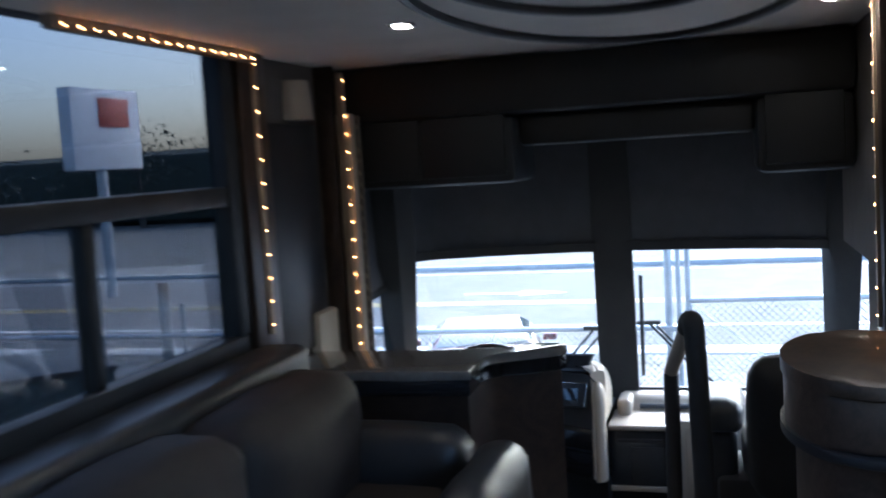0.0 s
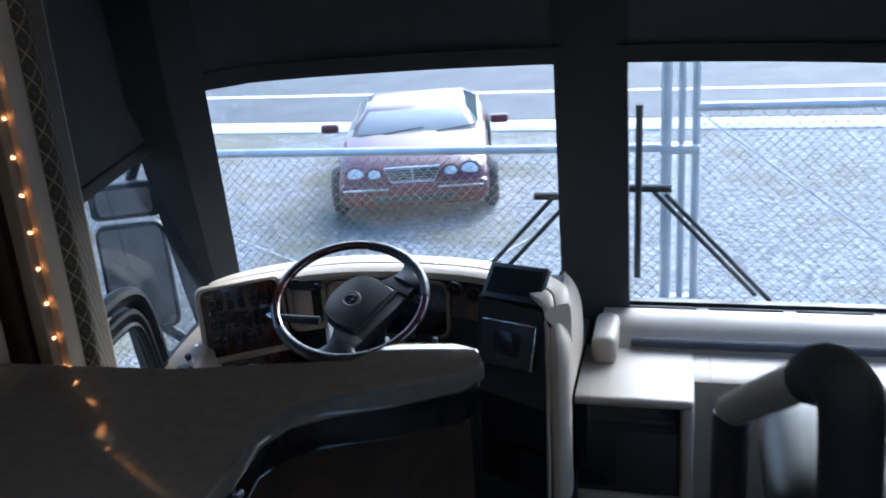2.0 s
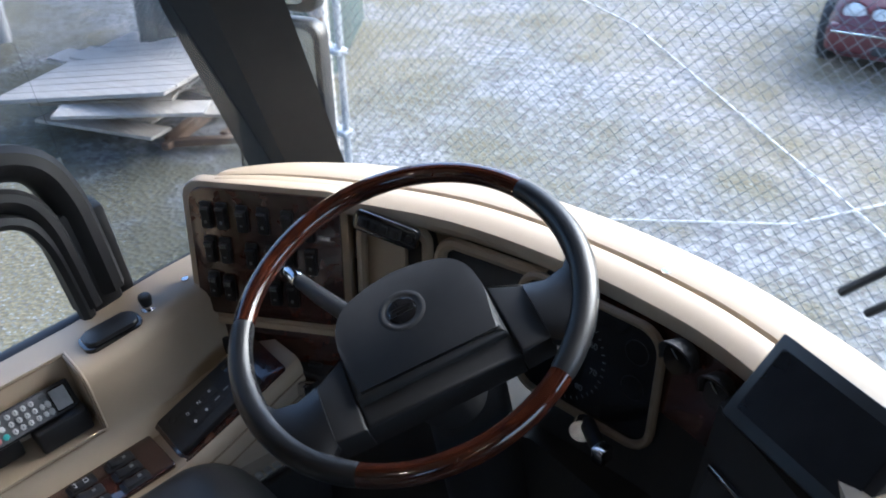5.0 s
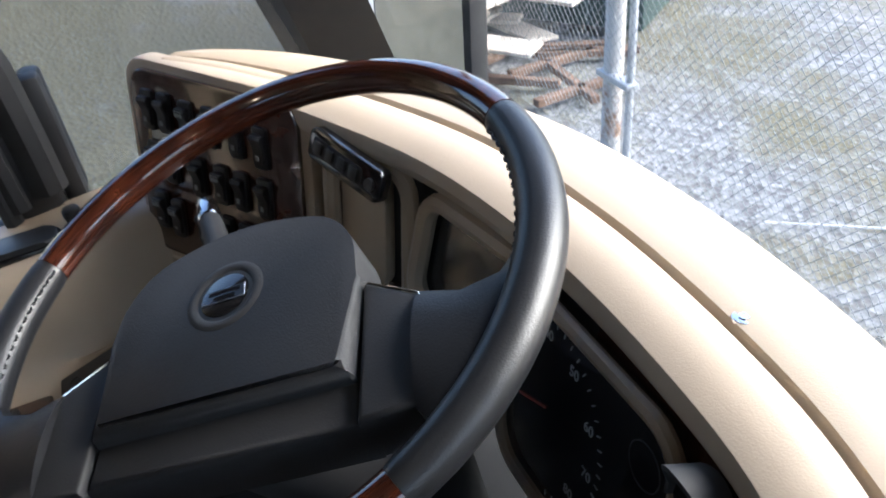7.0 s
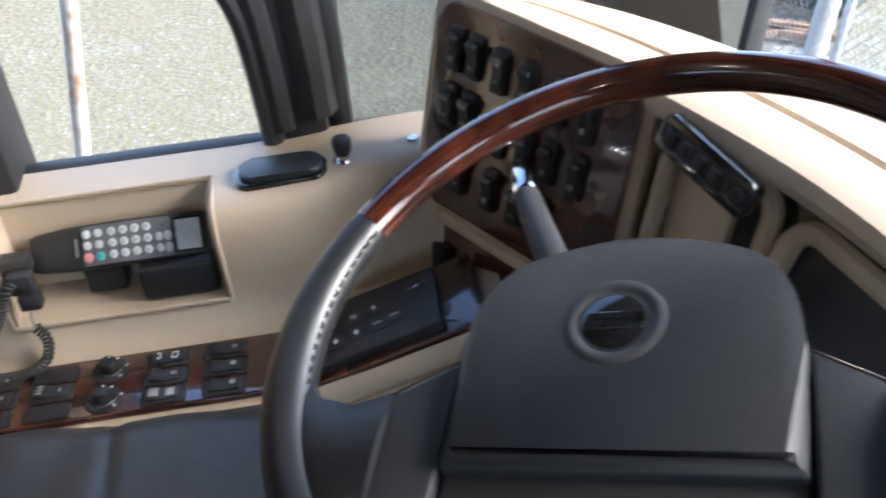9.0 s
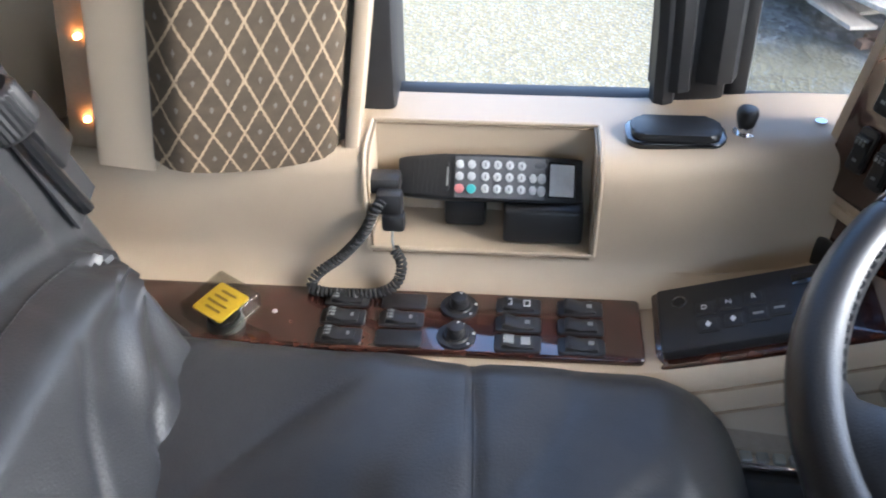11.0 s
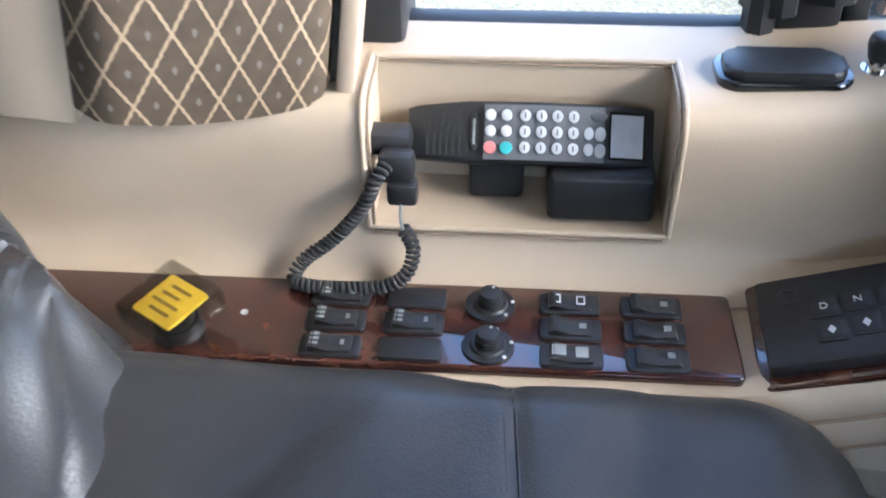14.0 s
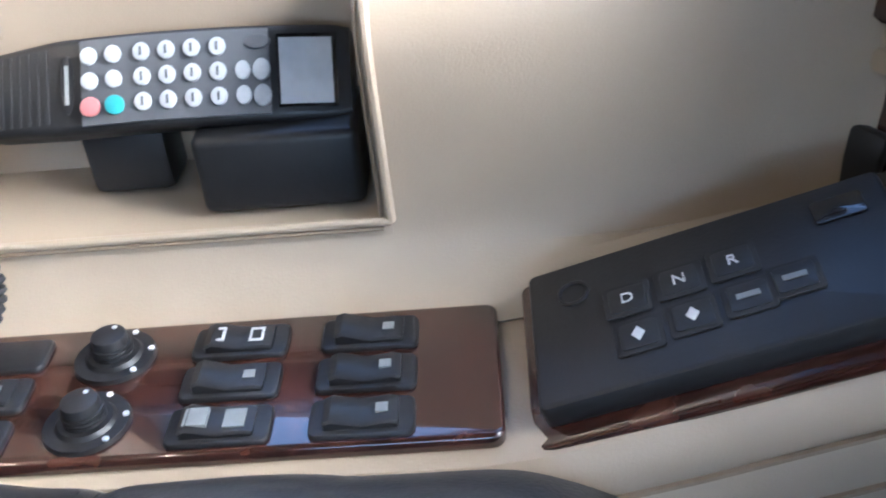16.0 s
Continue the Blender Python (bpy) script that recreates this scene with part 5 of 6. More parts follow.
add("edge_strip", box((-1.262, 4.312, 0.235), (-1.095, 4.369, 1.95), 0.004), BEIGE, cur, "beige edge strip")
add("edge_strip", box((-1.262, 4.545, 0.255), (-1.145, 4.559, 1.95), 0.003), BEIGE, cur, "beige edge strip")
structure("wall_padding", box((-1.262, 4.02, -0.35), (-1.2, 4.255, 1.0), 0.02), BEIGE, "beige padded cockpit side wall behind the seat", "wall")
grl = thing("speaker_grille", (-1.19, 4.2, 0.42), "black perforated speaker grille in the side wall", "speaker grille")
add("mesh", prism(rounded(-0.075, -0.05, 0.03, 0.05, 0.02), 0, 0.008, 0.003, frame_from((-1.2, 4.2, 0.42), (0, 1, -0.15), (0, 0.15, 1))), BLACK, grl)
for i in range(12):
    for j in range(8):
        c = frame_from((-1.2, 4.2, 0.42), (0, 1, -0.15), (0, 0.15, 1)) @ Vector((-0.066 + i * 0.0078 + (j % 2) * 0.0039, -0.04 + j * 0.011, 0.008))
        add("hole", cyl(c, c + Vector((0.0006, 0, 0)), 0.0022, k=6), RUST, grl, smooth=False)

# ---- dashboard ----
dash = thing("dashboard", (-0.6, 5.3, -0.35), "curved beige dashboard hood over a dark instrument panel", "dashboard")
INN = smooth_path([(-1.128, 5.045, 0), (-1.112, 5.075, 0), (-1.04, 5.125, 0), (-0.93, 5.185, 0), (-0.78, 5.248, 0), (-0.62, 5.276, 0), (-0.46, 5.278, 0), (-0.33, 5.262, 0), (-0.2, 5.21, 0), (-0.09, 5.11, 0), (-0.06, 5.03, 0)], 6)
OUT = smooth_path([(-1.15, 5.06, 0), (-1.145, 5.13, 0), (-1.09, 5.225, 0), (-0.97, 5.325, 0), (-0.80, 5.402, 0), (-0.62, 5.428, 0), (-0.44, 5.425, 0), (-0.3, 5.40, 0), (-0.13, 5.34, 0), (-0.02, 5.22, 0), (0.0, 5.05, 0)], 6)
NP = len(INN)


def crest(i):
    t = i / (NP - 1)
    e = min(1.0, t / 0.09, (1 - t) / 0.10)
    drop = 0.085 * (1 - e) ** 2
    return 0.516 - 0.02 * t - drop


def hood(i):
    a, b = INN[i], OUT[i]
    z = crest(i)
    pts = [(0.05, -0.032), (0.0, -0.028), (-0.025, -0.018), (-0.005, -0.006), (0.08, 0.000), (0.20, 0.004), (0.31, 0.003), (0.36, -0.001), (0.385, -0.009), (0.41, 0.001), (0.50, 0.004), (0.86, -0.001), (0.97, -0.012), (1.02, -0.05), (1.02, -0.2), (0.6, -0.2), (0.3, -0.06)]
    return [Vector((a.x + (b.x - a.x) * k, a.y + (b.y - a.y) * k, z + h)) for k, h in pts]


add("hood", loft([hood(i) for i in range(NP - 3)]), BEIGE, dash, "padded beige hood with a sewn groove")
scr = Vector((-0.4655, 5.347, 0.5065))
add("screw", join(cyl(scr - Vector((0, 0, 0.01)), scr, 0.0085, k=20, bevel=0.001), cyl(scr, scr + Vector((0, 0, 0.001)), 0.004, k=12)), CHROME, dash, "recessed screw cap")

# dark fascia below the hood, in facets along the curve
def facia(i0, i1, z0, z1, push=0.012, bulk=0.05):
    rings = []
    for i in range(i0, i1 + 1):
        a, b = INN[i], OUT[i]
        d = (b - a).normalized()
        za = crest(i) + z1
        p, q = a + d * push, a + d * (push + bulk)
        lean = d * -0.04 * 0
        rings.append([Vector((p.x, p.y, za)), Vector((p.x, p.y, z0)) - d * 0.03, Vector((q.x, q.y, z0)), Vector((q.x, q.y, za))])
    return loft(rings)


add("facia", facia(30, NP - 8, 0.05, -0.04), MATT, dash, "black instrument facia")
add("facia", facia(6, 22, 0.05, -0.15, 0.05), MATT, dash)
add("underdash", loft([[(x0, 5.02 + dy, z) for x0, dy in ((-1.2, 0.0), (-1.05, 0.06), (-0.6, 0.22), (-0.2, 0.16), (0.0, 0.05), (0.0, 0.6), (-1.2, 0.6))] for z in (-0.35, 0.05, 0.2)]), MATT, dash)

# switch panel at the left end, angled to the driver
TL, BL = Vector((-1.112, 5.068, 0.500)), Vector((-1.142, 5.028, 0.285))
LX = Vector((0.84, 0.54, 0.0)).normalized()
LM = frame_from(BL, LX, TL - BL)
LH = (TL - BL).length
lp = thing("dash_switch_panel", BL, "burl walnut dash panel with rows of black rocker switches", "switch panel")
add("surround", prism(rounded(-0.014, -0.012, 0.262, LH + 0.012, 0.03), -0.03, -0.002, 0.004, LM), BEIGE, lp, "beige surround")
add("veneer", prism(rounded(0.0, 0.0, 0.25, LH + 0.002, 0.024, 6), -0.006, 0.003, 0.002, LM), WALNUT, lp, "dark burl walnut plate")
RV = LM @ Matrix.Rotation(radians(90), 4, "Z")
for gx, gy, k in ((0.03, 0.178, "tilt"), (0.056, 0.178, "tilt"), (0.09, 0.176, "lit"), (0.125, 0.176, "tilt"), (0.165, 0.174, "tilt"), (0.2, 0.17, "tilt"),
                  (0.03, 0.118, "lit"), (0.056, 0.118, "lit"), (0.10, 0.112, "tilt"), (0.135, 0.112, "lit"), (0.165, 0.112, "tilt"), (0.2, 0.112, "tilt"),
                  (0.03, 0.055, "lit"), (0.056, 0.05, "lit"), (0.10, 0.05, "tilt"), (0.135, 0.05, "lit"), (0.165, 0.05, "tilt")):
    rocker(0, 0, k, lp, LM @ Matrix.Translation((gx, gy, 0.0)) @ Matrix.Rotation(radians(-90), 4, "Z"))

lower = thing("lower_dash_panel", BL + Vector((0, 0, -0.1)), "dark panel with small switches under the dash", "switch panel")
LM2 = LM @ Matrix.Translation((0, -0.13, -0.008))
add("plate", prism(rounded(0.0, 0.0, 0.25, 0.105, 0.008), -0.02, 0.0, 0.002, LM2), WALNUT, lower)
add("trim_bar", box((-0.004, 0.106, -0.02), (0.256, 0.118, 0.008), 0.003, 2, LM2), BEIGE, lower, "beige divider")
for gx, gy in ((0.035, 0.06), (0.07, 0.04), (0.15, 0.03), (0.19, 0.03)):
    add("switch", box((gx - 0.012, gy - 0.02, 0), (gx + 0.012, gy + 0.02, 0.01), 0.003, 2, LM2), BLACK, lower)
add("key_cap", cyl(LM2 @ Vector((0.10, 0.045, 0)), LM2 @ Vector((0.10, 0.045, 0.012)), 0.012, k=20), CHROME, lower)
ctl = thing("floor_control", (-1.0, 5.02, 0.02), "bright metal lever control beside the seat base", "control")
add("base", box((-0.985, 4.93, -0.35), (-0.925, 5.1, 0.07), 0.01), MATT, ctl)
add("plate", box((-0.982, 4.95, 0.07), (-0.93, 5.095, 0.084), 0.005, 3), CHROME, ctl, "bright metal plate")
add("button", cyl((-0.957, 5.06, 0.084), (-0.957, 5.06, 0.096), 0.014, 0.012, 20), CHROME, ctl)
for i in range(4):
    add("key", box((-0.948, 4.965 + i * 0.017, 0.084), (-0.936, 4.977 + i * 0.017, 0.088), 0.002, 2), GREYMARK, ctl)
add("lever", box((-0.99, 5.08, 0.165), (-0.95, 5.115, 0.195), 0.006, 2), CHROME, ctl)
add("lever_stem", cyl((-0.97, 5.1, 0.17), (-0.97, 5.16, 0.1), 0.008, k=10), BLACK, ctl)

# button strip and open cubbies next to it
pod = thing("button_strip", (-0.86, 5.22, 0.5), "black strip of five round buttons under the dash hood", "button strip")
BM = frame_from(Vector((-0.862, 5.203, 0.475)), Vector((0.94, 0.34, -0.16)), Vector((0.1, 0.28, 0.95)))
add("frame", prism(rounded(-0.054, -0.017, 0.054, 0.017, 0.009), -0.006, 0.008, 0.003, BM), GLOSS, pod)
add("recess", prism(rounded(-0.046, -0.009, 0.028, 0.009, 0.004), 0.007, 0.0085, 0.0004, BM), MATT, pod)
for i in range(4):
    add("button", box((-0.042 + i * 0.0175, -0.0065, 0.008), (-0.030 + i * 0.0175, 0.0065, 0.0112), 0.002, 2, BM), BLACK, pod)
add("button", cyl(BM @ Vector((0.041, 0, 0.006)), BM @ Vector((0.041, 0, 0.0115)), 0.006), BLACK, pod)


def bezel(m, x0, y0, x1, y1, r, w, material, parent, name, label=""):
    add(name, tube([m @ Vector((x, y, 0)) for x, y in rounded(x0, y0, x1, y1, r, 6)], w, 8, True), material, parent, label)


CM1 = frame_from(Vector((-0.915, 5.19, 0.32)), Vector((0.90, 0.42, 0)), Vector((0.02, 0.1, 1)))
bezel(CM1, 0.0, 0.0, 0.11, 0.15, 0.025, 0.009, BEIGE, dash, "cubby_rim", "rounded beige cubby rim")
add("cubby", prism(rounded(0.0, 0.0, 0.11, 0.15, 0.025), -0.05, -0.02, 0, CM1), MATT, dash)
add("cubby_flap", prism(rounded(0.006, 0.006, 0.07, 0.144, 0.02), -0.02, -0.006, 0.002, CM1), BEIGE, dash)
CM2 = frame_from(Vector((-0.80, 5.235, 0.355)), Vector((0.97, 0.22, -0.05)), Vector((0.02, 0.25, 1)))
bezel(CM2, 0.0, 0.0, 0.24, 0.105, 0.025, 0.010, BEIGE, dash, "cubby_rim", "rounded beige cubby rim")
add("cubby", prism(rounded(0.0, 0.0, 0.24, 0.105, 0.025), -0.03, -0.01, 0, CM2), SCREEN, dash, "dark display recess")

# gauge cluster to the right of the wheel
CM3 = frame_from(Vector((-0.645, 5.252, 0.285)), Vector((1, 0.0, 0.0)), Vector((0.0, 0.08, 1)))
clu = thing("gauge_cluster", (-0.52, 5.26, 0.3), "black gauge cluster with a brown rim behind the steering wheel", "gauge cluster")
add("face", prism(rounded(0.0, 0.0, 0.236, 0.185, 0.03), -0.012, -0.002, 0, CM3), GLOSS, clu, "dark glossy dial face")
bezel(CM3, 0.0, 0.0, 0.236, 0.185, 0.035, 0.0065, PIPING, clu, "rim", "brown rounded rim")
for i, tx in enumerate(("40", "50", "60", "70", "80")):
    a = radians(95 - i * 36)
    cx, cy = 0.07 + 0.066 * math.cos(a), 0.092 + 0.066 * math.sin(a)
    words("numeral", tx, 0.013, CM3 @ Matrix.Translation((cx, cy, -0.0015)), GREYMARK, clu)
for i in range(25):
    a = radians(110 - i * 8)
    cx, cy = 0.07 + 0.08 * math.cos(a), 0.092 + 0.08 * math.sin(a)
    add("tick", box((-0.0025, -0.0005, -0.0018), (0.0025, 0.0005, -0.0012), 0, 2, CM3 @ Matrix.Translation((cx, cy, 0)) @ Matrix.Rotation(a, 4, "Z")), GREYMARK, clu, smooth=False)
add("needle", box((0.0, -0.001, -0.0014), (0.045, 0.001, -0.0006), 0, 2, CM3 @ Matrix.Translation((0.07, 0.092, 0)) @ Matrix.Rotation(radians(200), 4, "Z")), SIGNR, clu, "red needle", False)
for cx, cy in ((0.198, 0.14), (0.198, 0.085)):
    add("small_dial", tube([CM3 @ Vector((cx + 0.018 * math.cos(2 * math.pi * i / 24), cy + 0.018 * math.sin(2 * math.pi * i / 24), -0.0018)) for i in range(24)], 0.0006, 5, True), SOFT, clu)


def under_hood(i, depth, lift):
    d = (OUT[i] - INN[i]).normalized()
    return INN[i] + d * (0.008 - 0.02 * depth / 0.15 - lift) + Vector((0, 0, crest(i) - depth))


add("walnut_inset", loft([[under_hood(i, 0.026, 0.0), under_hood(i, 0.15, 0.0), under_hood(i, 0.15, -0.01), under_hood(i, 0.026, -0.01)] for i in range(33, NP - 5)]), WALNUT, dash, "dark walnut inset under the hood")
add("edge_line", tube([under_hood(i, 0.0275, 0.001) for i in range(33, NP - 5)], 0.0011, 6), CHROME, dash, "thin bright edge line")
for c in ((-0.381, 5.262, 0.452), (-0.319, 5.255, 0.437)):
    gz = thing("gauge", c, "small round gauge under a half-round black hood", "gauge", "small gauges")
    c = Vector(c)
    dr = Vector((-0.12, -0.95, 0.28)).normalized()
    gf = frame_from((0, 0, 0), (1, 0, 0), dr.cross(Vector((1, 0, 0)))).to_3x3()
    add("face", cyl(c, c + dr * 0.008, 0.021), GLOSS, gz)
    rings = []
    for i in range(25):
        a = radians(-20 + 220 * i / 24)
        u = gf @ Vector((math.cos(a), math.sin(a), 0))
        reach = 0.010 + 0.020 * max(0.0, math.sin(a))
        rings.append([c + u * 0.0255, c + u * 0.0245 + dr * reach, c + u * 0.0215 + dr * reach, c + u * 0.0215])
    add("hood", loft(rings), MATT, gz, "protruding half-round hood")
    add("needle", box((-0.0006, 0, 0.0082), (0.0006, 0.015, 0.0088), 0, 2, Matrix.Translation(c) @ gf.to_4x4() @ Matrix.Rotation(0.9, 4, "Z")), GREYMARK, gz, smooth=False)
ig = thing("ignition_lever", (-0.47, 5.22, 0.3), "chrome-tipped ignition lever on the facia", "lever")
add("stem", cyl((-0.50, 5.24, 0.29), (-0.44, 5.19, 0.31), 0.011, k=14), BLACK, ig)
add("tip", box((-0.446, 5.175, 0.298), (-0.426, 5.2, 0.322), 0.004), CHROME, ig, "bright square tip")
add("barrel", cyl((-0.51, 5.245, 0.28), (-0.50, 5.225, 0.285), 0.016), CHROME, ig)

# ---- steering wheel ----
WN = Vector((0.0867, -0.4215, 0.9027))
WV = Vector((0.0403, 0.9068, 0.4196))
WU = Vector((0.9954, 0.0, -0.0956))
UPA = radians(155.5)
wu = WU * math.cos(UPA - math.pi / 2) + WV * math.sin(UPA - math.pi / 2)
wv = WU * math.cos(UPA) + WV * math.sin(UPA)
WC = Vector((-0.658, 5.059, 0.496))
WM = Matrix(((wu.x, wv.x, WN.x, WC.x), (wu.y, wv.y, WN.y, WC.y), (wu.z, wv.z, WN.z, WC.z), (0, 0, 0, 1)))
whl = thing("steering_wheel", WC, "turned two-spoke coach steering wheel in burl wood and black leather", "steering wheel")
RR = 0.2265


def arc(a0, a1, n, r=RR, z=0.0):
    return [WM @ Vector((r * math.cos(radians(a0 + (a1 - a0) * i / n)), r * math.sin(radians(a0 + (a1 - a0) * i / n)), z)) for i in range(n + 1)]


# angles from the wheel's own right: wood over the top and at the bottom, leather at the sides
S1, S2 = 25.5, -55.5
add("rim_upper", tube(arc(S1, 180 - S1, 60), 0.0148, 16), RIMWOOD, whl, "burl wood upper rim")
add("rim_lower", tube(arc(180 - S2, 360 + S2, 40), 0.0146, 16), RIMWOOD, whl, "burl wood lower rim")
for a0, a1 in ((S2, S1), (180 - S1, 180 - S2)):
    n = 44
    rs = [0.0152 + 0.0022 * math.sin(math.pi * i / n) for i in range(n + 1)]
    rs[0] = rs[-1] = 0.0142
    side = 1 if a1 < 100 else -1
    sp = add("rim_grip", tube(arc(a0, a1, n), rs, 16), LEATHER2, whl, "black stitched leather grip")
    for i in range(30):
        a = radians(a0 + (a1 - a0) * (0.52 + 0.46 * i / 30 if side > 0 else 0.02 + 0.46 * i / 30))
        c = Vector((RR * math.cos(a), RR * math.sin(a), 0))
        rad = c.normalized()
        tan = Vector((-rad.y, rad.x, 0))
        q = c - rad * 0.0150 + Vector((0, 0, 0.0062))
        add("stitch", box((-0.0022, -0.0008, -0.0008), (0.0022, 0.0008, 0.0008), 0, 2, WM @ frame_from(q, rad * 0.5 + tan * 0.6 * (1 if i % 2 else -1), Vector((0, 0, 1)))), LEATHER2, sp, smooth=False)
for sx in (1, -1):
    # spoke: broad blade that flows into the grip
    A = [(0.140, -0.050), (0.165, -0.058), (0.190, -0.052), (0.2075, -0.030), (0.2205, 0.010), (0.226, 0.02)]
    B = [(0.140, -0.140), (0.150, -0.152), (0.152, -0.168), (0.150, -0.178), (0.146, -0.186), (0.143, -0.190)]
    rings = []
    for i in range(6):
        t = i / 5
        a, b = Vector((*A[i], 0)), Vector((*B[i], 0))
        row = []
        for k in range(9):
            u = k / 8
            p = a.lerp(b, u)
            if t > 0:
                ang = math.atan2(p.y, p.x)
                lim = RR - 0.004
                r = p.length
                tgt = Vector((lim * math.cos(ang), lim * math.sin(ang), 0))
                p = p.lerp(tgt, t ** 1.5)
            row.append(p)
        z1 = [0.004 + 0.010 * math.sin(math.pi * k / 8) ** 0.6 * (1 - 0.55 * t) for k in range(9)]
        z0 = -0.010
        ring = [WM @ Vector((sx * p.x, p.y, z)) for p, z in zip(row, z1)] + [WM @ Vector((sx * p.x, p.y, z0)) for p in reversed(row)]
        rings.append(ring)
    add("spoke", loft(rings), LEATHER2, whl, "broad black spoke")
pad = [(-0.099, -0.025), (-0.093, 0.008), (-0.075, 0.034), (-0.045, 0.047), (0.0, 0.054), (0.045, 0.047), (0.075, 0.034), (0.093, 0.008), (0.099, -0.028), (0.099, -0.107), (-0.101, -0.105)]
pad = [(p.x, p.y) for p in smooth_path([(x, y, 0) for x, y in pad[:9]], 5)] + [(0.0985, -0.105), (0.096, -0.107), (-0.098, -0.105), (-0.1005, -0.102)]
bm = prism(pad, -0.03, 0.013, 0.011, WM, 6, True)
add("hub_pad", bm, SOFT, whl, "grained dark grey horn pad")
add("hub_base", prism([(-0.098, -0.02), (0.098, -0.02), (0.100, -0.138), (-0.102, -0.136)], -0.04, 0.000, 0.006, WM, 3, True), SOFT, whl)
for sx in (1, -1):
    fl = [(0.1005, -0.030), (0.140, -0.052), (0.1475, -0.064), (0.149, -0.132), (0.143, -0.138), (0.1015, -0.140)]
    add("hub_flap", prism([(sx * x, y) for x, y in (fl if sx > 0 else fl[::-1])], -0.035, 0.006, 0.004, WM, 3, True), SOFT, whl, "smooth grey side flap")
    add("edge_line", tube([WM @ Vector((sx * x, y, 0.0055)) for x, y in fl[:4]], 0.0009, 6), CHROME, whl)
add("hub_under", cyl(WM @ Vector((0, -0.05, -0.012)), WM @ Vector((0, -0.05, -0.15)), 0.085, 0.05, 24), MATT, whl, "black steering column boss")
bc = Vector((-0.006, -0.010, 0.0125))
add("badge_ring", loft([[WM @ (bc + Vector((r * math.cos(2 * math.pi * i / 48), r * math.sin(2 * math.pi * i / 48), z))) for i in range(48)] for r, z in ((0.032, 0.0), (0.0285, 0.0016), (0.0255, 0.0019), (0.0225, 0.0006), (0.02, -0.001))], caps=False), SOFT, whl, "dished badge recess")
bd = add("badge", cyl(WM @ (bc + Vector((0, 0, -0.004))), WM @ (bc + Vector((0, 0, 0.0012))), 0.0195, k=32, bevel=0.001), GLOSS, whl, "round black badge")
add("badge_plate", prism([(-0.0175, -0.006), (0.0175, -0.006), (0.0165, 0.006), (-0.0165, 0.006)], 0.0012, 0.0020, 0.0003, WM @ Matrix.Translation(bc)), CHROME, bd, "silver badge plate", False)
add("badge_bar", box((-0.0125, 0.0008, 0.002), (0.0125, 0.0040, 0.0024), 0, 2, WM @ Matrix.Translation(bc)), GLOSS, bd, smooth=False)
add("badge_bar", box((-0.008, -0.0042, 0.002), (0.009, -0.0010, 0.0024), 0, 2, WM @ Matrix.Translation(bc)), GLOSS, bd, smooth=False)
stalk = thing("column_stalk", (-0.8, 5.08, 0.42), "dark grey column stalk with a silver tip", "stalk")
add("shaft", loft([[Vector(c) + Vector((0.0, r * math.cos(2 * math.pi * i / 12), r * math.sin(2 * math.pi * i / 12))) for i in range(12)] for c, r in (((-0.77, 5.07, 0.415), 0.014), ((-0.86, 5.07, 0.418), 0.013), ((-0.912, 5.072, 0.421), 0.011))]), SOFT, stalk)
add("tip", cyl((-0.912, 5.072, 0.421), (-0.946, 5.075, 0.425), 0.0125, 0.010, 16, 0.003), CHROME, stalk, "silver-grey twist tip")
col = thing("steering_column", (-0.66, 5.15, -0.35), "black steering column rising from the cockpit floor", "steering column")
add("tube", cyl((-0.66, 5.15, 0.36), (-0.66, 5.3, -0.34), 0.06, 0.07, 20), MATT, col)

# ---- centre stack to the right of the driver ----
stack = thing("center_stack", (-0.12, 5.1, -0.35), "dark equipment stack with a rounded beige side", "center stack")
add("body", loft([[(-0.30, 5.20 + dy, z), (-0.055, 5.07 + dy, z), (-0.055, 5.4, z), (-0.30, 5.4, z)] for z, dy in ((-0.12, -0.10), (0.1, -0.07), (0.3, -0.03), (0.45, 0.02))]), MATT, stack, "black cabinet front")
rings = []
for k in range(15):
    if k < 4:
        z, c = -0.12 + 0.42 * k / 3, 0.0
    else:
        a = radians(90 * (k - 3) / 11 * 0.94)
        z, c = 0.30 + 0.14 * math.sin(a), 1 - math.cos(a)
    rings.append([(x, y, z) for x, y in rounded(-0.075, 4.985 + 0.12 * max(0.0, z) + 0.10 * c, 0.0 - 0.07 * c, 5.46, max(0.008, 0.045 - 0.035 * c), 6)])
add("side_panel", loft(rings), BEIGE, stack, "rounded beige end panel")
add("edge_piping", tube([(-0.062, 4.975, -0.1), (-0.062, 4.995, 0.1), (-0.062, 5.035, 0.3), (-0.066, 5.065, 0.40), (-0.075, 5.11, 0.44)], 0.006, 8), BEIGE, stack)
for z0, z1 in ((0.06, 0.17), (-0.08, 0.04)):
    add("drawer", loft([[(-0.285, 5.098 + (z - 0.1) * 0.2, z), (-0.075, 4.986 + (z - 0.1) * 0.2, z), (-0.075, 5.02, z), (-0.285, 5.13, z)] for z in (z0, z1)]), GLOSS, stack, "dark drawer front")
rad = thing("radio_unit", (-0.19, 5.1, 0.31), "silver-edged radio navigation unit tilted to the driver", "radio")
RM = frame_from(Vector((-0.278, 5.182, 0.392)), Vector((0.18, -0.092, 0.02)), Vector((-0.02, 0.11, 0.2)))
RW, RHt = 0.203, 0.135
add("body", prism(rounded(0, -RHt, RW, 0, 0.004), -0.06, 0.002, 0.002, RM), BLACK, rad)
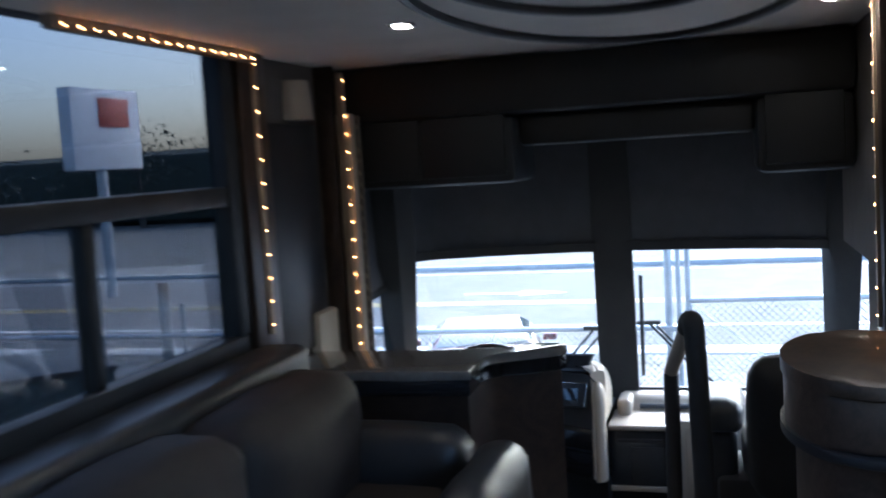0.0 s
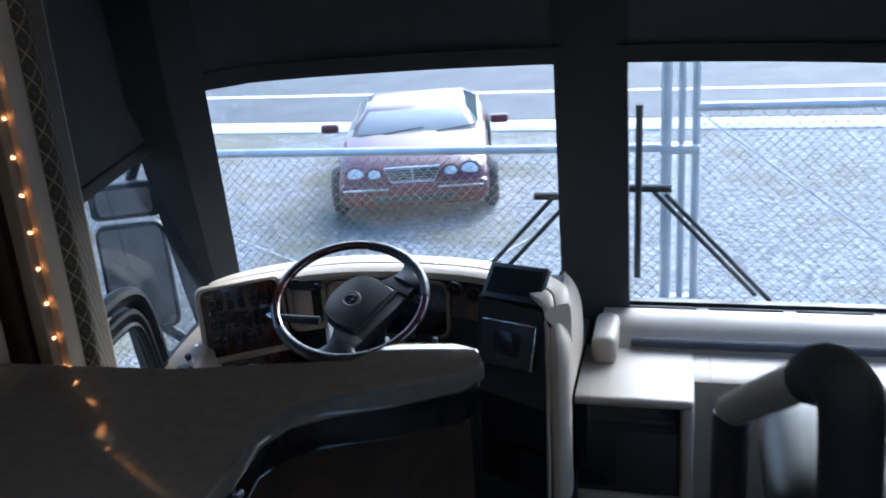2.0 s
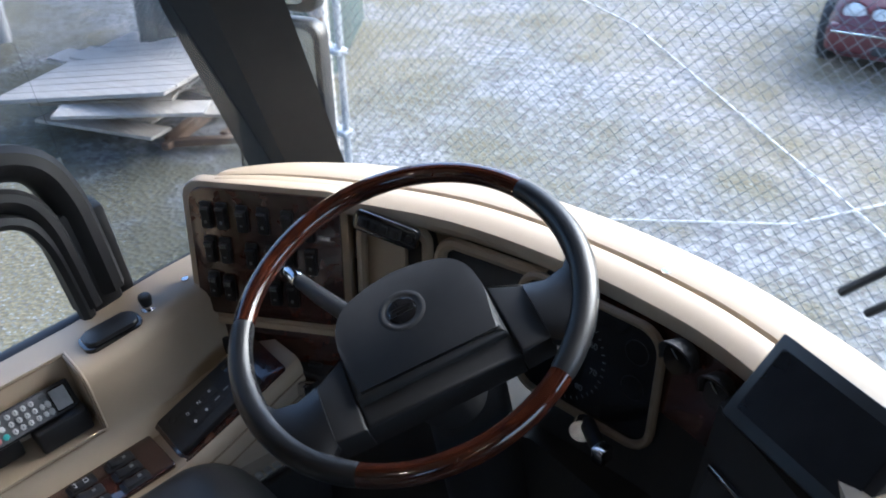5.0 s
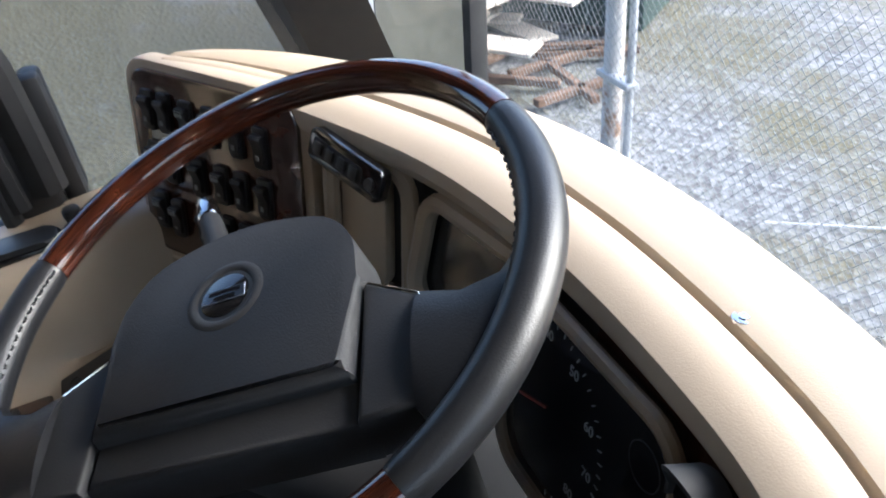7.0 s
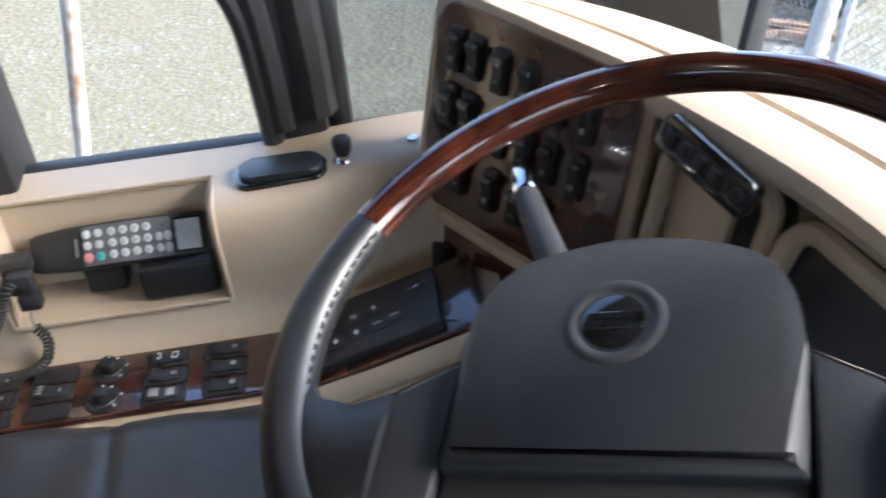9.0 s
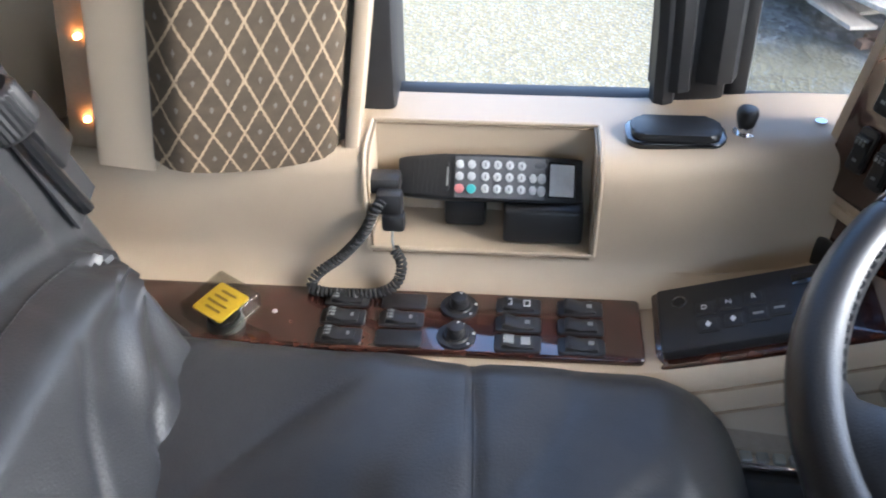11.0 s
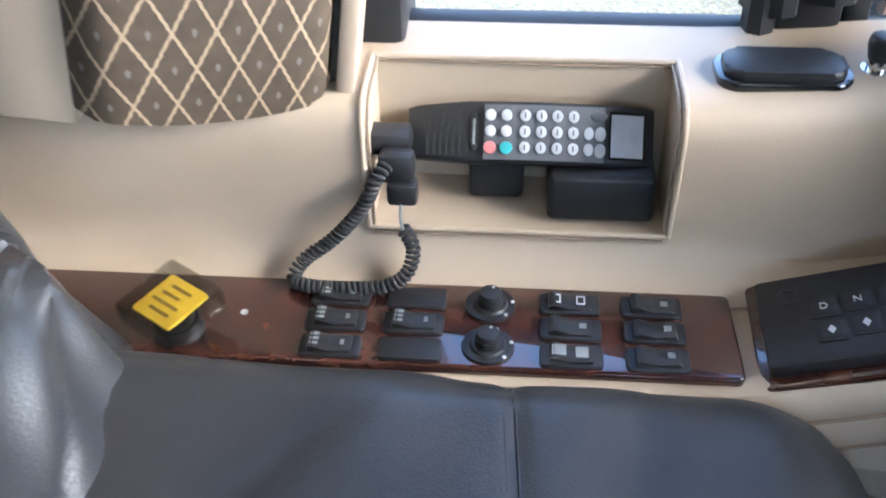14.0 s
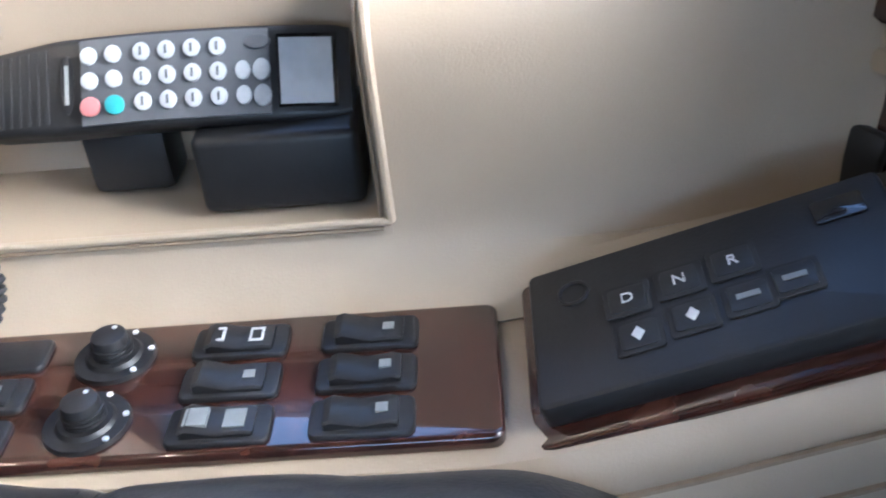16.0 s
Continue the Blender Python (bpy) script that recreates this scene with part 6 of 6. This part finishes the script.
for a in ((-0.002, -0.003, RW + 0.002, 0.003), (RW - 0.003, -RHt, RW + 0.003, 0.0)):
    add("edge", box((a[0], a[1], -0.004), (a[2], a[3], 0.006), 0.0015, 2, RM), CHROME, rad, "silver edge")
add("screen", prism(rounded(0.05, -0.10, 0.15, -0.03, 0.003), 0.002, 0.0035, 0, RM), SCREEN, rad, "grey screen")
mon = thing("monitor", (-0.16, 5.2, 0.42), "small black monitor standing on the dash end", "monitor")
OM = frame_from(Vector((-0.261, 5.27, 0.545)), Vector((0.189, -0.081, 0.012)), Vector((0.02, 0.10, 0.11)))
add("housing", prism(rounded(0, -0.115, 0.205, 0, 0.004), -0.02, 0.0, 0.002, OM), BLACK, mon)
add("screen", prism(rounded(0.014, -0.098, 0.191, -0.014, 0.003), 0.0, 0.0012, 0, OM), SCREEN, mon, "dark screen")
add("stand", loft([[OM @ Vector((x, -0.105, z)) for x, z in ((0.03, -0.03), (0.18, -0.03), (0.18, -0.005), (0.03, -0.005))], [(-0.26, 5.22, 0.39), (-0.1, 5.14, 0.41), (-0.09, 5.2, 0.41), (-0.25, 5.27, 0.39)]]), BLACK, mon)

# ---- front shelf on the passenger's side ----
shelf = thing("front_shelf", (0.65, 5.45, -0.35), "cream padded dash shelf under the passenger's windscreen", "dash shelf")
prof = [(5.30, -0.35), (5.30, 0.12), (5.305, 0.142), (5.325, 0.152), (5.45, 0.152), (5.475, 0.150), (5.50, 0.165), (5.53, 0.205), (5.56, 0.228), (5.62, 0.238), (5.70, 0.232), (5.70, -0.35)]
add("body", loft([[(x, y, z) for y, z in prof] for x in (0.05, 0.4, 0.8, 1.1, 1.26)]), CREAM, shelf, "cream vinyl shelf and front")
add("air_slot", tube([(0.15, 5.492, 0.18), (0.6, 5.492, 0.18), (1.05, 5.492, 0.18)], 0.017, 10, False, 0.7), SHADE, shelf, "long dark air slot")
for x in (0.403, 0.725):
    add("seam", box((x - 0.002, 5.31, 0.1525), (x + 0.002, 5.46, 0.1535)), PIPING, shelf, smooth=False)
for i in range(4):
    add("vent", box((0.12 + i * 0.28, 5.645, 0.234), (0.36 + i * 0.28, 5.66, 0.2405), 0.002), MATT, shelf, "slim defroster vent")
add("door_panel", box((0.42, 5.292, -0.30), (0.86, 5.3, 0.10), 0.004), CREAM, shelf, "flat cream access panel")
add("end_bolster", puff((1.08, 5.2, 0.1), (1.26, 5.6, 0.27), 0.07, 6, 0.0), CREAM, shelf, "rounded cream bolster")
add("post_foot", box((0.03, 5.36, 0.15), (0.11, 5.58, 0.25), 0.025, 3), CREAM, shelf)
cab = thing("front_cabinet", (0.18, 5.15, -0.2), "cream box cabinet with a dark open front at the dash end", "cabinet")
add("body", join(box((-0.03, 5.09, 0.125), (0.385, 5.46, 0.157), 0.014, 3), box((-0.03, 5.10, -0.215), (-0.005, 5.46, 0.13), 0.006), box((0.345, 5.10, -0.215), (0.385, 5.46, 0.13), 0.012, 3), box((-0.03, 5.10, -0.225), (0.385, 5.46, -0.195), 0.006)), CREAM, cab)
add("front", box((-0.005, 5.118, -0.195), (0.345, 5.14, 0.125), 0.004), SCREEN, cab, "dark smoked front")
add("slot", box((0.08, 5.112, 0.055), (0.33, 5.12, 0.075), 0.003), MATT, cab)
add("door", box((0.15, 5.11, -0.19), (0.335, 5.12, 0.03), 0.004), MATT, cab, "dark door")
add("base", box((0.0, 5.2, -0.35), (0.36, 5.46, -0.22)), MATT, cab)
cab.location += Vector((-0.03, 0.055, 0))

# ---- seats ----
seat = thing("driver_seat", (-0.72, 4.55, -0.35), "black leather driver's seat with stitched, wrinkled cushions", "seat")
SM = Matrix.Translation((-0.705, 4.685, 0.024)) @ Matrix.Rotation(radians(2), 4, "X")


def cushion(x, y):
    """Height of the seat's top: dished, rolled over at the sides and the front."""
    ex = max(0.0, (abs(x) - 0.24) / 0.055)
    ey = max(0.0, (y - 0.17) / 0.11)
    z = 0.118 + 0.006 * (abs(x) / 0.28) ** 2 - 0.03 * ex ** 2.2 - 0.07 * min(1.2, ey) ** 2.2
    z -= 0.004 * math.exp(-((y - 0.012) / 0.007) ** 2)
    w = noise.noise(Vector((x * 7, y * 5, 3.1)))
    k = math.exp(-((y + 0.0) / 0.10) ** 2)
    z += 0.007 * w + 0.0035 * k * math.sin(30 * (x * 0.8 + y * 1.6) + 5 * w)
    c = noise.noise(Vector((x * 4 + 3, y * 11 + x * 9, 1.7)))
    z -= 0.006 * max(0.0, 1 - abs(c) / 0.10) * math.exp(-((x + 0.05) / 0.2) ** 2)
    return z


rings = []
for i in range(97):
    y = -0.27 + 0.55 * i / 96
    half = 0.31 * (1 - 0.55 * max(0.0, (y - 0.17) / 0.11) ** 3 * 0.5)
    top = []
    for k in range(65):
        x = -half + 2 * half * k / 64
        top.append(SM @ Vector((x, y, cushion(x, y))))
    zb = -0.05 + 0.03 * max(0.0, (y - 0.2) / 0.08)
    rings.append(top + [SM @ Vector((half * 0.98, y, zb)), SM @ Vector((-half * 0.98, y, zb))])
add("seat_cushion", loft(rings), LEATHER, seat, "wide black leather cushion")
add("seam", tube([SM @ Vector((x, 0.012, cushion(x, 0.012) + 0.0004)) for x in (-0.28 + 0.02 * i for i in range(29))], 0.0009, 6), BLACK, seat)
add("stitching", tube([SM @ Vector((x, 0.004, cushion(x, 0.006) + 0.0003)) for x in (-0.28 + 0.02 * i for i in range(29))], 0.0006, 5), SOFT, seat)
BK = Matrix.Translation((-0.725, 4.385, 0.02)) @ Matrix.Rotation(radians(30), 4, "X")


def top_line(x):
    """The upper edge of the lower back pillow."""
    k = max(0.0, min(1.0, (abs(x) - 0.06) / 0.24))
    return 0.262 - 0.072 * k * k


def swell(d, w):
    k = max(0.0, min(1.0, d / w))
    return k * k * (3 - 2 * k) * 0.5 + 0.5 * (1 - (1 - k) ** 2)


def backrest(x, z):
    """Front of the backrest: a slab with a lower and an upper pillow on it."""
    ax = abs(x)
    f = 0.052 - 0.05 * max(0.0, (ax - 0.285) / 0.055) ** 2
    low = min(0.282 - ax, top_line(x) - z)
    f += 0.046 * swell(low, 0.055)
    up = min(0.235 - ax, z - top_line(x) - 0.012)
    f += 0.046 * swell(up, 0.06)
    w = noise.noise(Vector((x * 5, z * 5, 9.0)))
    f += 0.005 * w
    c = noise.noise(Vector((x * 6 + z * 9, z * 3 - x * 5, 4.2)))
    f -= 0.0045 * math.exp(-(c / 0.10) ** 2) * math.exp(-((z - 0.1) / 0.14) ** 2)
    if low > 0:
        dx, dz = ax - 0.255, z - 0.18
        r = math.hypot(dx, dz)
        f += 0.0095 * math.sin(7 * math.atan2(dz, -dx) + 3 * w) * math.exp(-r / 0.085) * min(1.0, r / 0.02) * min(1.0, low / 0.02)
        f += 0.0035 * math.sin(34 * (x * 0.9 + z * 0.5) + 5 * w) * math.exp(-((ax - 0.17) / 0.09) ** 2) * math.exp(-((z - 0.10) / 0.09) ** 2)
    f += 0.03 * max(0.0, 1 - z / 0.10) ** 2
    return f


rings = []
for i in range(105):
    z = -0.02 + 0.52 * i / 104
    half = 0.338 - 0.05 * max(0.0, (z - 0.22) / 0.28) - 0.05 * max(0.0, (z - 0.44) / 0.06) ** 2
    rings.append([BK @ Vector((x, backrest(x, z), z)) for x in (-half + 2 * half * k / 112 for k in range(113))] + [BK @ Vector((half * 0.98, -0.06, z)), BK @ Vector((-half * 0.98, -0.06, z))])
add("backrest", loft(rings), LEATHER, seat, "padded black leather backrest with soft pillows")
seam = [(-0.225 + 0.45 * i / 148) for i in range(149)]
pts = [BK @ Vector((x, backrest(x, top_line(x) - 0.016) + 0.0004, top_line(x) - 0.016)) for x in seam]
add("back_seam", tube(pts, 0.0012, 5), BLACK, seat, "sewn seam")
add("stitching", join(*[tube([p + Vector((0, 0.001, 0.0016)), q + Vector((0, 0.001, 0.0016))], 0.0009, 4) for p, q in zip(pts[0:146:2], pts[1:147:2])]), SOFT, seat, "grey stitching")
add("pedestal", join(box((-0.95, 4.42, -0.35), (-0.5, 4.85, -0.3), 0.01), box((-0.9, 4.48, -0.3), (-0.55, 4.8, -0.04), 0.02)), MATT, seat)
belt = thing("seat_belt", (-1.13, 4.2, 0.2), "black seat belt guide with a ridged adjuster knob", "seat belt")
kb = BK @ Vector((-0.262, 0.075, 0.345))
ke = BK @ Vector((-0.285, 0.066, 0.225))
ax = (ke - kb).normalized()
kf = frame_from((0, 0, 0), ax, Vector((0, 0, 1))).to_3x3()
add("strap", loft([[BK @ Vector((x, y, z)) for x, y in ((-0.335, 0.052), (-0.265, 0.062), (-0.265, 0.059), (-0.335, 0.049))] for z in (0.22, 0.30, 0.42)]), SOFT, belt, "woven black strap")
add("arm", tube([kb, kb.lerp(ke, 0.6), ke], 0.0065, 8), GLOSS, belt, "slim black rod")
def knob_ring(u, r, rib):
    out = []
    for i in range(104):
        t = 2 * math.pi * i / 104
        q = r * (1 + rib * math.cos(26 * t))
        out.append(kb + ax * u + kf @ Vector((0, q * math.cos(t), q * math.sin(t))))
    return out


add("knob", loft([knob_ring(u, r, g) for u, r, g in ((-0.022, 0.017, 0), (-0.0215, 0.0205, 0), (-0.018, 0.0235, 0.01), (-0.015, 0.0238, 0.05), (0.015, 0.0238, 0.05), (0.018, 0.0235, 0.01), (0.0215, 0.0205, 0), (0.022, 0.017, 0))]), BLACK, belt, "ridged round knob")
add("bracket", box((-0.03, -0.022, -0.006), (0.03, 0.022, 0.006), 0.004, 2, frame_from(BK @ Vector((-0.305, 0.068, 0.30)), ax, (1, 0, 0.2))), BLACK, belt)

# passenger's chair and grab rail
pch = thing("passenger_chair", (0.95, 4.1, -0.1), "dark leather passenger chair facing the windscreen", "chair")
add("backrest", puff((0.745, 3.86, 0.2), (1.24, 4.05, 0.79), 0.07, 8, 0.02), SOFA, pch, "tall dark backrest")
add("seat", puff((0.72, 4.0, 0.22), (1.24, 4.62, 0.42), 0.06, 8, 0.015), LEATHER, pch, "blue-black leather cushion")
for x0, x1 in ((0.49, 0.72),):
    add("armrest", puff((x0, 4.08, 0.42), (x1, 4.56, 0.56), 0.05, 6, 0.01), LEATHER, pch, "padded armrest")
    add("arm_side", box((x0 + 0.03, 4.1, 0.1), (x1 - 0.03, 4.5, 0.45), 0.04, 3), LEATHER, pch)
add("base", box((0.6, 4.05, -0.35), (1.15, 4.5, 0.24), 0.03), MATT, pch)
rail = thing("grab_rail", (0.55, 3.95, -0.3), "padded grab rail with an acrylic crossbar beside the steps", "grab rail")
add("rear_post", tube(smooth_path([(0.61, 3.7, -0.0), (0.60, 3.7, 0.6), (0.588, 3.705, 0.93), (0.58, 3.73, 0.975), (0.565, 3.79, 0.965), (0.555, 3.84, 0.93)], 6), 0.042, 14), MATT, rail, "thick dark padded post")
add("front_post", cyl((0.455, 4.2, -0.35), (0.463, 4.2, 0.66), 0.035, k=16), DARKTRIM, rail, "dark front post")
cb = add("crossbar", cyl((0.463, 4.2, 0.665), (0.556, 3.83, 0.94), 0.032, k=16), CREAM, rail, "pale acrylic crossbar with amber reflections put on as glowing dots")
# amber reflections in the acrylic, put on as tiny glowing balls
for i in range(9):
    t = 0.06 + 0.105 * i
    c = Vector((0.463, 4.2, 0.665)).lerp(Vector((0.556, 3.83, 0.94)), t)
    for o in ((-0.03, -0.012, 0.004), (-0.012, -0.012, -0.03)):
        add("bulb", ball(c + Vector(o) * 0.9, 0.0022, 1), BULB, cb)

rail.location += Vector((-0.05, 0, 0.015))

# ---- cabinets and sofa behind the driver ----
cpoly = [(-1.25, 3.95), (-0.60, 3.96), (-0.27, 4.03), (-0.235, 4.10), (-0.20, 4.125), (-0.10, 4.13), (-0.05, 4.11), (-0.03, 4.06), (-0.06, 4.005), (-0.171, 3.945), (-0.28, 3.90), (-0.335, 3.86), (-0.362, 3.79), (-0.35, 3.66), (-0.345, 3.53), (-0.57, 3.52), (-1.25, 3.50)]
div = thing("divider_cabinet", (-0.6, 3.85, 0.0), "dark wooden divider cabinet behind the driver with a polished wavy top", "cabinet")
add("countertop", prism(cpoly, 0.762, 0.80, 0.008), COUNTER, div, "polished brown-grey countertop")
add("edge", prism([(x - 0.008 if x > -1 else x, y) for x, y in cpoly], 0.70, 0.761, 0.004), GLOSS, div, "gloss black edge band")
add("body", prism([(-1.25, 3.92), (-0.6, 3.93), (-0.28, 4.01), (-0.12, 4.10), (-0.07, 4.09), (-0.06, 4.05), (-0.22, 3.95), (-0.32, 3.89), (-0.38, 3.78), (-0.37, 3.57), (-1.25, 3.54)], 0.0, 0.70), CABWOOD, div, "dark veneered body")
for c in ((-0.36, 3.70, 0.735), (-0.13, 3.985, 0.72)):
    add("knob", ball(c, 0.011, 2), CHROME, div, "small bright catch")
div.scale = (1, 1, 1.04)
sofa = thing("sofa", (-0.85, 1.9, 0.0), "dark leather sofa along the saloon window", "sofa")
add("back_ledge", box((-1.25, 0.3, 0.0), (-1.02, 3.5, 0.965), 0.05, 4), LEATHER, sofa, "leather-topped ledge behind the cushions")
for i in range(3):
    add("back_cushion", puff((-1.08, 0.5 + i * 0.95, 0.38), (-0.72, 1.43 + i * 0.95, 0.93 - 0.02 * i), 0.1, 8, 0.03, None, 0.015, i * 3.0), BROWN, sofa, "plump back cushion")
    add("seat_cushion", puff((-0.98, 0.5 + i * 0.95, 0.2), (-0.32, 1.43 + i * 0.95, 0.47), 0.08, 8, 0.02, None, 0.01, i * 5.0), BROWN, sofa, "brown leather seat cushion")
add("base", box((-1.0, 0.4, 0.0), (-0.36, 3.4, 0.22), 0.03), MATT, sofa)
add("armrest", puff((-0.98, 3.16, 0.05), (-0.3, 3.42, 0.66), 0.09, 8, 0.02, None, 0.01), LEATHER, sofa, "rolled leather armrest")
rec = thing("recliner", (-0.1, 2.75, 0.0), "low blue-black leather recliner arm beside the aisle", "recliner")
add("base", box((-0.25, 2.6, 0.0), (-0.08, 3.25, 0.12), 0.02), MATT, rec, "dark base")
add("armrest", puff((-0.26, 2.55, 0.1), (-0.06, 3.3, 0.64), 0.08, 8, 0.02, None, 0.01), LEATHER, rec)
gal = thing("curved_counter", (1.0, 2.9, 0.0), "curved brown wooden galley counter with a wooden drum base", "counter")
ov = [(1.08 + 0.26 * math.cos(2 * math.pi * i / 40), 2.9 + 0.42 * math.sin(2 * math.pi * i / 40)) for i in range(40)]
ov = [(min(x, 1.255), y) for x, y in ov]
add("top", prism(ov, 0.985, 1.03, 0.015), DRUMWOOD, gal, "moulded top")
add("ledge", prism([(min(1.255, 1.02 + (x - 1.02) * 0.96), 2.9 + (y - 2.9) * 0.96) for x, y in ov], 0.83, 0.985, 0.02), DRUMWOOD, gal, "wooden apron")
add("rim", prism([(min(1.256, 1.02 + (x - 1.02) * 1.02), 2.9 + (y - 2.9) * 1.02) for x, y in ov], 0.80, 0.83, 0.01), DARKTRIM, gal)
add("drum", prism([(min(1.255, 1.02 + (x - 1.02) * 0.8), 2.9 + (y - 2.9) * 0.8) for x, y in ov], 0.0, 0.80, 0.0), DRUMWOOD, gal)
